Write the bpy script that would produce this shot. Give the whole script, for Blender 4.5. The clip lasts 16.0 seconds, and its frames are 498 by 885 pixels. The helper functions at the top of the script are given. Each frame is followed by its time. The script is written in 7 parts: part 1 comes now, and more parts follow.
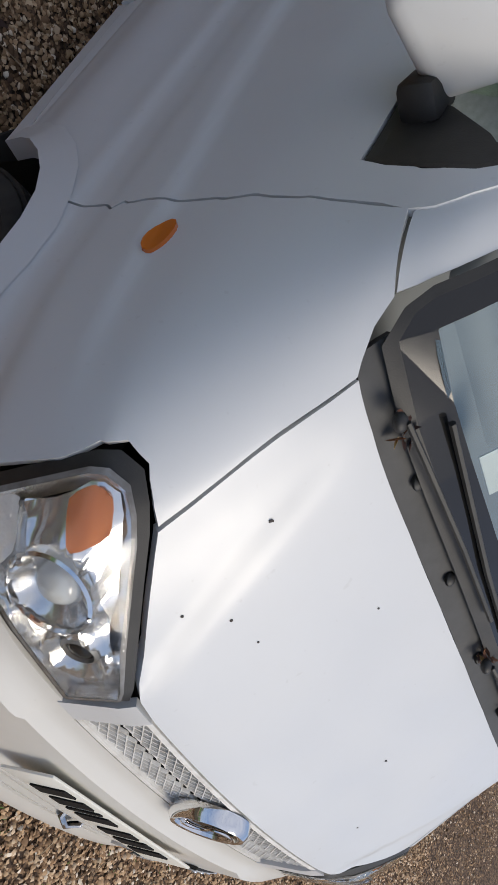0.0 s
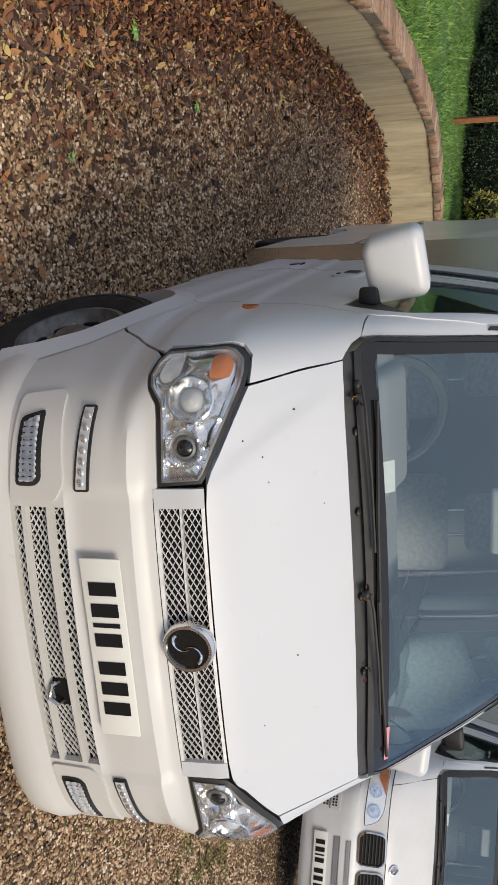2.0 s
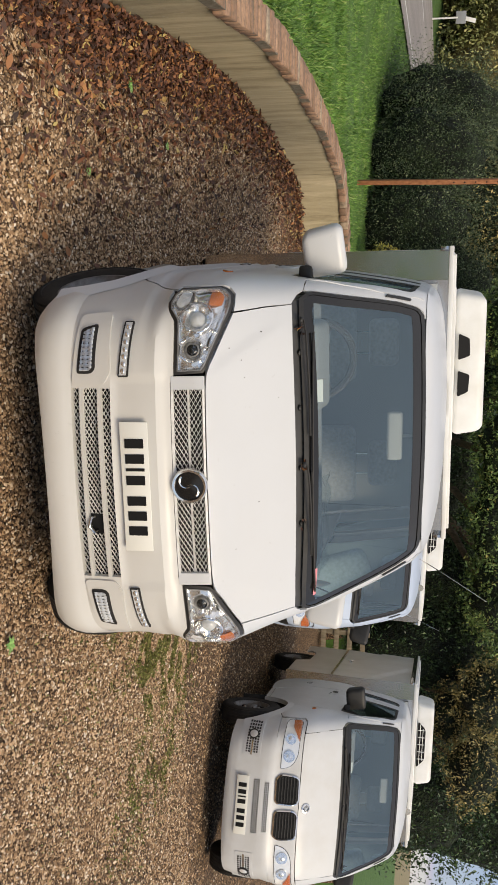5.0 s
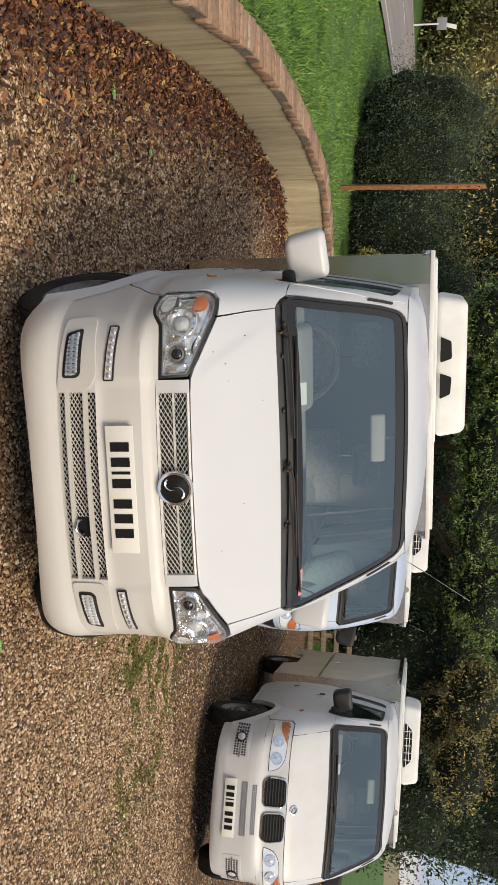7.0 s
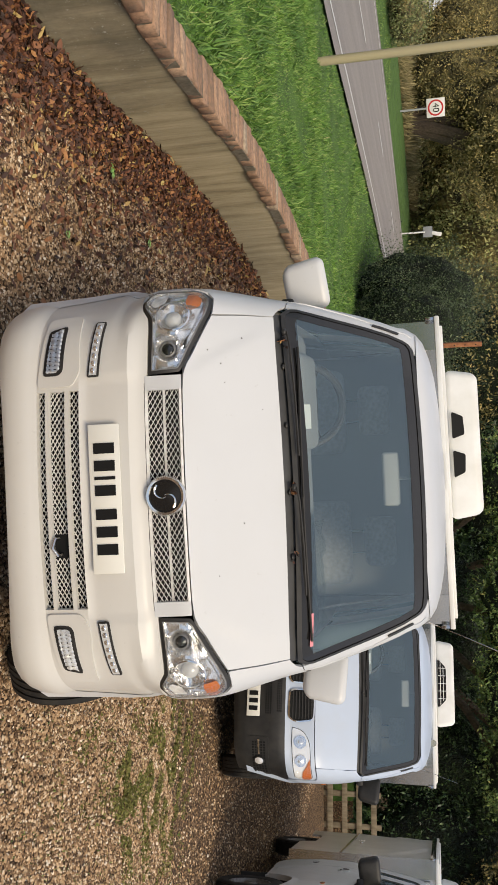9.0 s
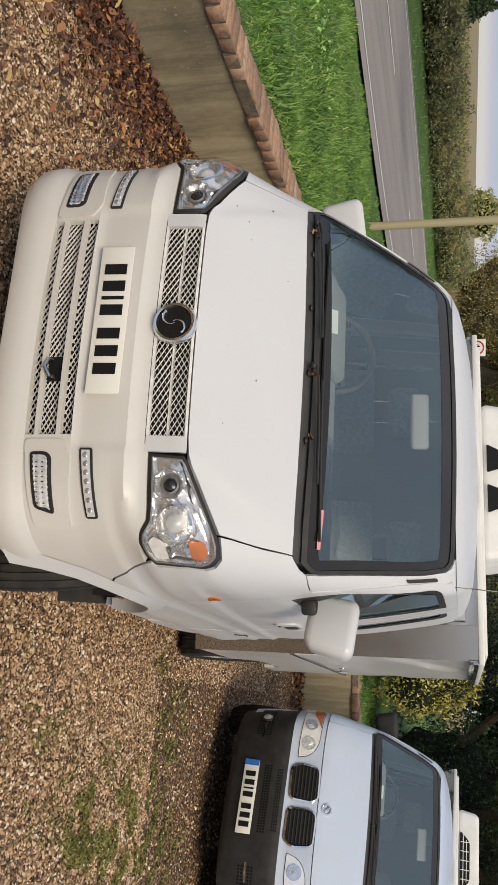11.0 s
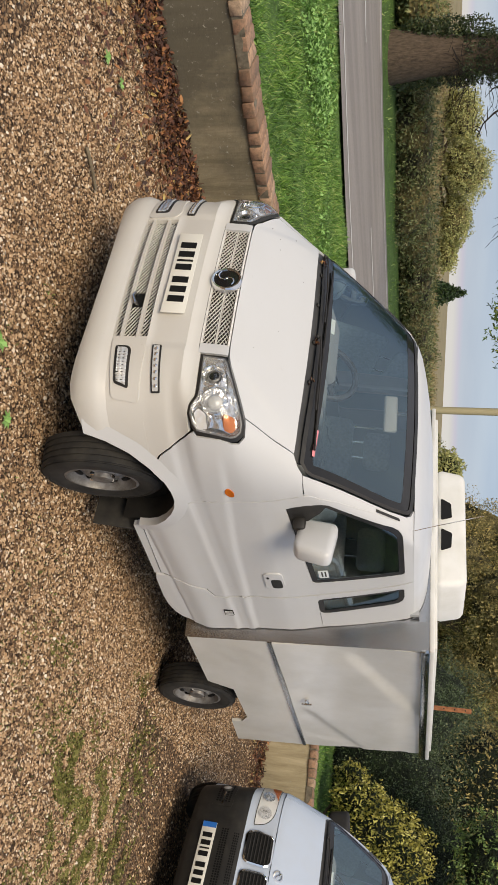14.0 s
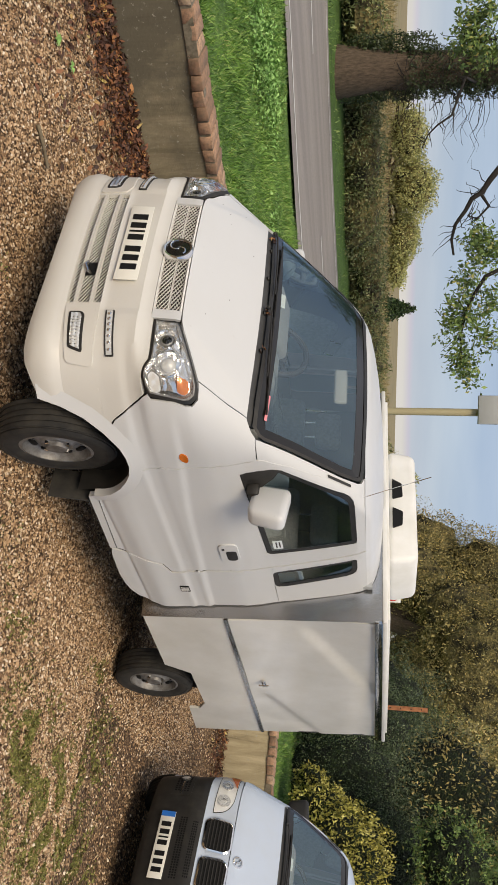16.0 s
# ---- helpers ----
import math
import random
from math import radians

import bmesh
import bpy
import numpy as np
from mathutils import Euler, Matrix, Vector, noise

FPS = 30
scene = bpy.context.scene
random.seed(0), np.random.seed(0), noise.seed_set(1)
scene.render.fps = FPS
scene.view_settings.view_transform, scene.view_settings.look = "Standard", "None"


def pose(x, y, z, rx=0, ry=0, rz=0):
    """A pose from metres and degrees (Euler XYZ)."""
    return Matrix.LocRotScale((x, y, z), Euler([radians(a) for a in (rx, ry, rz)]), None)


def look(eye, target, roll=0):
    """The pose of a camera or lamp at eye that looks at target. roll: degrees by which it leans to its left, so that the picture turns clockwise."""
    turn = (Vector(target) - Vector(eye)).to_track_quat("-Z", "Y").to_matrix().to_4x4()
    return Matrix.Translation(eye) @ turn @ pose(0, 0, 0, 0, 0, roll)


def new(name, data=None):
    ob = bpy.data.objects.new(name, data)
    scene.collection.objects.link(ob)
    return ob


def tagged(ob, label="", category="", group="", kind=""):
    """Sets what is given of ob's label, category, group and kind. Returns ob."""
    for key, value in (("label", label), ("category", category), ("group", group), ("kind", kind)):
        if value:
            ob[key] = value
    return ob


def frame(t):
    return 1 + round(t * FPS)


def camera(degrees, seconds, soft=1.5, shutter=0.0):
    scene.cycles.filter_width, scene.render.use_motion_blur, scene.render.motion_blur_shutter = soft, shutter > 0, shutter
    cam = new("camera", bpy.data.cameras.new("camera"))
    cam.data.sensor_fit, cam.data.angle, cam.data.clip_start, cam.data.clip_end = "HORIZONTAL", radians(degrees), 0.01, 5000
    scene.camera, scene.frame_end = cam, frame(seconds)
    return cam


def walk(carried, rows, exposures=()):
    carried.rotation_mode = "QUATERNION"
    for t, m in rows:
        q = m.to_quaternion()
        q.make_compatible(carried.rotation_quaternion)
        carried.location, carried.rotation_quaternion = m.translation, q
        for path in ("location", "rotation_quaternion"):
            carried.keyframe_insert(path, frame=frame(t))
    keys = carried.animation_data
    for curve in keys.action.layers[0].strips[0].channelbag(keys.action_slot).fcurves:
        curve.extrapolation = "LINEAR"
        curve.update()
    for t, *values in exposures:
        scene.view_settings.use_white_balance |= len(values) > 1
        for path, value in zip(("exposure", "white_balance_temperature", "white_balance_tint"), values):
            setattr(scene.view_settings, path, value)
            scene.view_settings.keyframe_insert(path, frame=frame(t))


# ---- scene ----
cam = camera(33.29, 16.0, soft=1.25)
# seconds, place in metres, Euler angles in degrees
PATH = [
    (0.0, -1.423, -0.200, 1.576, -10.49, -60.08, 47.97),
    (0.5, -1.503, -0.552, 1.647, -12.39, -63.58, 64.42),
    (1.0, -1.367, -0.973, 1.692, -11.88, -65.55, 73.74),
    (1.5, -1.308, -1.386, 1.706, -11.42, -68.43, 79.27),
    (2.0, -1.161, -1.744, 1.697, -10.62, -70.57, 83.29),
    (2.5, -1.081, -2.094, 1.722, -9.66, -72.40, 84.78),
    (3.0, -1.023, -2.430, 1.757, -10.35, -73.91, 87.01),
    (3.5, -0.889, -2.645, 1.763, -11.67, -75.10, 89.11),
    (4.0, -0.846, -2.831, 1.804, -13.20, -75.94, 90.71),
    (4.5, -0.937, -2.958, 1.806, -14.78, -76.44, 91.84),
    (7.0, -0.938, -3.027, 1.822, -14.01, -77.79, 91.11),
    (7.5, -0.924, -3.035, 1.822, -10.17, -77.65, 89.56),
    (8.0, -0.770, -2.994, 1.791, -4.71, -77.52, 87.62),
    (8.5, -0.461, -2.903, 1.796, 2.01, -77.48, 85.01),
    (11.0, 1.115, -2.294, 1.793, -2.81, -75.24, 110.83),
    (11.5, 1.494, -2.267, 1.780, -4.71, -74.38, 118.07),
    (12.0, 1.743, -2.413, 1.811, -5.78, -74.28, 123.41),
    (12.5, 2.025, -2.430, 1.823, -6.84, -74.48, 127.91),
    (13.0, 2.285, -2.475, 1.854, -8.47, -75.21, 131.57),
    (13.5, 2.506, -2.631, 1.844, -9.82, -76.09, 134.36),
    (14.0, 2.725, -2.607, 1.851, -10.61, -77.05, 136.13),
    (14.5, 2.904, -2.512, 1.858, -10.45, -78.19, 136.77),
    (15.0, 2.951, -2.515, 1.875, -9.42, -79.28, 136.28),
    (15.5, 2.958, -2.508, 1.879, -8.66, -80.00, 135.63),
    (16.0, 2.967, -2.512, 1.881, -7.84, -80.23, 134.68),
]
walk(cam, [(t, pose(x, y, z, a, b, c)) for t, x, y, z, a, b, c in PATH],
     exposures=[(0.0, 0.12, 6700, 10), (0.5, 0.24, 6800, 10), (1.0, 0.28, 6800, 10), (2.0, 0.30, 7100, 10), (3.5, 0.34, 7600, 10), (8.5, 0.35, 7700, 10), (11.5, 0.18, 7500, 10), (12.5, 0.22, 7600, 10), (14.0, 0.28, 7700, 10), (16.0, 0.28, 7800, 10)])

# ---- world and sun: bright, hazy autumn daylight ----
SUN_AZ, SUN_EL = 148.0, 43.0      # degrees; azimuth clockwise from +y
world = bpy.data.worlds.new("world")
scene.world = world
world.use_nodes = True
wt = world.node_tree
sky = wt.nodes.new("ShaderNodeTexSky")
sky.sky_type = 'NISHITA'
sky.sun_disc = False
sky.sun_elevation = radians(SUN_EL)
sky.sun_rotation = radians(SUN_AZ)
sky.air_density, sky.dust_density, sky.ozone_density = 1.0, 0.6, 1.5
# thin even cloud over the blue
veil = wt.nodes.new("ShaderNodeMix")
veil.data_type = 'RGBA'
co = wt.nodes.new("ShaderNodeTexCoord")
mp = wt.nodes.new("ShaderNodeMapping")
mp.inputs["Scale"].default_value = (1.0, 1.0, 6.0)
streaks = wt.nodes.new("ShaderNodeTexNoise")
streaks.inputs["Scale"].default_value, streaks.inputs["Detail"].default_value = 2.2, 5
cloud_tone = wt.nodes.new("ShaderNodeValToRGB")
cloud_tone.color_ramp.elements[0].color, cloud_tone.color_ramp.elements[0].position = (0.185, 0.275, 0.49, 1), 0.35
cloud_tone.color_ramp.elements[1].color, cloud_tone.color_ramp.elements[1].position = (0.31, 0.40, 0.59, 1), 0.70
# pale haze on the horizon, brighter thin cloud overhead
height = wt.nodes.new("ShaderNodeSeparateXYZ")
haze = wt.nodes.new("ShaderNodeValToRGB")
for k, (p, v) in enumerate([(0.0, (0.47, 0.49, 0.57, 1)), (0.012, (0.40, 0.44, 0.54, 1)), (0.04, (0.0, 0.0, 0.0, 1)), (1.0, (0.0, 0.0, 0.0, 1))]):
    e = haze.color_ramp.elements[k] if k < 2 else haze.color_ramp.elements.new(p)
    e.position, e.color = p, v
glow = wt.nodes.new("ShaderNodeMix")
glow.data_type, glow.blend_type = 'RGBA', 'LIGHTEN'
glow.inputs[0].default_value = 1.0
lift = wt.nodes.new("ShaderNodeMix")
lift.data_type, lift.blend_type = 'RGBA', 'ADD'
wt.links.new(co.outputs["Generated"], height.inputs[0])
wt.links.new(height.outputs[2], haze.inputs[0])
wt.links.new(cloud_tone.outputs[0], glow.inputs[6])
wt.links.new(haze.outputs[0], glow.inputs[7])
wt.links.new(glow.outputs[2], lift.inputs[6])
over = wt.nodes.new("ShaderNodeMapRange")
over.inputs[1].default_value, over.inputs[2].default_value = 0.40, 0.80
wt.links.new(height.outputs[2], over.inputs[0])
wt.links.new(over.outputs[0], lift.inputs[0])
lift.inputs[7].default_value = (0.30, 0.25, 0.17, 1)
wt.links.new(co.outputs["Generated"], mp.inputs[0])
wt.links.new(mp.outputs[0], streaks.inputs["Vector"])
wt.links.new(streaks.outputs[0], cloud_tone.inputs[0])
wt.links.new(lift.outputs[2], veil.inputs[7])
veil.inputs[0].default_value = 0.8
tone = wt.nodes.new("ShaderNodeMix")
tone.data_type, tone.blend_type = 'RGBA', 'MULTIPLY'
tone.inputs[0].default_value = 1.0
tone.inputs[7].default_value = (0.11, 0.11, 0.11, 1)
wt.links.new(sky.outputs[0], tone.inputs[6])
wt.links.new(tone.outputs[2], veil.inputs[6])
wt.links.new(veil.outputs[2], wt.nodes["Background"].inputs[0])
wt.nodes["Background"].inputs[1].default_value = 1.12
sun_data = bpy.data.lights.new("sun", 'SUN')
sun_data.energy, sun_data.angle, sun_data.color = 2.15, radians(28), (1.0, 0.92, 0.80)
sun = new("sun", sun_data)
az, el = radians(SUN_AZ), radians(SUN_EL)
sun.matrix_world = look((0, 0, 0), (-math.sin(az) * math.cos(el), -math.cos(az) * math.cos(el), -math.sin(el)))

# ---- materials ----
def srgb(r, g, b):
    f = lambda c: c / 12.92 if c <= 0.04045 else ((c + 0.055) / 1.055) ** 2.4
    return (f(r / 255), f(g / 255), f(b / 255), 1.0)


class Nodes:
    """A short hand for building one node material."""
    def __init__(self, name, rough=0.5, metal=0.0, color=(0.5, 0.5, 0.5, 1), **more):
        self.mat = bpy.data.materials.new(name)
        self.mat.use_nodes = True
        self.t = self.mat.node_tree
        self.b = self.t.nodes["Principled BSDF"]
        self.b.inputs["Base Color"].default_value = color
        self.b.inputs["Roughness"].default_value = rough
        self.b.inputs["Metallic"].default_value = metal
        for k, v in more.items():
            self.b.inputs[k.replace("_", " ")].default_value = v
        self.co = None

    def coord(self, scale=(1, 1, 1), kind="Object"):
        tc = self.t.nodes.new("ShaderNodeTexCoord")
        mp = self.t.nodes.new("ShaderNodeMapping")
        mp.inputs["Scale"].default_value = scale
        self.t.links.new(tc.outputs[kind], mp.inputs[0])
        return mp.outputs[0]

    def world_pos(self, scale=(1, 1, 1)):
        g = self.t.nodes.new("ShaderNodeNewGeometry")
        mp = self.t.nodes.new("ShaderNodeMapping")
        mp.inputs["Scale"].default_value = scale
        self.t.links.new(g.outputs["Position"], mp.inputs[0])
        return mp.outputs[0]

    def noise(self, co, scale, detail=4, rough=0.55, distort=0.0):
        n = self.t.nodes.new("ShaderNodeTexNoise")
        n.inputs["Scale"].default_value, n.inputs["Detail"].default_value = scale, detail
        n.inputs["Roughness"].default_value, n.inputs["Distortion"].default_value = rough, distort
        self.t.links.new(co, n.inputs["Vector"])
        return n.outputs[0]

    def voronoi(self, co, scale, feature='F1', out=0):
        n = self.t.nodes.new("ShaderNodeTexVoronoi")
        n.feature = feature
        n.inputs["Scale"].default_value = scale
        self.t.links.new(co, n.inputs["Vector"])
        return n.outputs[out]

    def ramp(self, fac, stops):
        n = self.t.nodes.new("ShaderNodeValToRGB")
        e = n.color_ramp.elements
        while len(e) < len(stops):
            e.new(0.5)
        for el_, (p, c) in zip(e, stops):
            el_.position = p
            el_.color = c if len(c) == 4 else (*c, 1)
        self.t.links.new(fac, n.inputs[0])
        return n.outputs[0]

    def mix(self, fac, a, b, mode='MIX'):
        n = self.t.nodes.new("ShaderNodeMix")
        n.data_type, n.blend_type = 'RGBA', mode
        for sock, v in ((n.inputs[0], fac), (n.inputs[6], a), (n.inputs[7], b)):
            if hasattr(v, "is_linked"):
                self.t.links.new(v, sock)
            else:
                sock.default_value = v
        return n.outputs[2]

    def island(self):
        return self.t.nodes.new("ShaderNodeNewGeometry").outputs["Random Per Island"]

    def objrand(self):
        return self.t.nodes.new("ShaderNodeObjectInfo").outputs["Random"]

    def math(self, op, a, b=0.0):
        n = self.t.nodes.new("ShaderNodeMath")
        n.operation = op
        for sock, v in ((n.inputs[0], a), (n.inputs[1], b)):
            if hasattr(v, "is_linked"):
                self.t.links.new(v, sock)
            else:
                sock.default_value = v
        return n.outputs[0]

    def set(self, name, out):
        self.t.links.new(out, self.b.inputs[name])
        return self

    def bump(self, height, strength=0.3, dist=0.01):
        n = self.t.nodes.new("ShaderNodeBump")
        n.inputs["Strength"].default_value, n.inputs["Distance"].default_value = strength, dist
        self.t.links.new(height, n.inputs["Height"])
        self.t.links.new(n.outputs[0], self.b.inputs["Normal"])
        return self


def grey(v):
    return (v, v, v, 1)


# ---- mesh tools ----
def mesh_of(bm, name, mat, smooth=None):
    me = bpy.data.meshes.new(name)
    bm.normal_update()
    bm.to_mesh(me)
    bm.free()
    for m in (mat if isinstance(mat, (list, tuple)) else [mat]):
        me.materials.append(m)
    if smooth is not None:
        for p in me.polygons:
            p.use_smooth = True
        me.set_sharp_from_angle(angle=radians(smooth))
    return me


def part(name, bm, mat, parent, label="", smooth=40, kind=""):
    """Links a bmesh as one mesh object under a thing or a part."""
    ob = new(name, mesh_of(bm, name, mat, smooth))
    ob.parent = parent
    return tagged(ob, label=label, kind=kind)


def thing(name, label, category, m=None, group="", kind=""):
    ob = new(name)
    ob.empty_display_size = 0.2
    if m is not None:
        ob.matrix_basis = m
    return tagged(ob, label, category, group, kind)


def solid(name, bm, mat, label, category="", smooth=40, group="", kind=""):
    """A top-level thing that is one mesh."""
    return tagged(new(name, mesh_of(bm, name, mat, smooth)), label, category, group, kind)


def box(bm, size, at=(0, 0, 0), rot=(0, 0, 0), bevel=0.0, seg=2):
    m = pose(*at, *rot) @ Matrix.Diagonal((*size, 1))
    vs = bmesh.ops.create_cube(bm, size=1.0, matrix=m)["verts"]
    if bevel:
        es = list({e for v in vs for e in v.link_edges})
        bmesh.ops.bevel(bm, geom=es, offset=bevel, segments=seg, affect='EDGES', profile=0.5, clamp_overlap=True)
    return bm


def cyl(bm, r, h, at=(0, 0, 0), rot=(0, 0, 0), n=24, r2=None, caps=True):
    bmesh.ops.create_cone(bm, cap_ends=caps, segments=n, radius1=r, radius2=r if r2 is None else r2, depth=h, matrix=pose(*at, *rot))
    return bm


def ball(bm, r, at=(0, 0, 0), scale=(1, 1, 1), u=16, v=10):
    bmesh.ops.create_uvsphere(bm, u_segments=u, v_segments=v, radius=r, matrix=pose(*at) @ Matrix.Diagonal((*scale, 1)))
    return bm


def lathe(bm, prof, m=Matrix(), n=32):
    """Turns a profile of (radius, height) round the z axis of m."""
    rings = []
    for r, h in prof:
        rings.append([bm.verts.new(m @ Vector((r * math.cos(a), r * math.sin(a), h))) for a in np.linspace(0, 2 * math.pi, n, endpoint=False)])
    for a, b in zip(rings, rings[1:]):
        for i in range(n):
            j = (i + 1) % n
            if prof[rings.index(a)][0] < 1e-5 and prof[rings.index(b)][0] < 1e-5:
                continue
            bm.faces.new((a[i], a[j], b[j], b[i]))
    bmesh.ops.remove_doubles(bm, verts=bm.verts, dist=1e-5)
    return bm


def tube(bm, pts, r, n=8, r2=None, caps=True):
    """A round bar through points; the radius runs from r to r2."""
    pts = [Vector(p) for p in pts]
    rings, side = [], None
    for i, p in enumerate(pts):
        d = (pts[min(i + 1, len(pts) - 1)] - pts[max(i - 1, 0)]).normalized()
        side = (side - d * side.dot(d)).normalized() if side is not None and (side - d * side.dot(d)).length > 1e-3 else d.orthogonal().normalized()
        other = d.cross(side)
        rr = r if r2 is None else r + (r2 - r) * i / (len(pts) - 1)
        rings.append([bm.verts.new(p + rr * (math.cos(a) * side + math.sin(a) * other)) for a in np.linspace(0, 2 * math.pi, n, endpoint=False)])
    for a, b in zip(rings, rings[1:]):
        for i in range(n):
            j = (i + 1) % n
            bm.faces.new((a[i], a[j], b[j], b[i]))
    if caps:
        bm.faces.new(rings[0][::-1])
        bm.faces.new(rings[-1])
    return bm


def rounded(pts, r, n=5):
    """A 2D outline with its corners rounded. r: one radius, or one a corner."""
    out, k = [], len(pts)
    for i in range(k):
        a, b, c = Vector(pts[i - 1]), Vector(pts[i]), Vector(pts[(i + 1) % k])
        rr = r[i] if isinstance(r, (list, tuple)) else r
        u, v = (a - b), (c - b)
        q = min(rr, u.length * 0.49, v.length * 0.49)
        if q < 1e-4:
            out.append(tuple(b))
            continue
        p0, p1 = b + u.normalized() * q, b + v.normalized() * q
        for s in np.linspace(0, 1, n).tolist():
            p = (1 - s) ** 2 * p0 + 2 * s * (1 - s) * b + s * s * p1
            out.append((p.x, p.y))
    return out


def sheet(bm, outline, step, fn, off=0.0, rim=0.0):
    """Fills a 2D outline with a grid of about step (su, sv) and lays it on a surface fn(a, b, off). rim: depth of the edge turned in."""
    t = bmesh.new()
    t.faces.new([t.verts.new((a, b, 0)) for a, b in outline])
    lo = [min(p[k] for p in outline) for k in (0, 1)]
    hi = [max(p[k] for p in outline) for k in (0, 1)]
    for k in (0, 1):
        for c in np.linspace(lo[k], hi[k], max(2, int((hi[k] - lo[k]) / step[k]) + 2))[1:-1]:
            no = (1, 0, 0) if k == 0 else (0, 1, 0)
            co = (c + 1.37e-5, 0, 0) if k == 0 else (0, c + 1.37e-5, 0)
            bmesh.ops.bisect_plane(t, geom=t.verts[:] + t.edges[:] + t.faces[:], plane_co=co, plane_no=no, dist=1e-6)
    bmesh.ops.recalc_face_normals(t, faces=t.faces)
    if t.faces and sum(f.normal.z for f in t.faces) < 0:
        bmesh.ops.reverse_faces(t, faces=t.faces)
    t.verts.index_update()
    vs = [bm.verts.new(fn(v.co.x, v.co.y, off)) for v in t.verts]
    for f in t.faces:
        bm.faces.new([vs[v.index] for v in f.verts])
    if rim:
        inner = {}
        for e in t.edges:
            if len(e.link_faces) == 1:
                for v in e.verts:
                    if v.index not in inner:
                        inner[v.index] = bm.verts.new(fn(v.co.x, v.co.y, off - rim))
                loop = [l for l in e.link_loops][0]
                a, b = loop.vert.index, loop.link_loop_next.vert.index
                bm.faces.new((vs[b], vs[a], inner[a], inner[b]))
    t.free()
    return bm


def inset_outline(pts, d):
    """A 2D outline moved inwards by d (outwards: minus)."""
    area = sum(a[0] * b[1] - b[0] * a[1] for a, b in zip(pts, pts[1:] + pts[:1]))
    s, out, k = (1 if area > 0 else -1), [], len(pts)
    for i in range(k):
        a, b, c = Vector(pts[i - 1]), Vector(pts[i]), Vector(pts[(i + 1) % k])
        u, v = (b - a).normalized(), (c - b).normalized()
        n = Vector((-(u + v).y, (u + v).x)) * s
        if n.length < 1e-6:
            n = Vector((-u.y, u.x)) * s
        n.normalize()
        out.append(tuple(b + n * d / max(0.5, n.dot(Vector((-u.y, u.x)) * s))))
    return out


def ring(bm, outer, inner, fn, off=0.0, off2=None):
    """A band between two outlines with as many points, on a surface."""
    off2 = off if off2 is None else off2
    a = [bm.verts.new(fn(*p, off)) for p in outer]
    b = [bm.verts.new(fn(*p, off2)) for p in inner]
    for i in range(len(a)):
        j = (i + 1) % len(a)
        bm.faces.new((a[i], a[j], b[j], b[i]))
    return bm


M = {}


def paint(name, color, dirt=(0.45, 0.40, 0.32, 1), amount=0.25, rough=0.36):
    n = Nodes(name, rough=rough, color=color, Coat_Weight=0.25, Coat_Roughness=0.22, Specular_IOR_Level=0.45)
    co = n.coord()
    film = n.ramp(n.noise(co, 2.2, 6, 0.65), [(0.42, (0, 0, 0)), (0.72, (1, 1, 1))])
    specks = n.ramp(n.noise(co, 55, 2, 0.5), [(0.70, (0, 0, 0)), (0.76, (1, 1, 1))])
    col = n.mix(n.math('MULTIPLY', film, amount), color, dirt)
    col = n.mix(n.math('MULTIPLY', specks, 0.10), col, (0.25, 0.22, 0.18, 1))
    n.set("Base Color", col)
    n.set("Roughness", n.ramp(n.noise(co, 6, 5), [(0.3, grey(rough - 0.04)), (0.7, grey(rough + 0.16))]))
    return n.mat


M["white"] = paint("white_paint", (0.595, 0.605, 0.61, 1), amount=0.06)
M["bumper"] = paint("cream_bumper_plastic", (0.615, 0.60, 0.56, 1), amount=0.12, rough=0.42)
M["silver"] = paint("silver_paint", (0.47, 0.55, 0.67, 1), amount=0.15)
M["white2"] = paint("white_paint_older", (0.62, 0.63, 0.63, 1), amount=0.28)

n = Nodes("black_plastic", rough=0.55, color=grey(0.02))
n.set("Base Color", n.ramp(n.noise(n.coord(), 14, 6), [(0.3, grey(0.010)), (0.7, (0.028, 0.026, 0.023, 1))]))
n.bump(n.noise(n.coord(), 400, 2), 0.15, 0.002)
M["black"] = n.mat
n = Nodes("grey_plastic", rough=0.6, color=grey(0.05))
n.set("Base Color", n.ramp(n.noise(n.coord(), 9, 7, 0.7), [(0.3, grey(0.032)), (0.62, grey(0.055)), (0.8, (0.11, 0.095, 0.08, 1))]))
M["cowl"] = n.mat
M["gloss_black"] = Nodes("gloss_black", rough=0.12, color=grey(0.012)).mat
n = Nodes("rubber", rough=0.8, color=grey(0.02))
n.set("Base Color", n.ramp(n.noise(n.coord(), 12, 6), [(0.35, grey(0.009)), (0.7, (0.035, 0.032, 0.027, 1))]))
M["rubber"] = n.mat
n = Nodes("steel_wheel", rough=0.5, metal=0.35, color=grey(0.45))
n.set("Base Color", n.ramp(n.noise(n.coord(), 18, 6, 0.7), [(0.3, (0.10, 0.09, 0.08, 1)), (0.65, grey(0.26))]))
M["rim"] = n.mat
M["chrome"] = Nodes("chrome", rough=0.1, metal=1.0, color=grey(0.8)).mat
M["mesh"] = Nodes("silver_mesh", rough=0.35, metal=0.75, color=grey(0.62)).mat
n = Nodes("brushed_steel", rough=0.28, metal=1.0, color=grey(0.50))
n.set("Roughness", n.ramp(n.noise(n.coord(), 3, 4), [(0.3, grey(0.12)), (0.7, grey(0.24))]))
M["steel"] = n.mat
n = Nodes("box_panel", rough=0.3, color=(0.66, 0.65, 0.61, 1), Coat_Weight=0.3, Coat_Roughness=0.15)
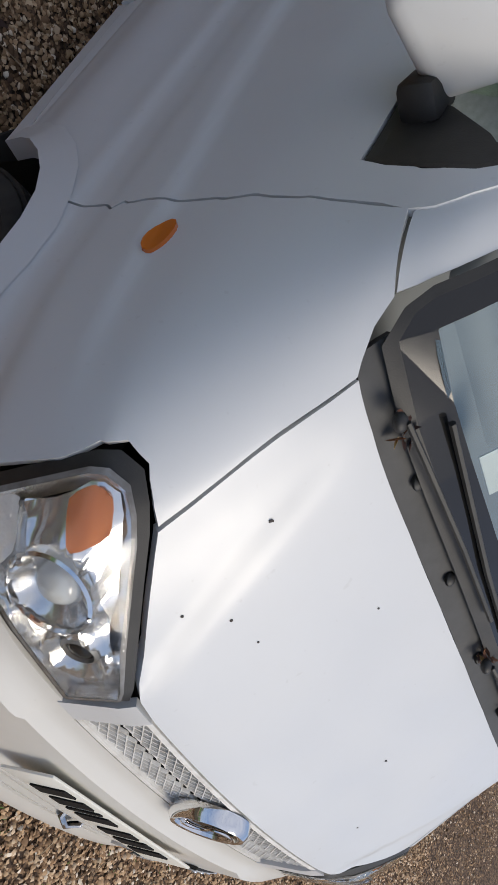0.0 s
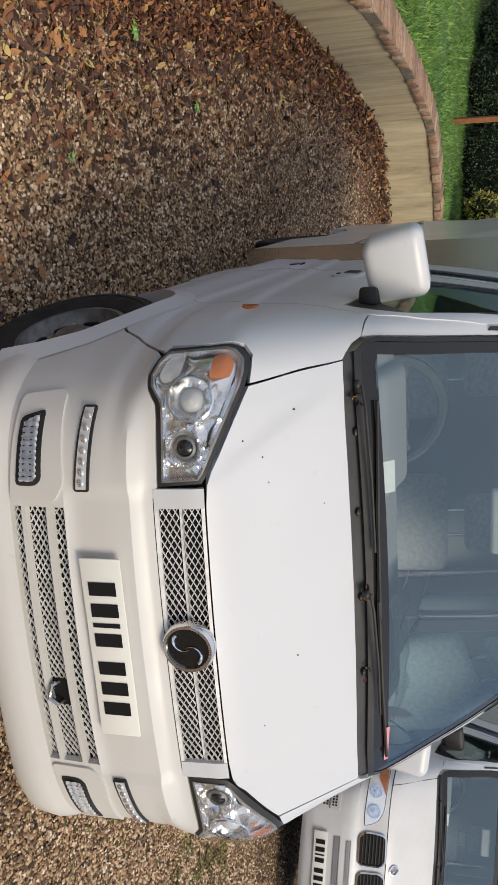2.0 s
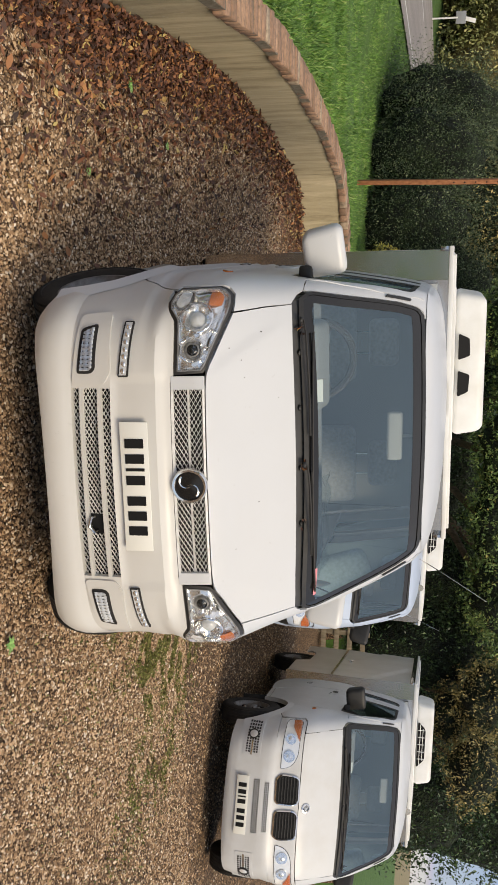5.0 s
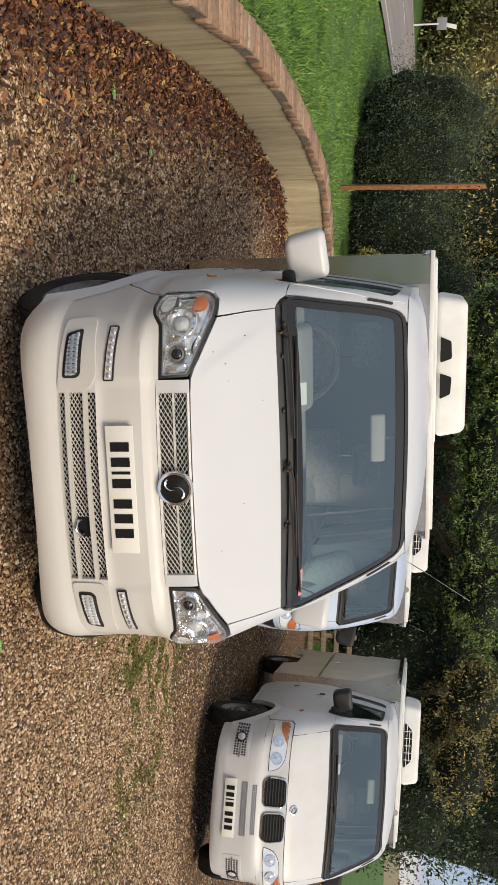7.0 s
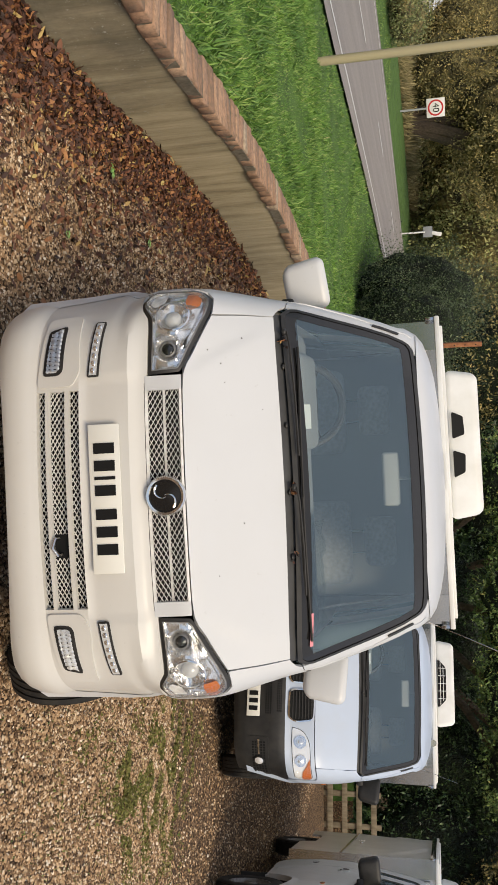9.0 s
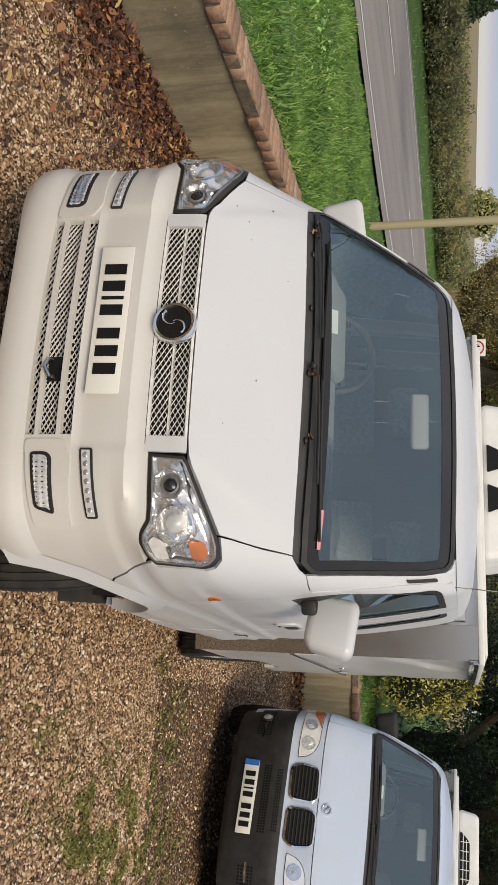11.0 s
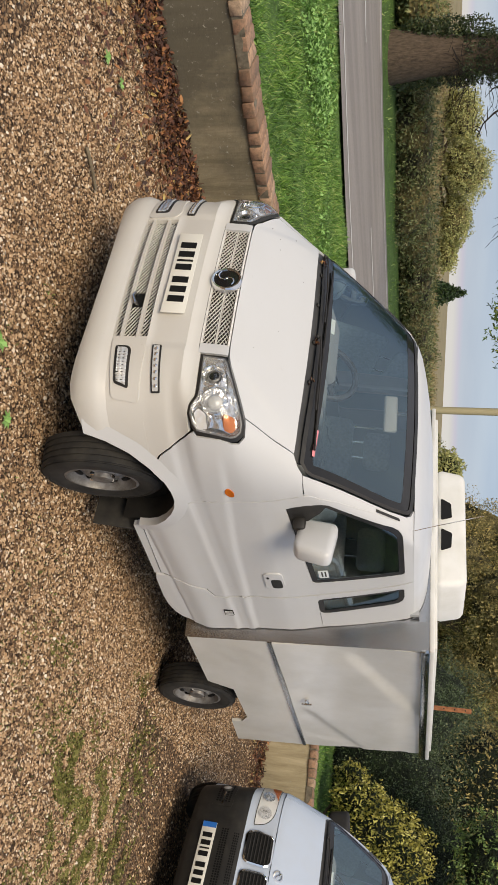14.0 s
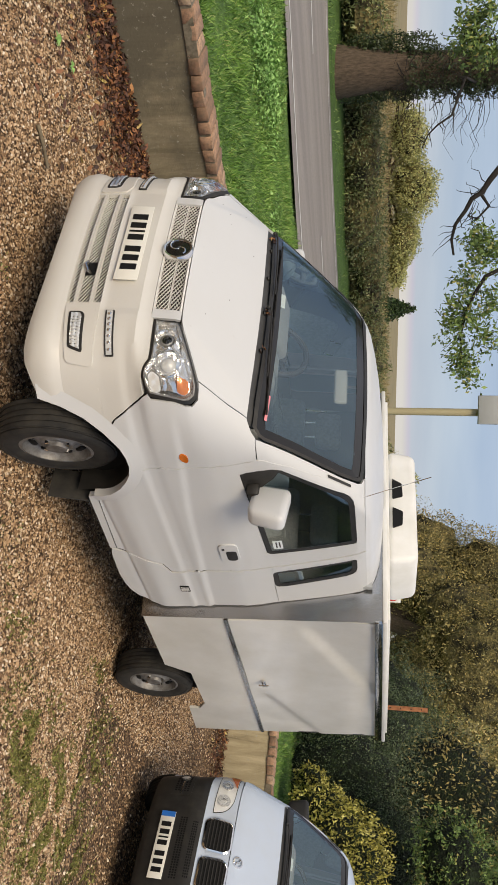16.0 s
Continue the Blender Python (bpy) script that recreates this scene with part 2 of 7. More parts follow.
n.set("Base Color", n.ramp(n.noise(n.coord(), 2.5, 6, 0.65), [(0.35, (0.70, 0.69, 0.66, 1)), (0.7, (0.60, 0.585, 0.54, 1))]))
n.bump(n.noise(n.coord((1, 1.2, 0.8)), 1.6, 1, 0.4, 0.8), 0.5, 0.03)
M["boxpanel"] = n.mat


def thin_glass(name, tint, rough=0.02, ior=1.45, sheen=(1, 1, 1, 1)):
    """A thin pane: clear, with a mirror gloss that grows towards grazing."""
    mat = bpy.data.materials.new(name)
    mat.use_nodes = True
    t = mat.node_tree
    t.nodes.remove(t.nodes["Principled BSDF"])
    a, b, m, f = (t.nodes.new(k) for k in ("ShaderNodeBsdfTransparent", "ShaderNodeBsdfGlossy", "ShaderNodeMixShader", "ShaderNodeFresnel"))
    a.inputs[0].default_value = tint
    b.inputs["Roughness"].default_value = rough
    b.inputs["Color"].default_value = sheen
    f.inputs[0].default_value = ior
    t.links.new(f.outputs[0], m.inputs[0])
    t.links.new(a.outputs[0], m.inputs[1])
    t.links.new(b.outputs[0], m.inputs[2])
    t.links.new(m.outputs[0], t.nodes["Material Output"].inputs[0])
    return mat


M["lens"] = thin_glass("clear_lens", (0.96, 0.97, 0.97, 1), 0.03, 1.4)
M["glass"] = thin_glass("window_glass", (0.86, 0.93, 0.95, 1), 0.012, 2.35, (0.68, 0.90, 1.0, 1))
n = Nodes("lamp_reflector", rough=0.2, metal=0.4, color=grey(0.9))
n.bump(n.voronoi(n.coord(), 120), 0.25, 0.003)
M["reflector"] = n.mat
M["amber"] = Nodes("amber_lens", rough=0.18, color=(0.55, 0.13, 0.01, 1), Coat_Weight=0.6).mat
M["red"] = Nodes("red_lens", rough=0.2, color=(0.5, 0.02, 0.02, 1)).mat
M["plate_white"] = Nodes("plate_white", rough=0.35, color=(0.78, 0.77, 0.70, 1)).mat
M["plate_blue"] = Nodes("plate_blue", rough=0.35, color=(0.02, 0.16, 0.55, 1)).mat
# print black; also the painted dark of vents, slots, holes and gaps
M["ink_void"] = Nodes("black_ink_void", rough=0.7, color=grey(0.009), Specular_IOR_Level=0.2).mat
M["paper"] = Nodes("paper", rough=0.7, color=(0.75, 0.80, 0.80, 1)).mat
M["pink"] = Nodes("pink_sticker", rough=0.6, color=(0.75, 0.25, 0.28, 1)).mat
n = Nodes("seat_fabric", rough=0.9, color=grey(0.1))
n.set("Base Color", n.ramp(n.noise(n.coord(), 60, 3), [(0.3, (0.42, 0.44, 0.45, 1)), (0.7, (0.56, 0.58, 0.59, 1))]))
M["seat"] = n.mat
M["trim"] = Nodes("grey_interior", rough=0.75, color=(0.24, 0.255, 0.265, 1)).mat
M["cabin"] = Nodes("cabin_lining", rough=0.85, color=(0.40, 0.42, 0.43, 1)).mat
M["film"] = thin_glass("clear_plastic_film", (0.80, 0.86, 0.86, 1), 0.22, 2.2)
n = Nodes("grp_white", rough=0.45, color=(0.76, 0.755, 0.73, 1))
n.set("Base Color", n.ramp(n.noise(n.coord(), 5, 6), [(0.35, (0.78, 0.775, 0.75, 1)), (0.75, (0.66, 0.65, 0.60, 1))]))
M["grp"] = n.mat

n = Nodes("gravel_bed", rough=0.95)
co = n.world_pos()
cell = n.voronoi(co, 55, 'F1', 1)
base = n.ramp(cell, [(0.0, (0.05, 0.028, 0.015)), (0.3, (0.17, 0.10, 0.054)), (0.65, (0.33, 0.21, 0.115)), (1.0, (0.50, 0.36, 0.23))])
damp = n.ramp(n.noise(co, 0.7, 4), [(0.38, (0.8, 0.77, 0.74)), (0.62, (1, 1, 1))])
# shade between the stones, painted in as dark cell edges
stone_gap_shade = n.ramp(n.voronoi(co, 55), [(0.0, (1, 1, 1)), (0.45, (0.95, 0.95, 0.95)), (0.62, (0.25, 0.22, 0.2))])
n.set("Base Color", n.mix(1.0, n.mix(1.0, base, damp, 'MULTIPLY'), stone_gap_shade, 'MULTIPLY'))
n.bump(n.voronoi(co, 55), 1.0, 0.02)
M["gravel_bed"] = n.mat
n = Nodes("gravel_stone", rough=0.8)
r = n.island()
n.set("Base Color", n.ramp(r, [(0.0, (0.07, 0.038, 0.020)), (0.22, (0.21, 0.12, 0.060)), (0.5, (0.38, 0.235, 0.125)), (0.75, (0.53, 0.36, 0.21)), (0.93, (0.66, 0.51, 0.35)), (1.0, (0.78, 0.70, 0.58))]))
M["stone"] = n.mat
n = Nodes("dead_leaf", rough=0.7)
r = n.island()
n.set("Base Color", n.ramp(r, [(0.0, (0.030, 0.017, 0.013)), (0.4, (0.10, 0.044, 0.029)), (0.72, (0.19, 0.074, 0.037)), (0.92, (0.40, 0.18, 0.070)), (1.0, (0.50, 0.40, 0.15))]))
M["leaf"] = n.mat
n = Nodes("wall_render", rough=0.9)
co = n.world_pos()
streak = n.noise(n.world_pos((6.0, 6.0, 0.7)), 1.6, 9, 0.72, 0.5)
col = n.ramp(streak, [(0.28, (0.19, 0.158, 0.095)), (0.45, (0.37, 0.31, 0.195)), (0.70, (0.56, 0.475, 0.315))])
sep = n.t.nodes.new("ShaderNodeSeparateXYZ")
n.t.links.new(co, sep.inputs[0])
# near end painted darker: shade where it turns from the sun, plus blotches
end_shade_stain = n.math('ADD', n.math('MULTIPLY', n.math('ADD', sep.outputs[1], -0.75), -0.45), n.math('MULTIPLY', n.noise(n.world_pos((1.4, 1.4, 0.9)), 2.0, 6, 0.7), 1.3))
col = n.mix(n.ramp(end_shade_stain, [(0.15, (0, 0, 0)), (0.85, (0.88, 0.88, 0.88))]), col, (0.092, 0.082, 0.060, 1))
col = n.mix(n.ramp(n.noise(co, 30, 6, 0.7), [(0.60, (0, 0, 0)), (0.70, (1, 1, 1))]), col, (0.40, 0.375, 0.31, 1))
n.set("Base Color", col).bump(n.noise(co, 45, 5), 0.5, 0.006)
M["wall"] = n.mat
n = Nodes("coping_brick", rough=0.9)
co = n.world_pos()
c = n.ramp(n.objrand(), [(0.0, (0.26, 0.155, 0.10)), (0.4, (0.40, 0.235, 0.15)), (0.75, (0.50, 0.31, 0.20)), (1.0, (0.44, 0.35, 0.25))])
c = n.mix(n.ramp(n.noise(co, 25, 6, 0.7), [(0.4, (0, 0, 0)), (0.75, (1, 1, 1))]), c, (0.13, 0.10, 0.07, 1))
n.set("Base Color", c).bump(n.noise(co, 70, 4), 0.6, 0.006)
M["brick"] = n.mat
n = Nodes("mortar", rough=0.95)
n.set("Base Color", n.ramp(n.noise(n.world_pos(), 30, 5), [(0.3, (0.10, 0.085, 0.06)), (0.7, (0.22, 0.19, 0.14))]))
M["mortar"] = n.mat
n = Nodes("grass_soil", rough=0.95)
co = n.world_pos()
n.set("Base Color", n.ramp(n.noise(co, 3, 8, 0.7), [(0.3, (0.03, 0.065, 0.012)), (0.5, (0.06, 0.13, 0.022)), (0.72, (0.10, 0.19, 0.035))]))
n.bump(n.noise(n.world_pos((1, 1, 1)), 40, 4), 0.8, 0.03)
M["soil"] = n.mat
n = Nodes("grass_blade", rough=0.6)
r = n.island()
c = n.ramp(r, [(0.0, (0.055, 0.130, 0.020)), (0.5, (0.145, 0.305, 0.050)), (0.9, (0.29, 0.46, 0.105)), (1.0, (0.46, 0.46, 0.19))])
# rank darker tufts among the paler sward
tufts = n.ramp(n.noise(n.world_pos(), 2.2, 4, 0.6), [(0.42, (0, 0, 0)), (0.62, (1, 1, 1))])
n.set("Base Color", n.mix(tufts, c, n.ramp(r, [(0.0, (0.032, 0.082, 0.016)), (0.6, (0.085, 0.205, 0.036)), (1.0, (0.22, 0.33, 0.09))])))
M["grass"] = n.mat
n = Nodes("asphalt", rough=0.85)
co = n.world_pos()
fine = n.ramp(n.noise(co, 120, 3), [(0.3, (0.17, 0.155, 0.145)), (0.7, (0.27, 0.245, 0.23))])
worn = n.ramp(n.noise(n.world_pos((1.6, 0.10, 1)), 1.5, 5, 0.6), [(0.38, (0, 0, 0)), (0.66, (1, 1, 1))])
n.set("Base Color", n.mix(worn, fine, n.ramp(n.noise(co, 60, 4), [(0.3, (0.23, 0.21, 0.195)), (0.7, (0.34, 0.31, 0.285))])))
n.bump(n.noise(co, 160, 3), 0.5, 0.004)
M["asphalt"] = n.mat
M["line"] = Nodes("road_paint", rough=0.7, color=(0.6, 0.6, 0.58, 1)).mat


def leafy(name, stops, rough=0.6, trans=0.0):
    n = Nodes(name, rough=rough)
    n.set("Base Color", n.ramp(n.island(), stops))
    return n.mat


M["laurel"] = leafy("laurel_leaf", [(0.0, (0.010, 0.026, 0.009)), (0.5, (0.024, 0.058, 0.017)), (0.85, (0.055, 0.110, 0.032)), (1.0, (0.12, 0.19, 0.06))], 0.45)
M["ash"] = leafy("ash_leaf", [(0.0, (0.06, 0.11, 0.032)), (0.5, (0.13, 0.215, 0.058)), (0.85, (0.22, 0.31, 0.085)), (1.0, (0.38, 0.33, 0.10))])
M["brownleaf"] = leafy("autumn_leaf", [(0.0, (0.10, 0.098, 0.040)), (0.5, (0.27, 0.235, 0.090)), (0.85, (0.46, 0.37, 0.14)), (1.0, (0.60, 0.44, 0.17))])
M["yellowleaf"] = leafy("yellow_leaf", [(0.0, (0.14, 0.13, 0.025)), (0.5, (0.36, 0.32, 0.065)), (0.85, (0.54, 0.49, 0.12)), (1.0, (0.68, 0.62, 0.22))])
M["hedge"] = leafy("hedge_leaf", [(0.0, (0.075, 0.105, 0.040)), (0.5, (0.18, 0.21, 0.080)), (0.85, (0.30, 0.32, 0.13)), (1.0, (0.44, 0.40, 0.19))])
M["willow"] = leafy("willow_leaf", [(0.0, (0.17, 0.195, 0.075)), (0.5, (0.35, 0.37, 0.14)), (1.0, (0.56, 0.53, 0.22))])
M["evergreen"] = leafy("evergreen_leaf", [(0.0, (0.022, 0.042, 0.020)), (0.5, (0.060, 0.095, 0.042)), (0.85, (0.115, 0.155, 0.075)), (1.0, (0.20, 0.23, 0.12))], 0.5)
M["nettle"] = leafy("nettle_leaf", [(0.0, (0.12, 0.26, 0.06)), (0.6, (0.24, 0.46, 0.12)), (1.0, (0.36, 0.58, 0.20))])
# inner lumps of crowns: deep shade between leaves painted near-black, with leaf-green flecks
n = Nodes("shaded_core", rough=1.0)
gap_shade = n.ramp(n.noise(n.world_pos(), 3.5, 3), [(0.38, (0, 0, 0)), (0.60, (1, 1, 1))])
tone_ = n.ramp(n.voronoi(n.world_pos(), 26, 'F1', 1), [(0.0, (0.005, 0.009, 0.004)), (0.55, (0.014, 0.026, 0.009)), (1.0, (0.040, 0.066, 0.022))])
n.set("Base Color", n.mix(gap_shade, (0.005, 0.009, 0.004, 1), tone_)).bump(n.voronoi(n.world_pos(), 26), 1.0, 0.04)
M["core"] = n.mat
# inner lumps of autumn crowns: shade of the hollows painted dark, twigs lighter
n = Nodes("shaded_twig_core", rough=1.0)
gap_shade = n.ramp(n.noise(n.world_pos(), 1.6, 4), [(0.36, (0, 0, 0)), (0.58, (1, 1, 1))])
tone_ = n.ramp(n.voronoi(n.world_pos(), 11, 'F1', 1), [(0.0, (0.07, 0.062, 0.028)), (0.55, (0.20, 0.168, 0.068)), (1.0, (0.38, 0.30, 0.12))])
n.set("Base Color", n.mix(gap_shade, (0.030, 0.028, 0.014, 1), tone_)).bump(n.voronoi(n.world_pos(), 11), 1.0, 0.08)
M["core_twig_shade"] = n.mat
n = Nodes("bark", rough=0.95)
n.set("Base Color", n.ramp(n.noise(n.world_pos((4, 4, 1)), 6, 8, 0.7), [(0.3, (0.045, 0.032, 0.022)), (0.7, (0.16, 0.115, 0.08))]))
n.bump(n.noise(n.world_pos((6, 6, 1)), 8, 6), 0.9, 0.03)
M["bark"] = n.mat
n = Nodes("dry_field", rough=0.95)
co = n.world_pos((1, 1, 1))
n.set("Base Color", n.ramp(n.noise(co, 0.25, 8, 0.7), [(0.3, (0.16, 0.135, 0.06)), (0.55, (0.26, 0.21, 0.11)), (0.75, (0.16, 0.17, 0.06))]))
M["field"] = n.mat
n = Nodes("rusty_post", rough=0.85)
n.set("Base Color", n.ramp(n.noise(n.coord((1, 1, 0.5)), 25, 6), [(0.3, (0.20, 0.07, 0.03)), (0.65, (0.40, 0.16, 0.07)), (0.85, (0.5, 0.32, 0.2))]))
M["rust"] = n.mat
M["pole"] = Nodes("lamp_pole_paint", rough=0.5, color=(0.42, 0.36, 0.22, 1)).mat
n = Nodes("weathered_wood", rough=0.9)
n.set("Base Color", n.ramp(n.noise(n.coord((1, 1, 0.2)), 20, 6), [(0.3, (0.12, 0.095, 0.06)), (0.7, (0.27, 0.22, 0.15))]))
M["wood"] = n.mat

n = Nodes("mesh_cream", rough=0.45, color=(0.62, 0.61, 0.58, 1))
n.set("Base Color", n.ramp(n.noise(n.coord(), 30, 5), [(0.3, (0.58, 0.56, 0.52, 1)), (0.6, (0.80, 0.79, 0.76, 1))]))
M["mesh_cream"] = n.mat
M["led"] = Nodes("diode_lens", rough=0.15, color=(0.55, 0.56, 0.56, 1), Coat_Weight=0.5).mat
n = Nodes("lamp_inner", rough=0.17, metal=0.85, color=grey(0.8))
n.set("Base Color", n.ramp(n.noise(n.coord(), 30, 3), [(0.3, grey(0.70)), (0.7, grey(0.90))]))
n.bump(n.noise(n.coord((1, 1, 1)), 70, 2), 0.12, 0.003)
M["lamp_inner"] = n.mat
M["amber_inner"] = Nodes("amber_inner", rough=0.22, color=(0.60, 0.20, 0.07, 1), Metallic=0.3).mat
M["chip"] = Nodes("paint_chip", rough=0.8, color=(0.06, 0.05, 0.045, 1)).mat

M["verge"] = leafy("verge_grass", [(0.0, (0.08, 0.15, 0.035)), (0.5, (0.19, 0.31, 0.075)), (0.9, (0.31, 0.43, 0.13)), (1.0, (0.46, 0.46, 0.21))])
M["moss"] = leafy("moss", [(0.0, (0.07, 0.07, 0.018)), (0.5, (0.15, 0.15, 0.035)), (1.0, (0.26, 0.24, 0.08))], 0.9)
M["straw"] = leafy("straw", [(0.0, (0.10, 0.06, 0.035)), (0.6, (0.24, 0.17, 0.10)), (1.0, (0.42, 0.34, 0.22))], 0.8)

M["straw_field"] = leafy("straw_field", [(0.0, (0.14, 0.12, 0.05)), (0.5, (0.26, 0.21, 0.10)), (1.0, (0.40, 0.33, 0.17))], 0.9)
M["hedge_dark"] = leafy("ivy_leaf", [(0.0, (0.019, 0.034, 0.013)), (0.6, (0.042, 0.068, 0.023)), (1.0, (0.095, 0.123, 0.048))], 0.5)
M["bark_dark"] = Nodes("dark_bark", rough=0.95, color=(0.022, 0.018, 0.015, 1)).mat
M["sign_white"] = Nodes("sign_white", rough=0.4, color=(0.75, 0.75, 0.72, 1)).mat
M["sign_red"] = Nodes("sign_red", rough=0.4, color=(0.55, 0.03, 0.03, 1)).mat
M["sign_grey"] = Nodes("sign_grey", rough=0.5, color=(0.35, 0.36, 0.36, 1)).mat

# ---- the ground: drive, bank, road and far land as one sheet ----
def smooth(a, b, x):
    t = np.clip((np.asarray(x, float) - a) / (b - a), 0, 1)
    return t * t * (3 - 2 * t)


WALL = [(-2.62, -4.0), (-2.46, -2.0), (-2.28, -0.5), (-2.17, 0.3), (-2.12, 1.0), (-2.16, 1.8), (-2.21, 2.8), (-2.18, 3.7), (-2.07, 4.8), (-1.85, 6.0), (-1.55, 6.9), (-1.05, 7.35), (-0.3, 7.55), (0.8, 7.75), (1.9, 8.4), (2.8, 9.9), (4.0, 11.3), (7.0, 11.9), (14.0, 11.0)]


def spline(pts, n):
    """n points along a smooth curve through pts, evenly spread."""
    p = np.array(pts, float)
    t = np.r_[0, np.cumsum(np.linalg.norm(np.diff(p, axis=0), axis=1))]
    fine = np.linspace(0, t[-1], 600)
    m = np.gradient(p, t, axis=0)
    i = np.clip(np.searchsorted(t, fine, side='right') - 1, 0, len(t) - 2)
    h = (t[i + 1] - t[i])[:, None]
    s = ((fine - t[i]) / (t[i + 1] - t[i]))[:, None]
    c = (2 * s**3 - 3 * s**2 + 1) * p[i] + (s**3 - 2 * s**2 + s) * h * m[i] + (-2 * s**3 + 3 * s**2) * p[i + 1] + (s**3 - s**2) * h * m[i + 1]
    l = np.r_[0, np.cumsum(np.linalg.norm(np.diff(c, axis=0), axis=1))]
    want = np.linspace(0, l[-1], n)
    return np.stack([np.interp(want, l, c[:, k]) for k in range(c.shape[1])], 1)


WALLC = spline(WALL, 400)
NEAR_EDGE = spline([(-11.2, -10), (-9.0, -3.0), (-7.4, 2.4), (-6.7, 5.0), (-6.3, 8.0), (-6.2, 12.0), (-6.05, 17.0), (-5.6, 23.0), (-4.6, 32.0), (-3.2, 41.0), (1.0, 56)], 300)
ROAD_W = 6.3


def wall_side(x, y):
    """How far (x, y) lies outside the wall's face, over the bank (minus: on the drive)."""
    x, y = np.broadcast_arrays(np.asarray(x, float), np.asarray(y, float))
    out = np.empty(x.shape)
    tang = np.gradient(WALLC, axis=0)
    tang /= np.linalg.norm(tang, axis=1)[:, None]
    flat, fx, fy = out.ravel(), x.ravel(), y.ravel()
    for k in range(0, len(fx), 20000):
        d = np.stack([fx[k:k + 20000, None] - WALLC[:, 0], fy[k:k + 20000, None] - WALLC[:, 1]], -1)
        i = (d**2).sum(-1).argmin(1)
        dd = d[np.arange(len(i)), i]
        flat[k:k + 20000] = -tang[i, 1] * dd[:, 0] + tang[i, 0] * dd[:, 1]
    return flat.reshape(x.shape)


def road_side(x, y):
    """How far (x, y) lies beyond the near edge of the road."""
    x, y = np.broadcast_arrays(np.asarray(x, float), np.asarray(y, float))
    ex = np.interp(y, NEAR_EDGE[:, 1], NEAR_EDGE[:, 0])
    slope = np.interp(y, NEAR_EDGE[:, 1], np.gradient(NEAR_EDGE[:, 0], NEAR_EDGE[:, 1]))
    return (ex - x) / np.sqrt(1 + slope**2)


def drive_z(x, y):
    x, y = np.asarray(x, float), np.asarray(y, float)
    sag = -0.155 * smooth(0.8, 4.0, y) * smooth(-1.6, 1.2, x)
    return sag + 0.012 * np.sin(2.3 * x + 0.7) * np.sin(1.9 * y)


def bank_z(x, y):
    d, w = road_side(x, y), wall_side(x, y)
    z = 0.555 - 0.02 * smooth(0.2, 1.6, w)
    z = z + (0.445 - z) * smooth(-2.4, -0.1, d)
    z = z - 0.30 * smooth(6.5, 12.0, y) * smooth(-0.3, -2.5, d)
    beyond = smooth(ROAD_W + 0.2, ROAD_W + 3.0, d) * 0.25 + smooth(ROAD_W + 4, 140, d) * 2.2
    return z + beyond


def ground_z(x, y):
    w = wall_side(x, y)
    return np.where(w < 0.10, drive_z(x, y) + 0.05 * smooth(-0.55, 0.0, w), bank_z(x, y))


def sheet_mesh(name, xs, ys, zfn, mat, keep=None):
    gx, gy = np.meshgrid(xs, ys)
    z = zfn(gx, gy)
    v = np.stack([gx, gy, z], -1).reshape(-1, 3)
    nx = len(xs)
    f = [(j * nx + i, j * nx + i + 1, (j + 1) * nx + i + 1, (j + 1) * nx + i) for j in range(len(ys) - 1) for i in range(nx - 1)]
    me = bpy.data.meshes.new(name)
    me.from_pydata(v.tolist(), [], f)
    for m in mat if isinstance(mat, list) else [mat]:
        me.materials.append(m)
    return me, gx, gy


def axis(lo, a, b, hi, step):
    """Even steps between a and b, growing ones out to lo and hi."""
    k = np.linspace(0, 1, 34)[1:] ** 3.0
    return np.r_[(a - (a - lo) * k)[::-1], np.arange(a, b, step), b + (hi - b) * k]


gxs, gys = axis(-900, -9.0, 7.0, 500, 0.085), axis(-300, -3.0, 13.0, 1100, 0.085)
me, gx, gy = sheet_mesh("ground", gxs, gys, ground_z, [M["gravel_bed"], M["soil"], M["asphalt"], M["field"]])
cx, cy = (gx[:-1, :-1] + gx[1:, 1:]) / 2, (gy[:-1, :-1] + gy[1:, 1:]) / 2
ws, rs = wall_side(cx, cy), road_side(cx, cy)
idx = np.where(ws < 0.10, 0, np.where(rs < ROAD_W + 9, 1, 3))
idx = np.where((np.abs(cx) > 60) | (np.abs(cy) > 60), 3, idx)
me.polygons.foreach_set("material_index", idx.ravel().astype(np.int32))
ground = tagged(new("ground", me), "gravel drive, grassy bank and fields", "ground", kind="structure")

# the road, with its white lines
def ribbon(name, lo, hi, z, mat, label, dash=None, kind="structure", a=0, b=300):
    pts = NEAR_EDGE
    t = np.gradient(pts, axis=0)
    t /= np.linalg.norm(t, axis=1)[:, None]
    nrm = np.stack([-t[:, 1], t[:, 0]], 1)
    s = np.r_[0, np.cumsum(np.linalg.norm(np.diff(pts, axis=0), axis=1))]
    bm = bmesh.new()
    for i in range(a, min(b, len(pts) - 1)):
        if dash and (s[i] % (dash[0] + dash[1])) > dash[0]:
            continue
        q = []
        for k, o in ((i, lo), (i, hi), (i + 1, hi), (i + 1, lo)):
            p = pts[k] + nrm[k] * o
            q.append(bm.verts.new((p[0], p[1], z)))
        bm.faces.new(q)
    bmesh.ops.remove_doubles(bm, verts=bm.verts, dist=1e-4)
    return solid(name, bm, mat, label, "road", kind=kind)


ribbon("road", -0.15, ROAD_W + 0.15, 0.490, M["asphalt"], "grey worn asphalt country road")
ribbon("road_line", 0.25, 0.33, 0.496, M["line"], "thin white edge line on the road")
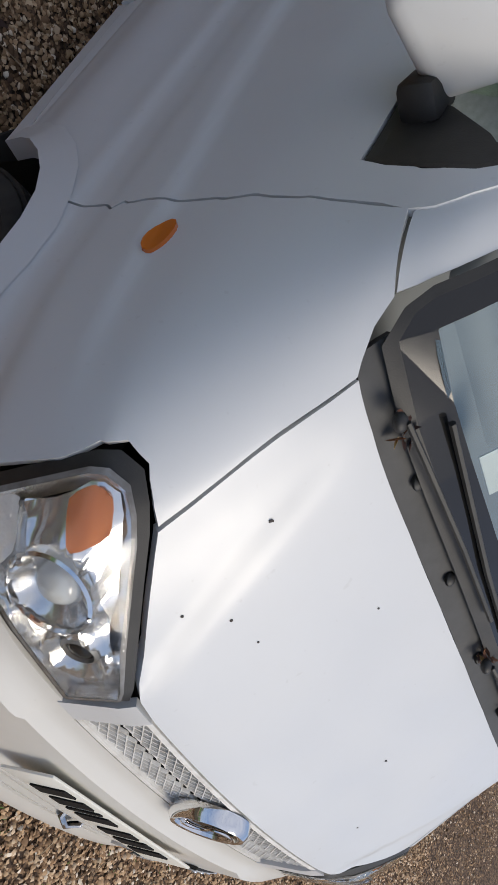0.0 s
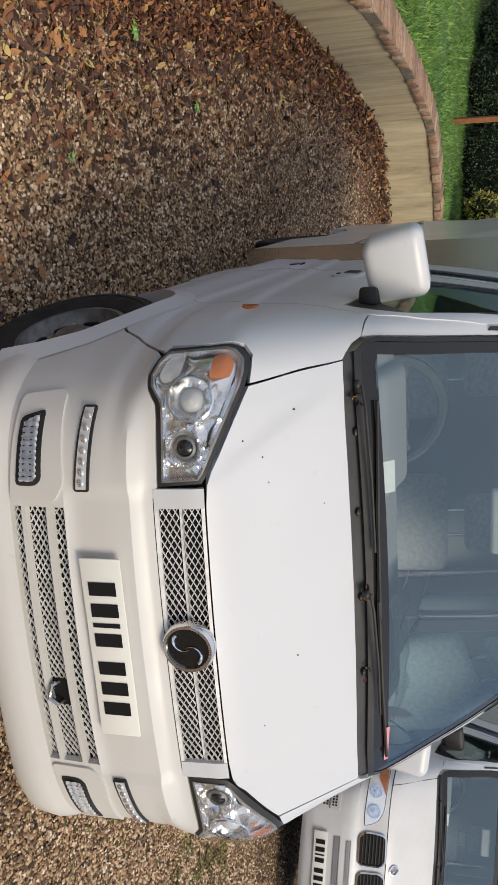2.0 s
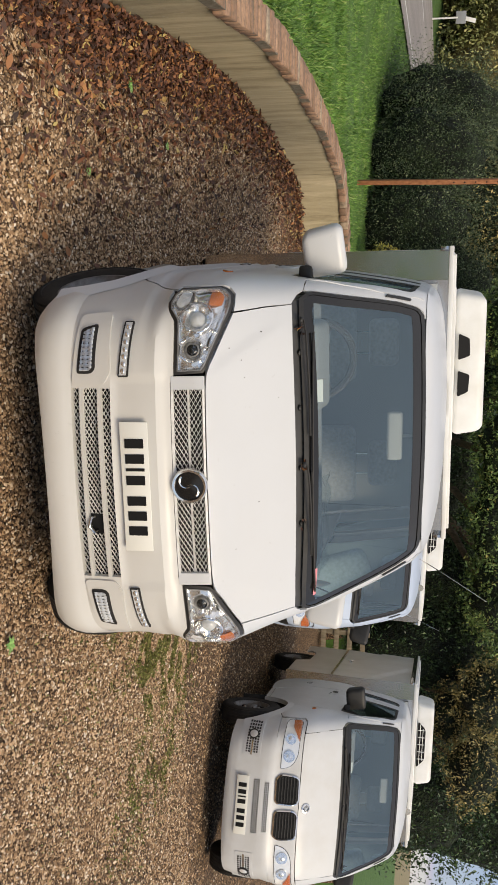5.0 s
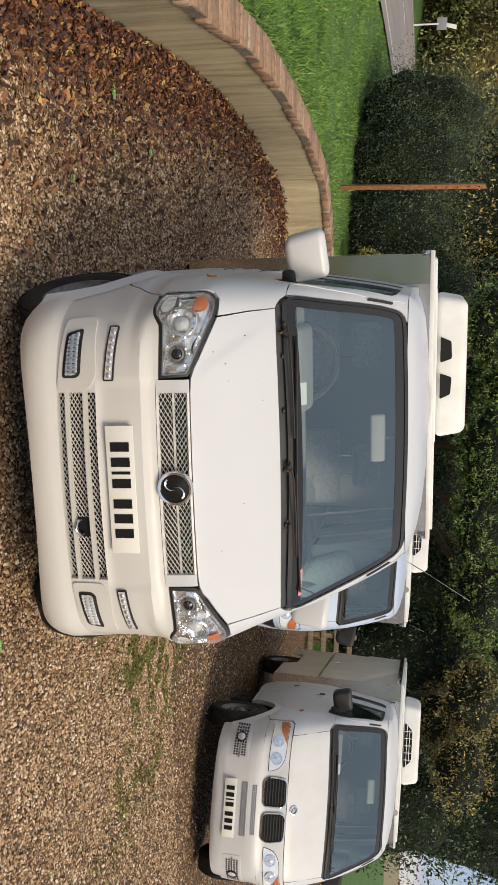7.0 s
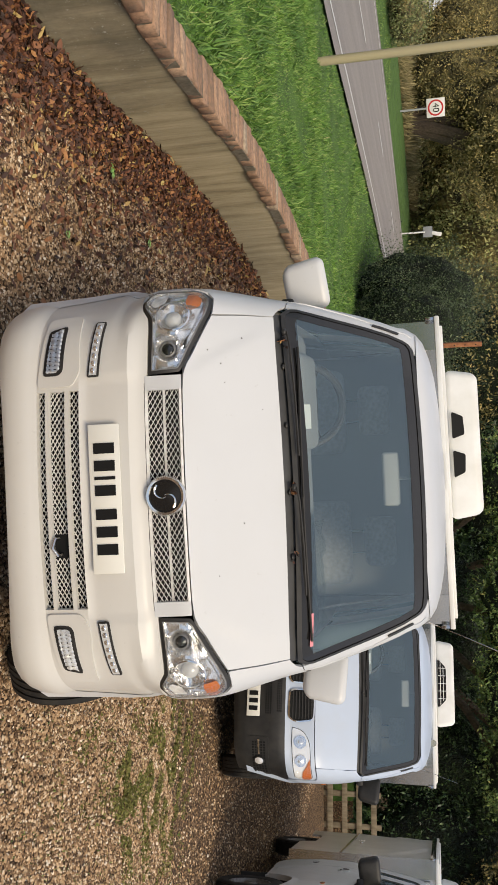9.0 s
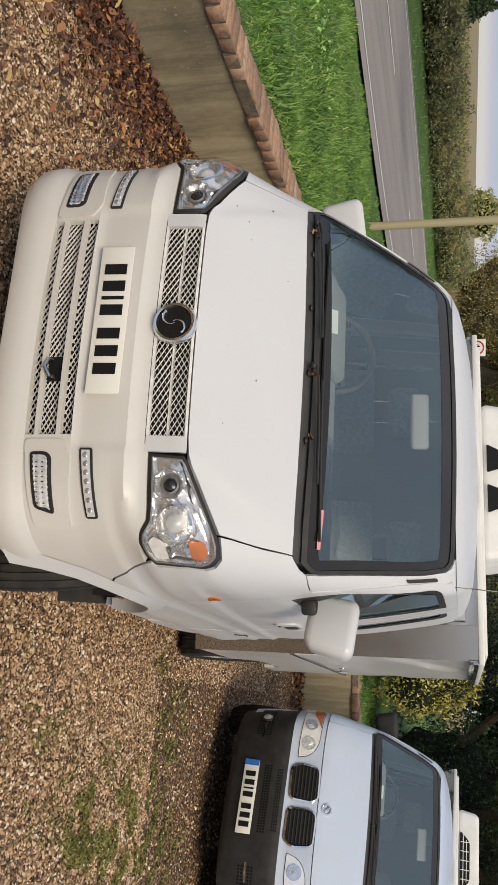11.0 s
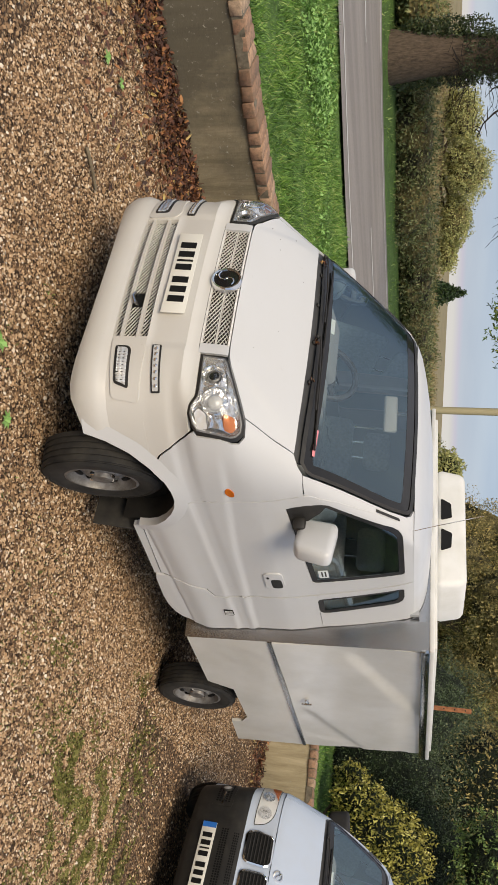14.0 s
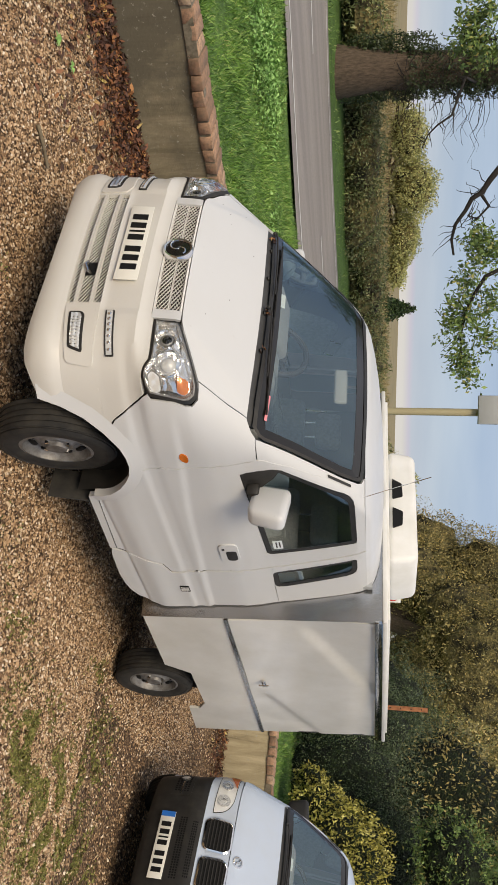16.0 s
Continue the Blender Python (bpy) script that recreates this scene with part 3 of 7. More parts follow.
ribbon("road_line", ROAD_W - 0.33, ROAD_W - 0.25, 0.496, M["line"], "thin white edge line on the road")
ribbon("road_line", ROAD_W / 2 - 0.05, ROAD_W / 2 + 0.05, 0.496, M["line"], "broken white centre line on the road", dash=(2.0, 4.0))

# the retaining wall with its rendered face
def strip_wall(name, path, prof, mat, label):
    t = np.gradient(path, axis=0)
    t /= np.linalg.norm(t, axis=1)[:, None]
    nrm = np.stack([-t[:, 1], t[:, 0]], 1)
    bm = bmesh.new()
    rows = [[bm.verts.new((p[0] + n_[0] * o, p[1] + n_[1] * o, z)) for o, z in prof] for p, n_ in zip(path, nrm)]
    for a, b in zip(rows, rows[1:]):
        for i in range(len(prof) - 1):
            bm.faces.new((a[i], a[i + 1], b[i + 1], b[i]))
    bm.faces.new(rows[0])
    bm.faces.new(rows[-1][::-1])
    bmesh.ops.recalc_face_normals(bm, faces=bm.faces)
    return solid(name, bm, mat, label, "wall", kind="structure")


WALLP = spline(WALL, 240)
WALLP = WALLP[:int(np.argmax(WALLP[:, 0] > 1.9))]
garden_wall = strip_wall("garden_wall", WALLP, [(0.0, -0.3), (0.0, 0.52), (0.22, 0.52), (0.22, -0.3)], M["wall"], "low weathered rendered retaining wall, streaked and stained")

# ---- pickup-based catering vans ----
class Skin:
    """The outer skin of a cab. Rows of height, nose, half width, corner depth, squareness, bow. u: 0 at the middle of the nose, 1 where the corner
    meets the side (minus: the other side), then metres along the side."""
    def __init__(self, rows, creased=False):
        self.r = np.array(rows, float)
        self.creased = creased

    def crease(self, p, s):
        """Pressed lines: two along the flank, one on each half of the bonnet, and a sunk panel behind the plate."""
        ease = lambda v: (lambda c: c * c * (3 - 2 * c))(min(max(v, 0.0), 1.0))
        x, y, z = abs(p.x), p.y, p.z
        if x > 0.70 and 0.42 < z < 1.1:
            on = ease((y - 0.16) / 0.35)
            upper = 0.925 - 0.075 * ease((y - 0.2) / 1.1) - 0.03 * ease((y - 1.2) / 0.8)
            lower = 0.755 - 0.075 * ease((y - 0.25) / 0.8) - 0.02 * ease((y - 1.0) / 0.9)
            p.x += s * on * (0.009 * ease((upper - z) / 0.030) + 0.014 * ease((lower - z) / 0.16 + 0.1) * ease((z - 0.42) / 0.10))
        if 0.95 < z < 1.22 and y < 0.62 and x < 0.70:
            line = 0.425 + 0.19 * ((z - 0.95) / 0.24) ** 0.8
            p.y += 0.013 * ease((x - line) / 0.028 + 0.5) * ease((1.21 - z) / 0.10) * ease((0.70 - x) / 0.06) * ease((z - 0.95) / 0.02)
        if 0.585 < z < 0.80 and x < 0.46 and y < 0.3:
            p.y += 0.009 * ease((0.425 - x) / 0.03 + 0.5) * ease((z - 0.585) / 0.02) * ease((0.80 - z) / 0.025)
        return p

    def at(self, z):
        r = self.r
        z = min(max(z, r[0, 0]), r[-1, 0])
        return [float(np.interp(z, r[:, 0], r[:, k])) for k in range(1, 6)]

    def raw(self, u, z):
        y0, w, d, p, bow = self.at(z)
        s, a = (1 if u >= 0 else -1), abs(u)
        if a <= 0.8:
            x = w * 0.9 * a / 0.8
            y = y0 + d - d * math.sqrt(1 - (x / w) ** p)
        elif a <= 1:
            t1 = math.asin(0.9 ** (p / 2))
            t = t1 + (math.pi / 2 - t1) * (a - 0.8) / 0.2
            x, y = w * math.sin(t) ** (2 / p), y0 + d - d * math.cos(t)
        else:
            x, y = w, y0 + d + (a - 1)
        p = Vector((s * x, y + bow * x * x, z))
        return self.crease(p, s) if self.creased else p

    def __call__(self, u, z, off=0.0):
        p = self.raw(u, z)
        if off:
            e = 0.004
            du, dz = self.raw(u + e, z) - self.raw(u - e, z), self.raw(u, z + e) - self.raw(u, z - e)
            n = du.cross(dz)
            if n.length > 1e-9:
                p = p + n.normalized() * off
        return p

    def X(self, x, z):
        """(u, z) of the point of the nose at x."""
        y0, w, d, p, bow = self.at(z)
        r = min(abs(x) / w, 0.99999)
        if r <= 0.9:
            return (math.copysign(r * 0.8 / 0.9, x), z)
        t1 = math.asin(0.9 ** (p / 2))
        return (math.copysign(0.8 + 0.2 * (math.asin(r ** (p / 2)) - t1) / (math.pi / 2 - t1), x), z)

    def Y(self, y, z, s=1):
        """(u, z) of the point of the side at y."""
        y0, w, d, p, bow = self.at(z)
        lo, hi = 0.0, 3.5
        for _ in range(40):
            mid = (lo + hi) / 2
            if self.raw(mid, z).y < y:
                lo = mid
            else:
                hi = mid
        return (s * lo, z)


def dense(pts, step=0.05):
    out = []
    for a, b in zip(pts, pts[1:] + pts[:1]):
        n = max(1, int(math.hypot(b[0] - a[0], b[1] - a[1]) / step))
        out += [(a[0] + (b[0] - a[0]) * k / n, a[1] + (b[1] - a[1]) * k / n) for k in range(n)]
    return out


def line(pts, step=0.04):
    """An open polyline with points at least every step."""
    out = []
    for a, b in zip(pts, pts[1:]):
        n = max(1, int(math.hypot(b[0] - a[0], b[1] - a[1]) / step))
        out += [(a[0] + (b[0] - a[0]) * k / n, a[1] + (b[1] - a[1]) * k / n) for k in range(n)]
    return out + [pts[-1]]


def mirror(pts):
    return [(-a, b) for a, b in pts][::-1]


def lattice(bm, outline_box, fn, off, pitch, wid, depth=0.006, run=1.7):
    """Crossing diagonal bars over a box (a0, b0, a1, b1) of a skin given in (x, z)."""
    a0, b0, a1, b1 = outline_box
    h = b1 - b0
    for s in (1, -1):
        k = a0 - (run + 0.1) * h
        while k < a1 + h:
            p0, p1 = [k, b0], [k + h * run, b1]
            if s < 0:
                p0, p1 = [k + h * run, b0], [k, b1]
            # clip to the box
            t0, t1 = 0.0, 1.0
            dx = p1[0] - p0[0]
            for lim, sg in ((a0, 1), (a1, -1)):
                f0, f1 = sg * (p0[0] - lim), sg * (p1[0] - lim)
                if f0 < 0 and f1 < 0:
                    t0, t1 = 1, 0
                elif f0 < 0:
                    t0 = max(t0, f0 / (f0 - f1))
                elif f1 < 0:
                    t1 = min(t1, f0 / (f0 - f1))
            if t1 - t0 > 0.05:
                q = [(p0[0] + dx * t, b0 + h * t) for t in (t0, t1)]
                w = wid / 2 * 1.2
                v = [fn(q[0][0] - w, q[0][1], off), fn(q[0][0] + w, q[0][1], off), fn(q[1][0] + w, q[1][1], off), fn(q[1][0] - w, q[1][1], off)]
                v = [bm.verts.new(c) for c in v] + [bm.verts.new(fn(c[0], c[1], off - depth)) for c in ((q[0][0] - w, q[0][1]), (q[0][0] + w, q[0][1]), (q[1][0] + w, q[1][1]), (q[1][0] - w, q[1][1]))]
                bm.faces.new(v[:4])
                for i in range(4):
                    j = (i + 1) % 4
                    bm.faces.new((v[j], v[i], v[i + 4], v[j + 4]))
            k += pitch
    return bm


def wheel(van, at, side, steer=0.0, r=0.29, wid=0.17, label="steel wheel with a black tyre"):
    """side: 1 with the outer face to +x, -1 to -x."""
    hub = new("wheel")
    hub.parent = van
    hub.matrix_basis = pose(*at, 0, 0, steer) @ pose(0, 0, 0, 0, 90 * side, 0)
    tagged(hub, label=label)
    h = wid / 2
    prof = [(r * 0.60, -h * 0.8), (r * 0.80, -h * 1.02), (r * 0.93, -h * 0.96), (r * 0.975, -h * 0.82)]
    for k in range(5):
        c = (-0.68 + 0.34 * k) * h
        prof += [(r, c - 0.13 * h), (r, c + 0.10 * h), (r * 0.975, c + 0.11 * h), (r * 0.975, c + 0.2 * h)]
    prof += [(r * 0.975, h * 0.84), (r * 0.93, h * 0.97), (r * 0.86, h * 1.03), (r * 0.85, h * 0.99), (r * 0.72, h * 1.02), (r * 0.62, h * 0.88), (r * 0.60, h * 0.7)]
    part("tyre", lathe(bmesh.new(), prof, n=48), M["rubber"], hub, smooth=35)
    bm = lathe(bmesh.new(), [(r * 0.60, -h * 0.7), (r * 0.62, h * 0.86), (r * 0.57, h * 0.88), (r * 0.55, h * 0.55), (r * 0.50, h * 0.30), (r * 0.34, h * 0.42), (r * 0.27, h * 0.62), (r * 0.20, h * 0.62), (r * 0.17, h * 0.85), (0.0001, h * 0.88)], n=48)
    rim = part("rim", bm, M["rim"], hub, smooth=35)
    for k in range(8):
        a = k * math.pi / 4
        bm = box(bmesh.new(), (0.034, 0.058, 0.02), (r * 0.43 * math.cos(a), r * 0.43 * math.sin(a), h * 0.39), (0, 12, math.degrees(a)), 0.009)
        part("vent_slot", bm, M["ink_void"], rim)
    for k in range(4):
        a = k * math.pi / 2 + 0.4
        part("wheel_nut", cyl(bmesh.new(), 0.011, 0.02, (r * 0.235 * math.cos(a), r * 0.235 * math.sin(a), h * 0.66), n=6), M["chrome"], rim)
    return hub


def number_plate(parent, m, w=0.52, h=0.111, blue=False):
    """A white plate whose characters are plain bars."""
    p = new("number_plate")
    p.parent = parent
    p.matrix_basis = m
    tagged(p, label="white number plate with dark bars")
    part("plate_board", box(bmesh.new(), (w, 0.006, h), bevel=0.003), M["plate_white"], p)
    xs = [-0.176, -0.115, -0.072, -0.029, 0.054, 0.115, 0.176]
    ws = [0.046, 0.046, 0.014, 0.046, 0.046, 0.046, 0.046]
    off = 0.02 if blue else 0.0
    for x, ww in zip(xs, ws):
        part("plate_bar", box(bmesh.new(), (ww * 0.8, 0.004, 0.074), (x + off, -0.004, 0)), M["ink_void"], p)
    if blue:
        part("plate_band", box(bmesh.new(), (0.042, 0.004, h - 0.004), (-w / 2 + 0.022, -0.0035, 0)), M["plate_blue"], p)
    return p


def steering_wheel(van, at):
    s = new("steering_wheel")
    s.parent = van
    s.matrix_basis = pose(*at, 62, 0, 0)
    bm = bmesh.new()
    tube(bm, [(0.185 * math.cos(a), 0.185 * math.sin(a), 0) for a in np.linspace(0, 2 * math.pi, 37)], 0.019, 8, caps=False)
    part("wheel_rim", bm, M["black"], s)
    part("hub", box(bmesh.new(), (0.19, 0.15, 0.06), (0, -0.01, -0.015), bevel=0.025), M["black"], s)
    for a in (20, 160, 270):
        part("spoke", box(bmesh.new(), (0.14, 0.035, 0.015), (0.11 * math.cos(radians(a)), 0.11 * math.sin(radians(a)), -0.01), (0, 0, a), 0.006), M["black"], s)


def seat(van, x):
    s = new("seat")
    s.parent = van
    s.matrix_basis = pose(x, 1.55, 0.72)
    part("cushion", box(bmesh.new(), (0.46, 0.46, 0.14), (0, 0, 0), bevel=0.05, seg=3), M["seat"], s)
    part("seat_back", box(bmesh.new(), (0.46, 0.12, 0.58), (0, 0.24, 0.32), (-12, 0, 0), 0.05, 3), M["seat"], s)
    part("headrest", box(bmesh.new(), (0.27, 0.09, 0.17), (0, 0.32, 0.76), (-8, 0, 0), 0.035, 3), M["seat"], s)
    for k in (-0.06, 0.06):
        part("headrest_post", cyl(bmesh.new(), 0.006, 0.14, (x * 0 + k, 0.30, 0.65), (-8, 0, 0), 8), M["chrome"], s)


def mirror_arm(van, skin, s, mat, y=0.83, z=1.20):
    """A door mirror: black foot, painted shell, glass."""
    m = new("door_mirror")
    m.parent = van
    foot = skin(*skin.Y(y, z, s))
    m.matrix_basis = Matrix.Translation(foot) @ Matrix.Diagonal((s * (1.0 if s > 0 else 1.0), 1, 1, 1))
    bm = bmesh.new()
    box(bm, (0.06, 0.10, 0.060), (0.012, 0.035, -0.018), (0, 0, 15), 0.014)
    part("mirror_foot", bm, M["black"], m)
    ox = 0.088 if s > 0 else 0.115
    bm = box(bmesh.new(), (0.225, 0.12, 0.190), bevel=0.036, seg=4)
    for v in bm.verts:
        low = max(0.0, -v.co.z / 0.095)
        v.co.x = (v.co.x + 0.11) * (1 - 0.14 * low * low) - 0.11
        v.co.y *= 1 - 0.18 * abs(v.co.x) / 0.11
    bm.transform(pose(ox, 0.06, 0.06, -6, 6, -14))
    part("mirror_shell", bm, mat, m, smooth=60)
    bm = box(bmesh.new(), (0.12, 0.004, 0.150), (ox + 0.010, 0.116, 0.062), (-6, 6, -14), 0.001)
    part("mirror_glass", bm, M["chrome"], m)


def cab_glass(name, bm, van, mat=None):
    ob = part(name, bm, mat or M["glass"], van, smooth=60)
    ob.visible_shadow = False
    return ob


def wiper(van, skin, pivot, tip, label="black wiper arm"):
    w = new("wiper")
    w.parent = van
    a, b = skin(*pivot, 0.03), skin(*tip, 0.02)
    part("wiper_pivot", ball(bmesh.new(), 0.014, a - Vector((0, 0, 0.01)), (1, 1, 0.7), 12, 8), M["black"], w)
    part("wiper_arm", tube(bmesh.new(), [a, a.lerp(b, 0.12) + Vector((0, -0.01, 0.008)), a.lerp(b, 0.55) + Vector((0, -0.006, 0.008)), b], 0.0048, 6), M["black"], w, label)
    p, q = skin(pivot[0] + (tip[0] - pivot[0]) * 0.1, tip[1] + 0.012, 0.012), skin(tip[0] + (tip[0] - pivot[0]) * 0.45, tip[1] + 0.012, 0.012)
    part("wiper_blade", tube(bmesh.new(), [p, p.lerp(q, 0.5) + Vector((0, -0.012, 0)), q], 0.0055, 6), M["black"], w)


def side_box(van, mat, y0=2.125, y1=4.25, hw=0.868, z0=0.33, z1=1.86, seam=0.88, arch=(3.0, 3.78), arch_z=0.50):
    """The catering body: lower skirts with a wheel notch, dented doors over them, bright front corner strips and a lipped roof."""
    b = new("catering_body")
    b.parent = van
    tagged(b, label="cream panelled box body with bright steel trim")
    part("core", box(bmesh.new(), (2 * hw - 0.05, y1 - y0 - 0.04, z1 - seam - 0.05), (0, (y0 + y1) / 2, (z1 + seam) / 2)), mat, b)
    part("chassis", box(bmesh.new(), (1.0, y1 - y0 - 0.2, 0.18), (0, (y0 + y1) / 2, 0.50)), M["ink_void"], b)
    # low black slab, which also blocks light passing under the body
    part("chassis", box(bmesh.new(), (1.1, y1 - y0 - 0.1, 0.12), (0, (y0 + y1) / 2, 0.30)), M["ink_void"], b)
    part("chassis", box(bmesh.new(), (1.2, y1 - y0 - 0.06, 0.32), (0, (y0 + y1) / 2, 0.72)), M["ink_void"], b)
    for s in (1, -1):
        flat = lambda y, z, off, s=s: Vector((s * (hw + off), y, z))
        pts = [(y0 + 0.02, z0 + 0.03), (y0 + 0.02, seam - 0.012), (y1, seam - 0.012), (y1, z0), (arch[1], z0 + 0.03), (arch[1], arch_z - 0.06), (arch[1] - 0.12, arch_z), (arch[0] + 0.06, arch_z), (arch[0] - 0.08, arch_z - 0.16)]
        bm = sheet(bmesh.new(), pts, (0.3, 0.3), flat, 0, 0.02)
        if s < 0:
            bmesh.ops.reverse_faces(bm, faces=bm.faces)
        part("skirt_panel", bm, mat, b, smooth=30)
        pts = [(y0 + 0.03, seam + 0.014), (y0 + 0.03, z1 - 0.075), (y1 - 0.015, z1 - 0.075), (y1 - 0.015, seam + 0.014)]

        def fold(u, v, a, b, near, far):
            """How deep (u, v) lies in a fold from a to b, steep on one side and shallow on the other."""
            dx, dy = b[0] - a[0], b[1] - a[1]
            l = math.hypot(dx, dy)
            t, d = ((u - a[0]) * dx + (v - a[1]) * dy) / l / l, ((v - a[1]) * dx - (u - a[0]) * dy) / l
            end = max(0.0, min(1.0, (t + 0.12) / 0.2, (1.15 - t) / 0.2))
            return end * max(0.0, 1 - (d / near if d > 0 else -d / far))

        def dent(y, z, off, s=s):
            u, v = (y - y0) / (y1 - y0), (z - seam) / (z1 - seam)
            k = 0.010 * noise.noise((y * 1.5 + 3 * s, z * 1.9, 4.0))
            k -= 0.016 * fold(u, v, (0.60, 0.10), (1.0, 0.46), 0.03, 0.26) + 0.018 * fold(u, v, (0.08, 0.50), (0.55, 0.93), 0.26, 0.03)
            k -= 0.008 * fold(u, v, (0.18, 0.34), (0.42, 0.12), 0.10, 0.04) + 0.008 * fold(u, v, (0.55, 0.88), (0.98, 0.80), 0.05, 0.12)
            return Vector((s * (hw + off + k), y, z))

        bm = sheet(bmesh.new(), pts, (0.04, 0.04), dent, 0.002, 0.02)
        if s < 0:
            bmesh.ops.reverse_faces(bm, faces=bm.faces)
        door = part("side_door", bm, mat, b, "large dented lift-up side door", smooth=60)
        part("door_strip", box(bmesh.new(), (0.012, y1 - y0 - 0.03, 0.024), (s * (hw + 0.003), (y0 + y1) / 2 + 0.01, seam)), M["steel"], b, "bright steel strip")
        latch = part("latch", box(bmesh.new(), (0.018, 0.055, 0.03), (s * (hw + 0.012), y0 + 1.03, seam + 0.13), bevel=0.006), M["chrome"], door)
        part("latch_grip", tube(bmesh.new(), [(s * (hw + 0.03), y0 + 1.03, seam + 0.095), (s * (hw + 0.034), y0 + 1.03, seam + 0.13), (s * (hw + 0.03), y0 + 1.03, seam + 0.165)], 0.007, 8), M["chrome"], latch)
        bm = bmesh.new()
        v = [bm.verts.new(c) for c in ((s * 0.70, y0 - 0.02, z0 + 0.02), (s * (hw + 0.004), y0 + 0.012, z0 + 0.02), (s * (hw + 0.004), y0 + 0.012, z1 - 0.02), (s * 0.70, y0 - 0.02, z1 - 0.02))]
        bm.faces.new(v if s > 0 else v[::-1])
        v2 = [bm.verts.new(c.co + Vector((-s * 0.01, 0.02, 0))) for c in v]
        bm.faces.new(v2[::-1] if s > 0 else v2)
        for i in range(4):
            bm.faces.new((v[i], v2[i], v2[(i + 1) % 4], v[(i + 1) % 4]))
        part("corner_strip", bm, M["steel"], b, "polished stainless corner strip")
    part("front_wall", box(bmesh.new(), (1.42, 0.02, z1 - 0.5), (0, y0 - 0.006, (z1 + 0.5) / 2)), M["steel"], b)
    bm = box(bmesh.new(), (2 * hw + 0.05, y1 - y0 + 0.08, 0.028), (0, (y0 + y1) / 2, z1 - 0.014), bevel=0.006)
    box(bm, (2 * hw - 0.05, y1 - y0 - 0.05, 0.02), (0, (y0 + y1) / 2, z1 + 0.006), bevel=0.004)
    part("roof_panel", bm, M["grp"], b)
    for s in (1, -1):
        part("roof_lip", box(bmesh.new(), (0.02, y1 - y0 + 0.04, 0.05), (s * (hw + 0.014), (y0 + y1) / 2, z1 - 0.052), bevel=0.004), M["steel"], b)
    part("rear_wall", box(bmesh.new(), (2 * hw - 0.01, 0.02, z1 - z0 - 0.15), (0, y1 - 0.015, (z1 + z0) / 2 + 0.05)), M["steel"], b)
    return b


# skin of the newer white van
A = Skin([
    (0.20, 0.015, 0.775, 0.56, 9, 0.10), (0.27, -0.055, 0.790, 0.60, 9, 0.11), (0.31, -0.082, 0.797, 0.62, 9, 0.12), (0.385, -0.088, 0.800, 0.62, 9, 0.12), (0.405, -0.070, 0.798, 0.62, 8.5, 0.12), (0.42, -0.068, 0.798, 0.62, 8, 0.12), (0.60, -0.062, 0.800, 0.60, 7, 0.12),
    (0.69, -0.055, 0.806, 0.575, 7, 0.12), (0.715, -0.052, 0.798, 0.56, 7, 0.12), (0.762, -0.044, 0.797, 0.53, 8, 0.11), (0.782, -0.012, 0.800, 0.46, 10, 0.10), (0.81, 0.002, 0.800, 0.43, 12, 0.10), (0.92, 0.018, 0.800, 0.42, 12, 0.10), (0.945, 0.030, 0.800, 0.42, 12, 0.10),
    (0.975, 0.062, 0.800, 0.41, 12, 0.09), (1.02, 0.120, 0.798, 0.40, 11, 0.08), (1.10, 0.215, 0.788, 0.36, 9, 0.07), (1.18, 0.315, 0.773, 0.27, 9, 0.09), (1.235, 0.385, 0.765, 0.20, 9, 0.11),
    (1.30, 0.455, 0.757, 0.17, 9, 0.12), (1.40, 0.575, 0.742, 0.16, 9, 0.12), (1.50, 0.700, 0.726, 0.15, 9, 0.12), (1.60, 0.830, 0.709, 0.15, 9, 0.12), (1.69, 0.950, 0.690, 0.16, 8, 0.11),
    (1.735, 1.020, 0.672, 0.20, 6.5, 0.09), (1.765, 1.090, 0.645, 0.26, 5.0, 0.07), (1.79, 1.190, 0.590, 0.32, 4.0, 0.04), (1.812, 1.32, 0.500, 0.34, 3.5, 0.03), (1.830, 1.50, 0.330, 0.30, 3.0, 0.0), (1.840, 1.72, 0.10, 0.20, 2.5, 0.0)], True)
ST = (0.035, 0.03)



ARCH = [(0.177, 0.306), (0.22, 0.40), (0.285, 0.494), (0.365, 0.57), (0.458, 0.628), (0.52, 0.641), (0.59, 0.642), (0.66, 0.625), (0.722, 0.593), (0.78, 0.548), (0.827, 0.494), (0.858, 0.44), (0.87, 0.385)]


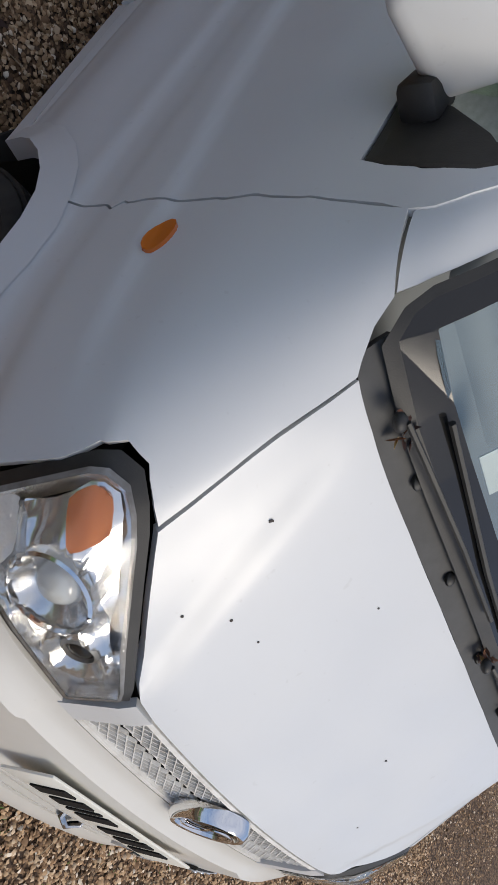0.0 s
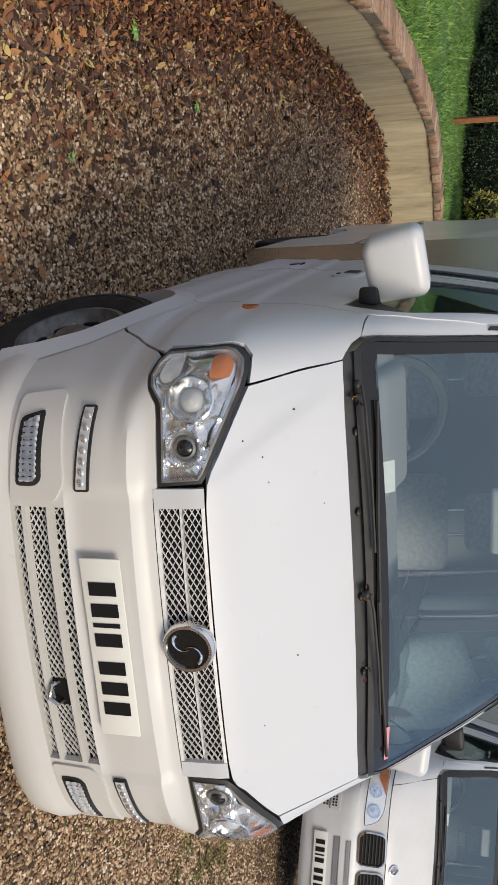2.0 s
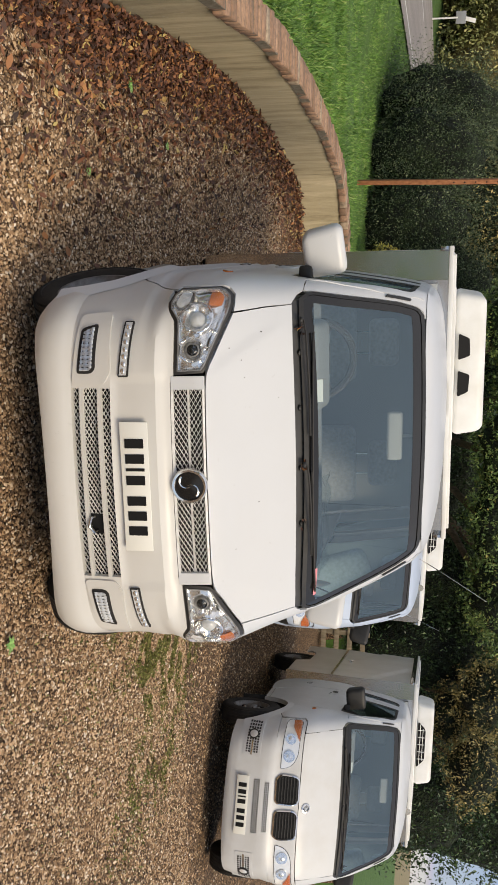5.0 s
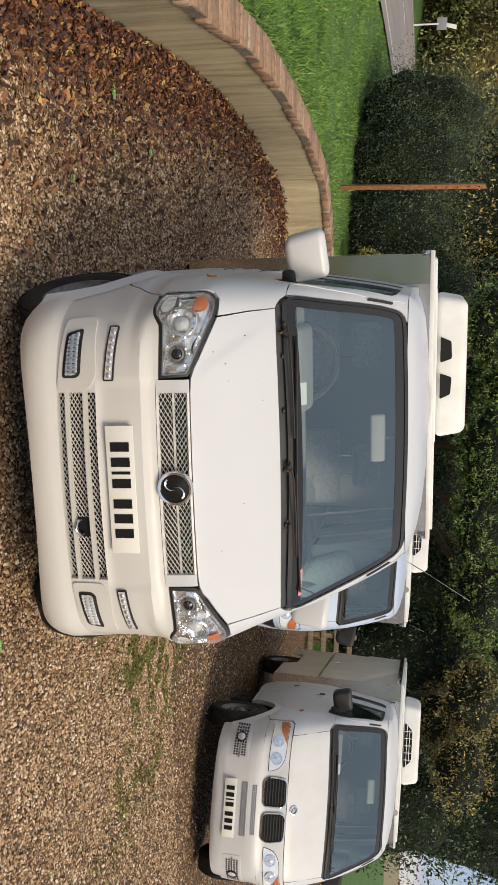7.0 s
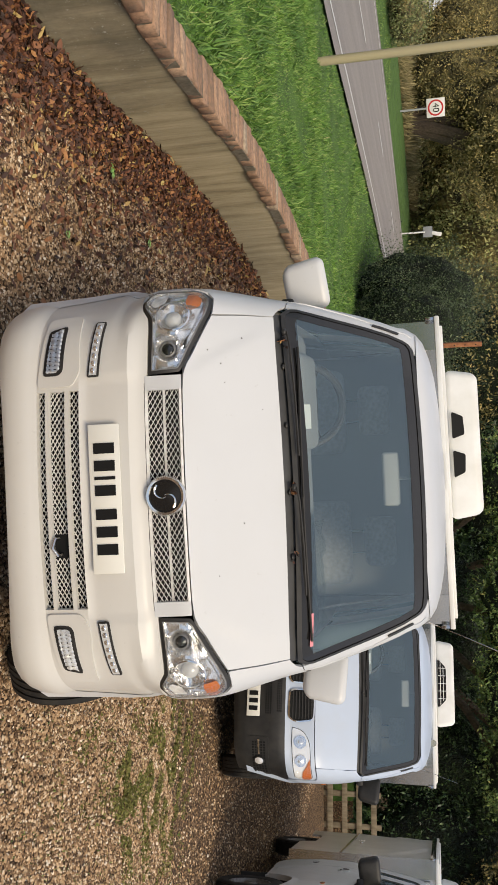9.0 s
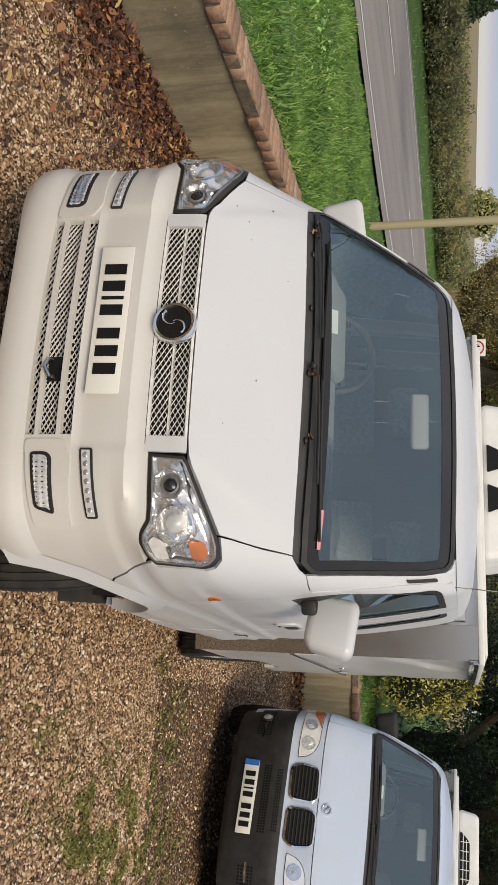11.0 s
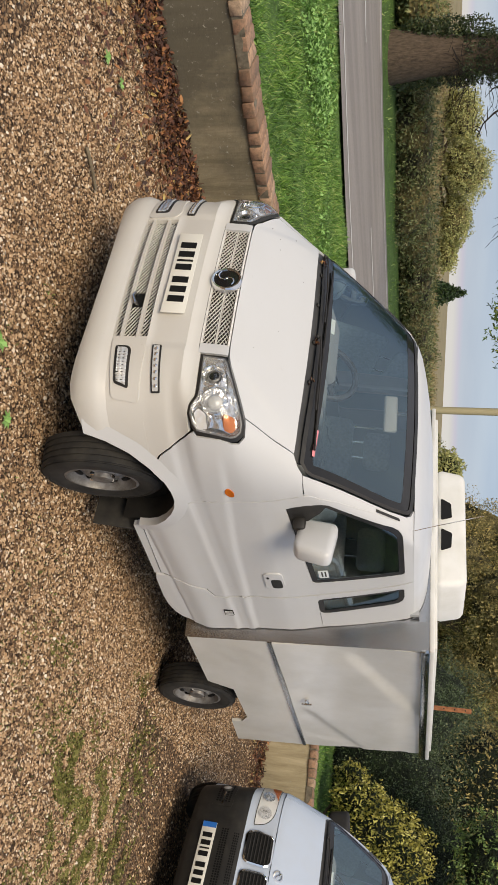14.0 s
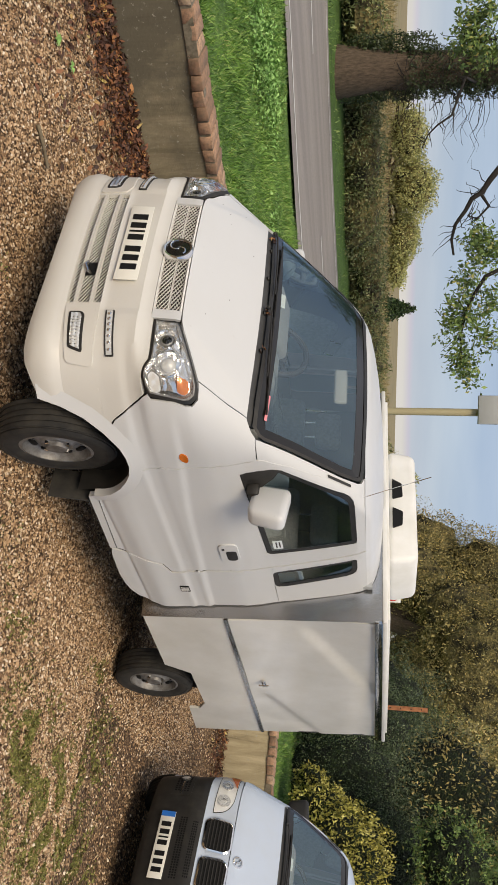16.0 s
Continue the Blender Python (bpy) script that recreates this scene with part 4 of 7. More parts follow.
def cab_sides(van, A, white, nose, edge, mirror_mat, arch=ARCH):
    """Wings, doors, quarters, pillars, roof and the inside of a cab."""
    X, Y = A.X, A.Y
    # sides
    for s in (1, -1):
        mir = (lambda p: p) if s > 0 else mirror
        y = lambda pts: mir([Y(*p) for p in dense(pts, 0.04)])
        y1 = lambda pts: mir([Y(*p) for p in pts])
        # wing
        up_ = [(0.650, 0.658), (0.643, 0.685), (0.641, 0.72), (0.641, 1.0), (0.640, 1.13), (0.636, 1.235)]
        w = [Y(*p) for p in line([(0.372, 0.583), (0.458, 0.640), (0.52, 0.653), (0.59, 0.656), (0.635, 0.650)])] + [Y(*p) for p in line(up_)]
        w += [X(*p) for p in line([(0.722, 1.240), (0.708, 1.222), (0.684, 1.210), (0.672, 1.206), (0.670, 1.13), (0.661, 1.05)] + nose)] + [Y(*p) for p in edge]
        part("wing", sheet(bmesh.new(), mir(w), (0.03, 0.014) if A.creased else (0.03, 0.03), A, 0.0, 0.012), white, van, "", 30)
        # lip of the wheel arch
        bm = bmesh.new()
        arc = [Vector(A(*Y(*p, s))) for p in arch]
        fr = [bm.verts.new(p + Vector((0.014 * s, 0, 0))) for p in arc]
        bk = [bm.verts.new(p - Vector((0.03 * s, 0, 0))) for p in arc]
        up = [bm.verts.new(A(*Y(p[0] + 0.060 * (i - 6) / 6, p[1] + 0.062 * (1 - ((i - 6) / 6) ** 4), s), 0.002)) for i, p in enumerate(arch)]
        for i in range(len(arc) - 1):
            bm.faces.new((fr[i], fr[i + 1], bk[i + 1], bk[i]))
            bm.faces.new((fr[i + 1], fr[i], up[i], up[i + 1]))
        bmesh.ops.recalc_face_normals(bm, faces=bm.faces)
        part("arch_lip", bm, white, van)
        bm = bmesh.new()
        liner = [(p[0] + (p[0] - 0.5) * 0.03, p[1] + 0.012) for p in arch] + [(0.90, 0.28)]
        a1 = [bm.verts.new((s * (abs(A(*Y(*p)).x) - 0.035), p[0], p[1])) for p in liner]
        a2 = [bm.verts.new((s * 0.40, p[0], p[1])) for p in liner]
        for i in range(len(liner) - 1):
            bm.faces.new((a1[i], a1[i + 1], a2[i + 1], a2[i]))
        bm.faces.new(a2)
        part("arch_liner", bm, M["black"], van)
        part("mud_flap", box(bmesh.new(), (0.17, 0.012, 0.24), (s * 0.70, 0.945, 0.235), (-14, 0, 0), 0.004), M["rubber"], van)
        ind = [(0.562 + 0.034 * math.cos(a) , 0.906 + 0.019 * math.sin(a) + 0.006 * math.cos(a)) for a in np.linspace(0, 2 * math.pi, 17)[:-1]]
        bm = sheet(bmesh.new(), y1(ind), (0.012, 0.012), A, 0.006, 0.008)
        part("indicator", bm, M["amber"], van, "amber side indicator")
        # door
        d = new("cab_door")
        d.parent = van
        lower = [(0.915, 0.395), (1.42, 0.365), (1.455, 0.43), (1.562, 0.602), (1.655, 0.635), (1.66, 1.213), (1.51, 1.197), (1.1, 1.168), (0.73, 1.144), (0.645, 1.132), (0.6465, 1.0), (0.6465, 0.72), (0.649, 0.69), (0.656, 0.664), (0.68, 0.650), (0.76, 0.605), (0.82, 0.555), (0.872, 0.49), (0.90, 0.43)]
        part("door_skin", sheet(bmesh.new(), y(lower), (0.06, 0.014) if A.creased else (0.07, 0.05), A, 0.0, 0.012), white, d, smooth=30)
        # black band that paints the shade of the door's shut line
        part("door_seal", ring(bmesh.new(), y(lower), y1(inset_outline(dense(lower, 0.04), -0.010)), A, -0.010, -0.006), M["ink_void"], d)
        for strip in ([(0.645, 1.132), (0.73, 1.144), (0.722, 1.18), (0.717, 1.30), (0.735, 1.345), (0.804, 1.416), (1.02, 1.632), (1.06, 1.662), (1.10, 1.679), (1.14, 1.684), (1.14, 1.724), (1.118, 1.721), (1.010, 1.654), (0.871, 1.533), (0.729, 1.386), (0.644, 1.266), (0.643, 1.2)],
                      [(1.14, 1.684), (1.49, 1.690), (1.512, 1.686), (1.520, 1.672), (1.522, 1.23), (1.518, 1.212), (1.51, 1.197), (1.66, 1.213), (1.652, 1.35), (1.628, 1.737), (1.20, 1.735), (1.14, 1.725)]):
            part("window_frame", sheet(bmesh.new(), y(strip), (0.03, 0.02), A, 0.0, 0.015), white, d, smooth=30)
        win = dense([(0.731, 1.148), (1.1, 1.171), (1.500, 1.200), (1.516, 1.213), (1.520, 1.23), (1.518, 1.672), (1.510, 1.684), (1.49, 1.688), (1.14, 1.682), (1.10, 1.677), (1.06, 1.660), (1.02, 1.630), (0.806, 1.414), (0.737, 1.343), (0.719, 1.30), (0.724, 1.18)], 0.05)
        cab_glass("side_window", sheet(bmesh.new(), y1(win), (0.08, 0.08), A, -0.012), d)
        tri = [(0.733, 1.152), (0.90, 1.162), (0.865, 1.235), (0.80, 1.30), (0.752, 1.33), (0.726, 1.29)]
        part("mirror_gusset", sheet(bmesh.new(), y(tri), ST, A, -0.004, 0.012), M["black"], d)
        st = [(1.40, 1.235), (1.485, 1.238), (1.485, 1.290), (1.40, 1.287)]
        stick_ = part("window_label", sheet(bmesh.new(), y(st), ST, A, -0.0105), M["paper"], d, "small white paper label inside the window")
        for k in range(2):
            part("label_bar", sheet(bmesh.new(), y([(1.412, 1.250 + 0.018 * k), (1.47, 1.252 + 0.018 * k), (1.47, 1.260 + 0.018 * k), (1.412, 1.258 + 0.018 * k)]), ST, A, -0.0095), M["cowl"], stick_)
        part("window_rubber", ring(bmesh.new(), y1(win), y1(inset_outline(win, 0.026)), A, -0.002, -0.006), M["black"], d)
        hp = rounded([(1.36, 0.945), (1.54, 0.945), (1.54, 1.05), (1.36, 1.045)], 0.035)
        part("handle_plate", sheet(bmesh.new(), y1(hp), (0.02, 0.02), A, 0.008, 0.008), white, d)
        hr = rounded([(1.425, 0.978), (1.525, 0.982), (1.525, 1.038), (1.425, 1.036)], 0.02)
        hd = part("door_handle", sheet(bmesh.new(), y1(hr), (0.02, 0.02), A, 0.0095), M["black"], d, "black recessed door handle")
        part("lock", cyl(bmesh.new(), 0.008, 0.006, A(*Y(1.405, 0.968, s), 0.009), (0, 90, 0), 12), M["black"], d)
        # rear quarter of the cab
        low = [(1.672, 1.213), (1.670, 0.628), (1.572, 0.592), (1.468, 0.425), (1.436, 0.33), (1.5, 0.315), (1.72, 0.30), (1.84, 0.305), (1.93, 0.325), (2.0, 0.36), (2.055, 0.415), (2.088, 0.49), (2.10, 0.58), (2.10, 1.205), (1.9, 1.203), (1.74, 1.205)]
        part("rear_quarter", sheet(bmesh.new(), y(low), (0.08, 0.014) if A.creased else (0.08, 0.05), A, 0.0, 0.015), white, van, smooth=30)
        q0 = rounded([(1.728, 1.205), (1.918, 1.205), (1.868, 1.686), (1.694, 1.686)], [0.03, 0.05, 0.07, 0.02], 4)
        n0 = len(q0) // 4
        fr_ = q0[3 * n0:] + q0[:n0]
        bk_ = q0[n0:3 * n0]
        for strip in ([(1.640, 1.737)] + [(1.694, 1.737)] + fr_ + [(1.672, 1.206), (1.664, 1.35)], [(1.694, 1.738), (2.10, 1.738), (2.10, 1.207), (1.93, 1.207)] + bk_ + fr_[:1]):
            part("rear_quarter", sheet(bmesh.new(), y(strip), ST, A, 0.0, 0.015), white, van, smooth=30)
        q = dense(q0, 0.05)
        cab_glass("quarter_window", sheet(bmesh.new(), y1(q), (0.1, 0.1), A, -0.010), van)
        part("quarter_rubber", ring(bmesh.new(), y1(q), y1(inset_outline(q, 0.030)), A, -0.002, -0.006), M["black"], van)
        part("sill", sheet(bmesh.new(), y([(0.905, 0.345), (1.432, 0.322), (1.424, 0.357), (0.92, 0.388), (0.905, 0.40)]), ST, A, -0.003, 0.03), white, van)
        part("side_vent", sheet(bmesh.new(), y1(rounded([(1.83, 0.645), (1.90, 0.645), (1.90, 0.70), (1.83, 0.70)], 0.008)), ST, A, 0.004, 0.004), M["ink_void"], van)
        for k in range(3):
            part("vent_slat", sheet(bmesh.new(), y([(1.845 + 0.018 * k, 0.65), (1.853 + 0.018 * k, 0.65), (1.853 + 0.018 * k, 0.695), (1.845 + 0.018 * k, 0.695)]), ST, A, 0.007, 0.003), white, van)
        rv = rounded([X(0.672, 1.557), X(0.681, 1.56), X(0.652, 1.666), X(0.643, 1.663)], 0.003, 3)
        part("pillar_vent", sheet(bmesh.new(), mir(rv), (0.02, 0.02), A, 0.003, 0.005), M["black"], van)
        # screen pillar
        pil = [X(0.724, 1.243)] + [Y(*p) for p in line([(0.634, 1.242), (0.648, 1.255), (0.738, 1.378), (0.879, 1.526), (1.018, 1.646), (1.124, 1.712), (1.19, 1.728), (1.63, 1.730), (2.10, 1.732)])] + [Y(2.10, 1.754)] + [X(x, 1.754) for x in (0.65, 0.62, 0.55)]
        pil += [X(*p) for p in line([(0.555, 1.737), (0.592, 1.723), (0.613, 1.702), (0.623, 1.68), (0.645, 1.62), (0.667, 1.53), (0.693, 1.40), (0.718, 1.28), (0.720, 1.262)])]
        part("screen_pillar", sheet(bmesh.new(), mir(pil), (0.02, 0.02), A, -0.004, 0.012), white, van, smooth=30)
        mirror_arm(van, A, s, mirror_mat, 0.84, 1.215)
    # roof
    bm = bmesh.new()
    us = np.r_[np.linspace(0, 1, 26), 1.1, 1.2, 1.35, 1.5, 1.75, 2.0, 2.3]
    hs = [1.737, 1.745, 1.755, 1.765, 1.775, 1.785, 1.793, 1.802, 1.812, 1.819, 1.825, 1.830, 1.835, 1.840]
    for s in (1, -1):
        rows = []
        for h in hs:
            row = []
            for u in us:
                p = A.raw(s * u, h)
                p.y = min(p.y, 2.10)
                row.append(bm.verts.new(p))
            rows.append(row)
        for a, b in zip(rows, rows[1:]):
            for i in range(len(us) - 1):
                f = (a[i], a[i + 1], b[i + 1], b[i])
                bm.faces.new(f if s > 0 else f[::-1])
    bmesh.ops.remove_doubles(bm, verts=bm.verts, dist=1e-4)
    bmesh.ops.holes_fill(bm, edges=[e for e in bm.edges if e.is_boundary and abs(e.verts[0].co.z - 1.840) < 1e-3 and abs(e.verts[1].co.z - 1.840) < 1e-3], sides=0)
    part("roof", bm, white, van, smooth=50)
    part("aerial", tube(bmesh.new(), [(0.66, 1.10, 1.73), (0.69, 0.98, 1.86), (0.74, 0.80, 2.05)], 0.0022, 5), M["chrome"], van)
    # inside of the cab
    # plain black underbody slab, added to block light passing beneath the cab
    part("underbody_light_block", box(bmesh.new(), (1.10, 1.60, 0.10), (0, 1.15, 0.26), bevel=0.01), M["ink_void"], van)
    part("inner_shell", box(bmesh.new(), (1.30, 1.40, 0.55), (0, 1.38, 0.62), bevel=0.05), M["ink_void"], van)
    part("cab_floor", box(bmesh.new(), (1.40, 1.45, 0.05), (0, 1.35, 0.60)), M["trim"], van)
    part("cab_back", box(bmesh.new(), (1.36, 0.03, 1.16), (0, 2.07, 1.19)), M["cabin"], van)
    part("headlining", box(bmesh.new(), (1.22, 0.85, 0.02), (0, 1.66, 1.735), bevel=0.005), M["cabin"], van)
    dash = box(bmesh.new(), (1.36, 0.42, 0.26), (0, 0.80, 1.10), (10, 0, 0), 0.06, 3)
    box(dash, (0.42, 0.24, 0.10), (-0.36, 0.84, 1.235), (8, 0, 0), 0.04, 3)
    part("dashboard", dash, M["trim"], van, smooth=60)
    steering_wheel(van, (-0.36, 1.07, 1.22))
    seat(van, -0.36)
    seat(van, 0.36)
    mirr = box(bmesh.new(), (0.24, 0.03, 0.075), (0.0, 1.00, 1.60), (-8, 0, 0), 0.02, 3)
    tube(mirr, [(0, 1.0, 1.62), (0, 1.01, 1.70)], 0.008, 6)
    part("rear_view_mirror", mirr, M["cabin"], van)
    film = bmesh.new()
    rows_ = []
    for i in range(25):
        row = []
        for j in range(17):
            fx_, fy_ = 0.16 + 0.46 * i / 24, 0.66 + 0.26 * j / 16
            row.append(film.verts.new((fx_, fy_, 1.272 + 0.012 * j / 16 + 0.028 * abs(noise.noise((fx_ * 9, fy_ * 7, 2.0))) + 0.008 * noise.noise((fx_ * 31, fy_ * 26, 5.0)))))
        rows_.append(row)
    for a, b in zip(rows_, rows_[1:]):
        for j in range(16):
            film.faces.new((a[j], b[j], b[j + 1], a[j + 1]))
    part("plastic_film", film, M["film"], van, "crumpled clear plastic film on the dashboard", smooth=20)
    part("permit", box(bmesh.new(), (0.10, 0.002, 0.06), (-0.28, 0.60, 1.285), (-40, 0, 0)), M["paper"], van)


def roof_chiller(van, grille=False, x=-0.155):
    ac = new("roof_chiller")
    ac.parent = van
    tagged(ac, label="white moulded roof chiller with dark vents")
    bm = box(bmesh.new(), (0.91, 0.60, 0.20), (x, 2.72, 1.970), bevel=0.045, seg=4)
    for v in bm.verts:
        if v.co.z > 1.93:
            k = (v.co.z - 1.93) / 0.13
            v.co.x = x + (v.co.x - x) * (1 - 0.06 * k)
            v.co.y = 2.72 + (v.co.y - 2.72) * (1 - 0.05 * k)
    box(bm, (0.97, 0.64, 0.02), (x, 2.72, 1.872), bevel=0.006)
    part("chiller_shell", bm, M["grp"], ac, smooth=50)
    # flat black sheets on this face paint the dark inside the vents
    face = lambda a, b, off: Vector((a, 2.417 + (b - 1.93) * 0.25 - off, b))
    if grille:
        o = rounded([(x - 0.26, 1.895), (x + 0.26, 1.895), (x + 0.17, 1.985), (x - 0.17, 1.985)], 0.03)
        part("vent", sheet(bmesh.new(), o, (0.05, 0.05), face, 0.004, 0.01), M["ink_void"], ac)
        for k in range(-2, 3):
            part("vent_bar", box(bmesh.new(), (0.006, 0.008, 0.08), (x + 0.08 * k, 2.408, 1.94), (-14, 0, 0)), M["grp"], ac)
        for k in range(2):
            part("vent_bar", box(bmesh.new(), (0.46 - 0.1 * k, 0.008, 0.006), (x, 2.406 + 0.008 * k, 1.925 + 0.03 * k)), M["grp"], ac)
        return
    for k in (-1, 1):
        o = rounded([(x + k * 0.035, 1.905), (x + k * 0.20, 1.905), (x + k * 0.17, 1.972), (x + k * 0.06, 1.978)], 0.012)
        part("vent", sheet(bmesh.new(), o if k > 0 else o[::-1], (0.05, 0.05), face, 0.004, 0.01), M["ink_void"], ac)


def white_van(m):
    X, Y = A.X, A.Y
    van = thing("van", "white pickup-based catering van with mesh grille and box body", "van", m)
    white = M["white"]

    def panel(name, uv, mat=white, off=0.0, rim=0.012, label="", parent=van, step=ST):
        return part(name, sheet(bmesh.new(), uv, step, A, off, rim), mat, parent, label, smooth=30)

    # nose: bumper in bands round the three slots
    bump = new("bumper")
    bump.parent = van
    fx = lambda x, z, off=0.0: A(*X(x, z), off)
    zs = [0.425, 0.457, 0.470, 0.530, 0.545, 0.583]
    low = [X(x, 0.305 - 0.05 * (abs(x) / 0.6) ** 2) for x in np.linspace(-0.6, 0.6, 21).tolist()]
    lowr = [X(0.655, 0.262), X(0.690, 0.280), Y(0.177, 0.306), Y(0.20, 0.355), Y(0.235, 0.425)]
    skirt = low + lowr + [X(x, 0.425) for x in np.linspace(0.70, -0.70, 15).tolist()] + [(-a, b) for a, b in lowr[::-1]]
    bm = sheet(bmesh.new(), skirt, ST, A, 0.0, 0.03)
    for a, b in ((zs[1], zs[2]), (zs[3], zs[4])):
        sheet(bm, [X(-0.385, a), X(0.385, a), X(0.385, b), X(-0.385, b)], ST, A, 0.0, 0.02)
    for s in (1, -1):
        flank = [X(0.385, 0.425), X(0.6, 0.425), X(0.70, 0.425), Y(0.235, 0.425), Y(0.285, 0.494), Y(0.365, 0.568), Y(0.372, 0.583), X(0.70, 0.583), X(0.6, 0.583), X(0.385, 0.583)]
        sheet(bm, flank if s > 0 else mirror(flank), ST, A, 0.0, 0.02)
    top = [X(0.70, 0.583)] + [Y(*q) for q in line([(0.366, 0.584), (0.304, 0.627), (0.224, 0.732), (0.172, 0.786)])] + [X(*q) for q in line([(0.72, 0.784), (0.69, 0.787), (0.665, 0.798), (0.635, 0.818), (0.60, 0.821), (0.43, 0.818), (0.40, 0.806), (0.2, 0.806)])]
    top = [X(0, 0.583), X(0.2, 0.583), X(0.45, 0.583), X(0.65, 0.583)] + top + [X(0, 0.806)]
    sheet(bm, top[:-1] + mirror(top[1:-1]), (0.022, 0.016), A, 0.0, 0.02)
    part("bumper_shell", bm, M["bumper"], bump, smooth=30)
    part("slot_backing", sheet(bmesh.new(), [X(-0.40, 0.415), X(0.40, 0.415), X(0.40, 0.59), X(-0.40, 0.59)], ST, A, -0.045), M["ink_void"], bump)
    for a, b in ((zs[0], zs[1]), (zs[2], zs[3]), (zs[4], zs[5])):
        part("slot_mesh", lattice(bmesh.new(), (-0.385, a, 0.385, b), fx, -0.020, 0.027, 0.0027), M["mesh_cream"], bump, smooth=None)
    hook = tube(bmesh.new(), [fx(0.135, 0.49, -0.03), fx(0.135, 0.478, 0.0), fx(0.165, 0.475, 0.012), fx(0.19, 0.488, 0.0), fx(0.19, 0.50, -0.03)], 0.008, 8)
    part("towing_eye", hook, M["steel"], bump)
    part("towing_hole", sheet(bmesh.new(), [X(0.12, 0.472), X(0.205, 0.472), X(0.205, 0.528), X(0.12, 0.528)], ST, A, -0.020), M["ink_void"], bump)
    number_plate(bump, Matrix.Translation(fx(0.0, 0.675, 0.012)) @ pose(0, 0, 0, -6, 0, 0))
    for s in (1, -1):
        mir = (lambda p: p) if s > 0 else mirror
        # raised surround, fog lamp and daytime lamp
        sur = rounded([X(0.40, 0.43), X(0.655, 0.45), X(0.665, 0.57), X(0.45, 0.587), X(0.40, 0.56)], 0.02)
        part("fog_surround", sheet(bmesh.new(), mir(sur), ST, A, 0.007, 0.012), M["bumper"], bump)
        fog = rounded([X(0.44, 0.452), X(0.605, 0.462), X(0.622, 0.527), X(0.455, 0.525), X(0.44, 0.508)], 0.012, 3)
        part("fog_frame", sheet(bmesh.new(), mir(fog), ST, A, 0.010, 0.01), M["black"], bump)
        f = new("fog_lamp")
        f.parent = bump
        part("reflector", sheet(bmesh.new(), mir(inset_outline(fog, 0.012)), (0.005, 0.012), lambda a, b, o, s=s: A(a, b, 0.0125 + 0.0030 * math.sin(a * 380) + 0.0016 * math.sin(b * 300)), 0), M["reflector"], f, smooth=20)
        part("lens", sheet(bmesh.new(), mir(inset_outline(fog, 0.010)), ST, A, 0.017), M["lens"], f)
        led = rounded([X(0.43, 0.615), X(0.632, 0.628), X(0.632, 0.667), X(0.43, 0.656)], 0.006, 3)
        part("lamp_frame", sheet(bmesh.new(), mir(led), ST, A, 0.006, 0.01), M["black"], bump)
        d = new("daytime_lamp")
        d.parent = bump
        part("lens", sheet(bmesh.new(), mir(inset_outline(led, 0.007)), ST, A, 0.009, 0.003), M["led"], d)
        for k in range(7):
            p = A(s * X(0.450 + 0.026 * k, 0.6415)[0], 0.636 + 0.0019 * k, 0.0095)
            part("diode", ball(bmesh.new(), 0.0105, p, (1.0, 0.35, 0.9), 10, 6), M["lamp_inner"], d)
    # grille between the lamps
    gr = new("grille")
    gr.parent = van
    part("backing", sheet(bmesh.new(), [X(-0.43, 0.79), X(0.43, 0.79), X(0.43, 0.94), X(-0.43, 0.94)], ST, A, -0.035), M["ink_void"], gr)
    for a, b in ((0.817, 0.868), (0.877, 0.928)):
        for s in (1, -1):
            part("mesh", lattice(bmesh.new(), (0.02 if s > 0 else -0.372, a, 0.372 if s > 0 else -0.02, b), fx, -0.006, 0.029, 0.0027), M["mesh_cream"], gr, smooth=None)
    for a, b, o in ((0.869, 0.876, -0.012), (0.808, 0.817, 0.0), (0.928, 0.936, 0.0)):
        part("bar", sheet(bmesh.new(), [X(-0.375, a), X(0.375, a), X(0.375, b), X(-0.375, b)], (0.03, 0.05), A, o, 0.012), M["mesh_cream"], gr)
    for s in (1, -1):
        e = [X(0.374, 0.808), X(0.425, 0.808), X(0.425, 0.936), X(0.374, 0.936)]
        part("end_cap", sheet(bmesh.new(), e if s > 0 else mirror(e), ST, A, 0.002, 0.015), white, gr)
    em = new("emblem")
    em.parent = gr
    c = fx(0, 0.872, 0.016)
    em.matrix_basis = Matrix.Translation(c) @ pose(0, 0, 0, 84, 0, 0)
    tagged(em, label="round chrome and black emblem")
    bm = lathe(bmesh.new(), [(0.0705, -0.02), (0.072, 0.0), (0.066, 0.010), (0.058, 0.009), (0.056, 0.003)], n=40)
    part("emblem_ring", bm, M["chrome"], em)
    part("emblem_disc", lathe(bmesh.new(), [(0.0001, 0.006), (0.056, 0.003)], n=40), M["gloss_black"], em)
    for k in (0, 1):
        bm = bmesh.new()
        a0 = math.pi * k + 0.5
        arc = [(0.022 * math.cos(a0) + 0.026 * math.cos(a), 0.022 * math.sin(a0) + 0.026 * math.sin(a), 0.008) for a in np.linspace(a0 + 0.2, a0 + 3.2, 14)]
        part("emblem_swirl", tube(bm, arc, 0.005, 6, 0.001), M["chrome"], em)
    # headlamps
    hl = [X(0.432, 0.822), X(0.60, 0.826), X(0.635, 0.822), X(0.672, 0.795), X(0.70, 0.789), X(0.732, 0.80), X(0.751, 0.82), X(0.755, 0.965), X(0.746, 0.990), X(0.722, 1.014), X(0.69, 1.019), X(0.656, 1.012), X(0.60, 0.994), X(0.53, 0.969), X(0.46, 0.945), X(0.438, 0.930)]
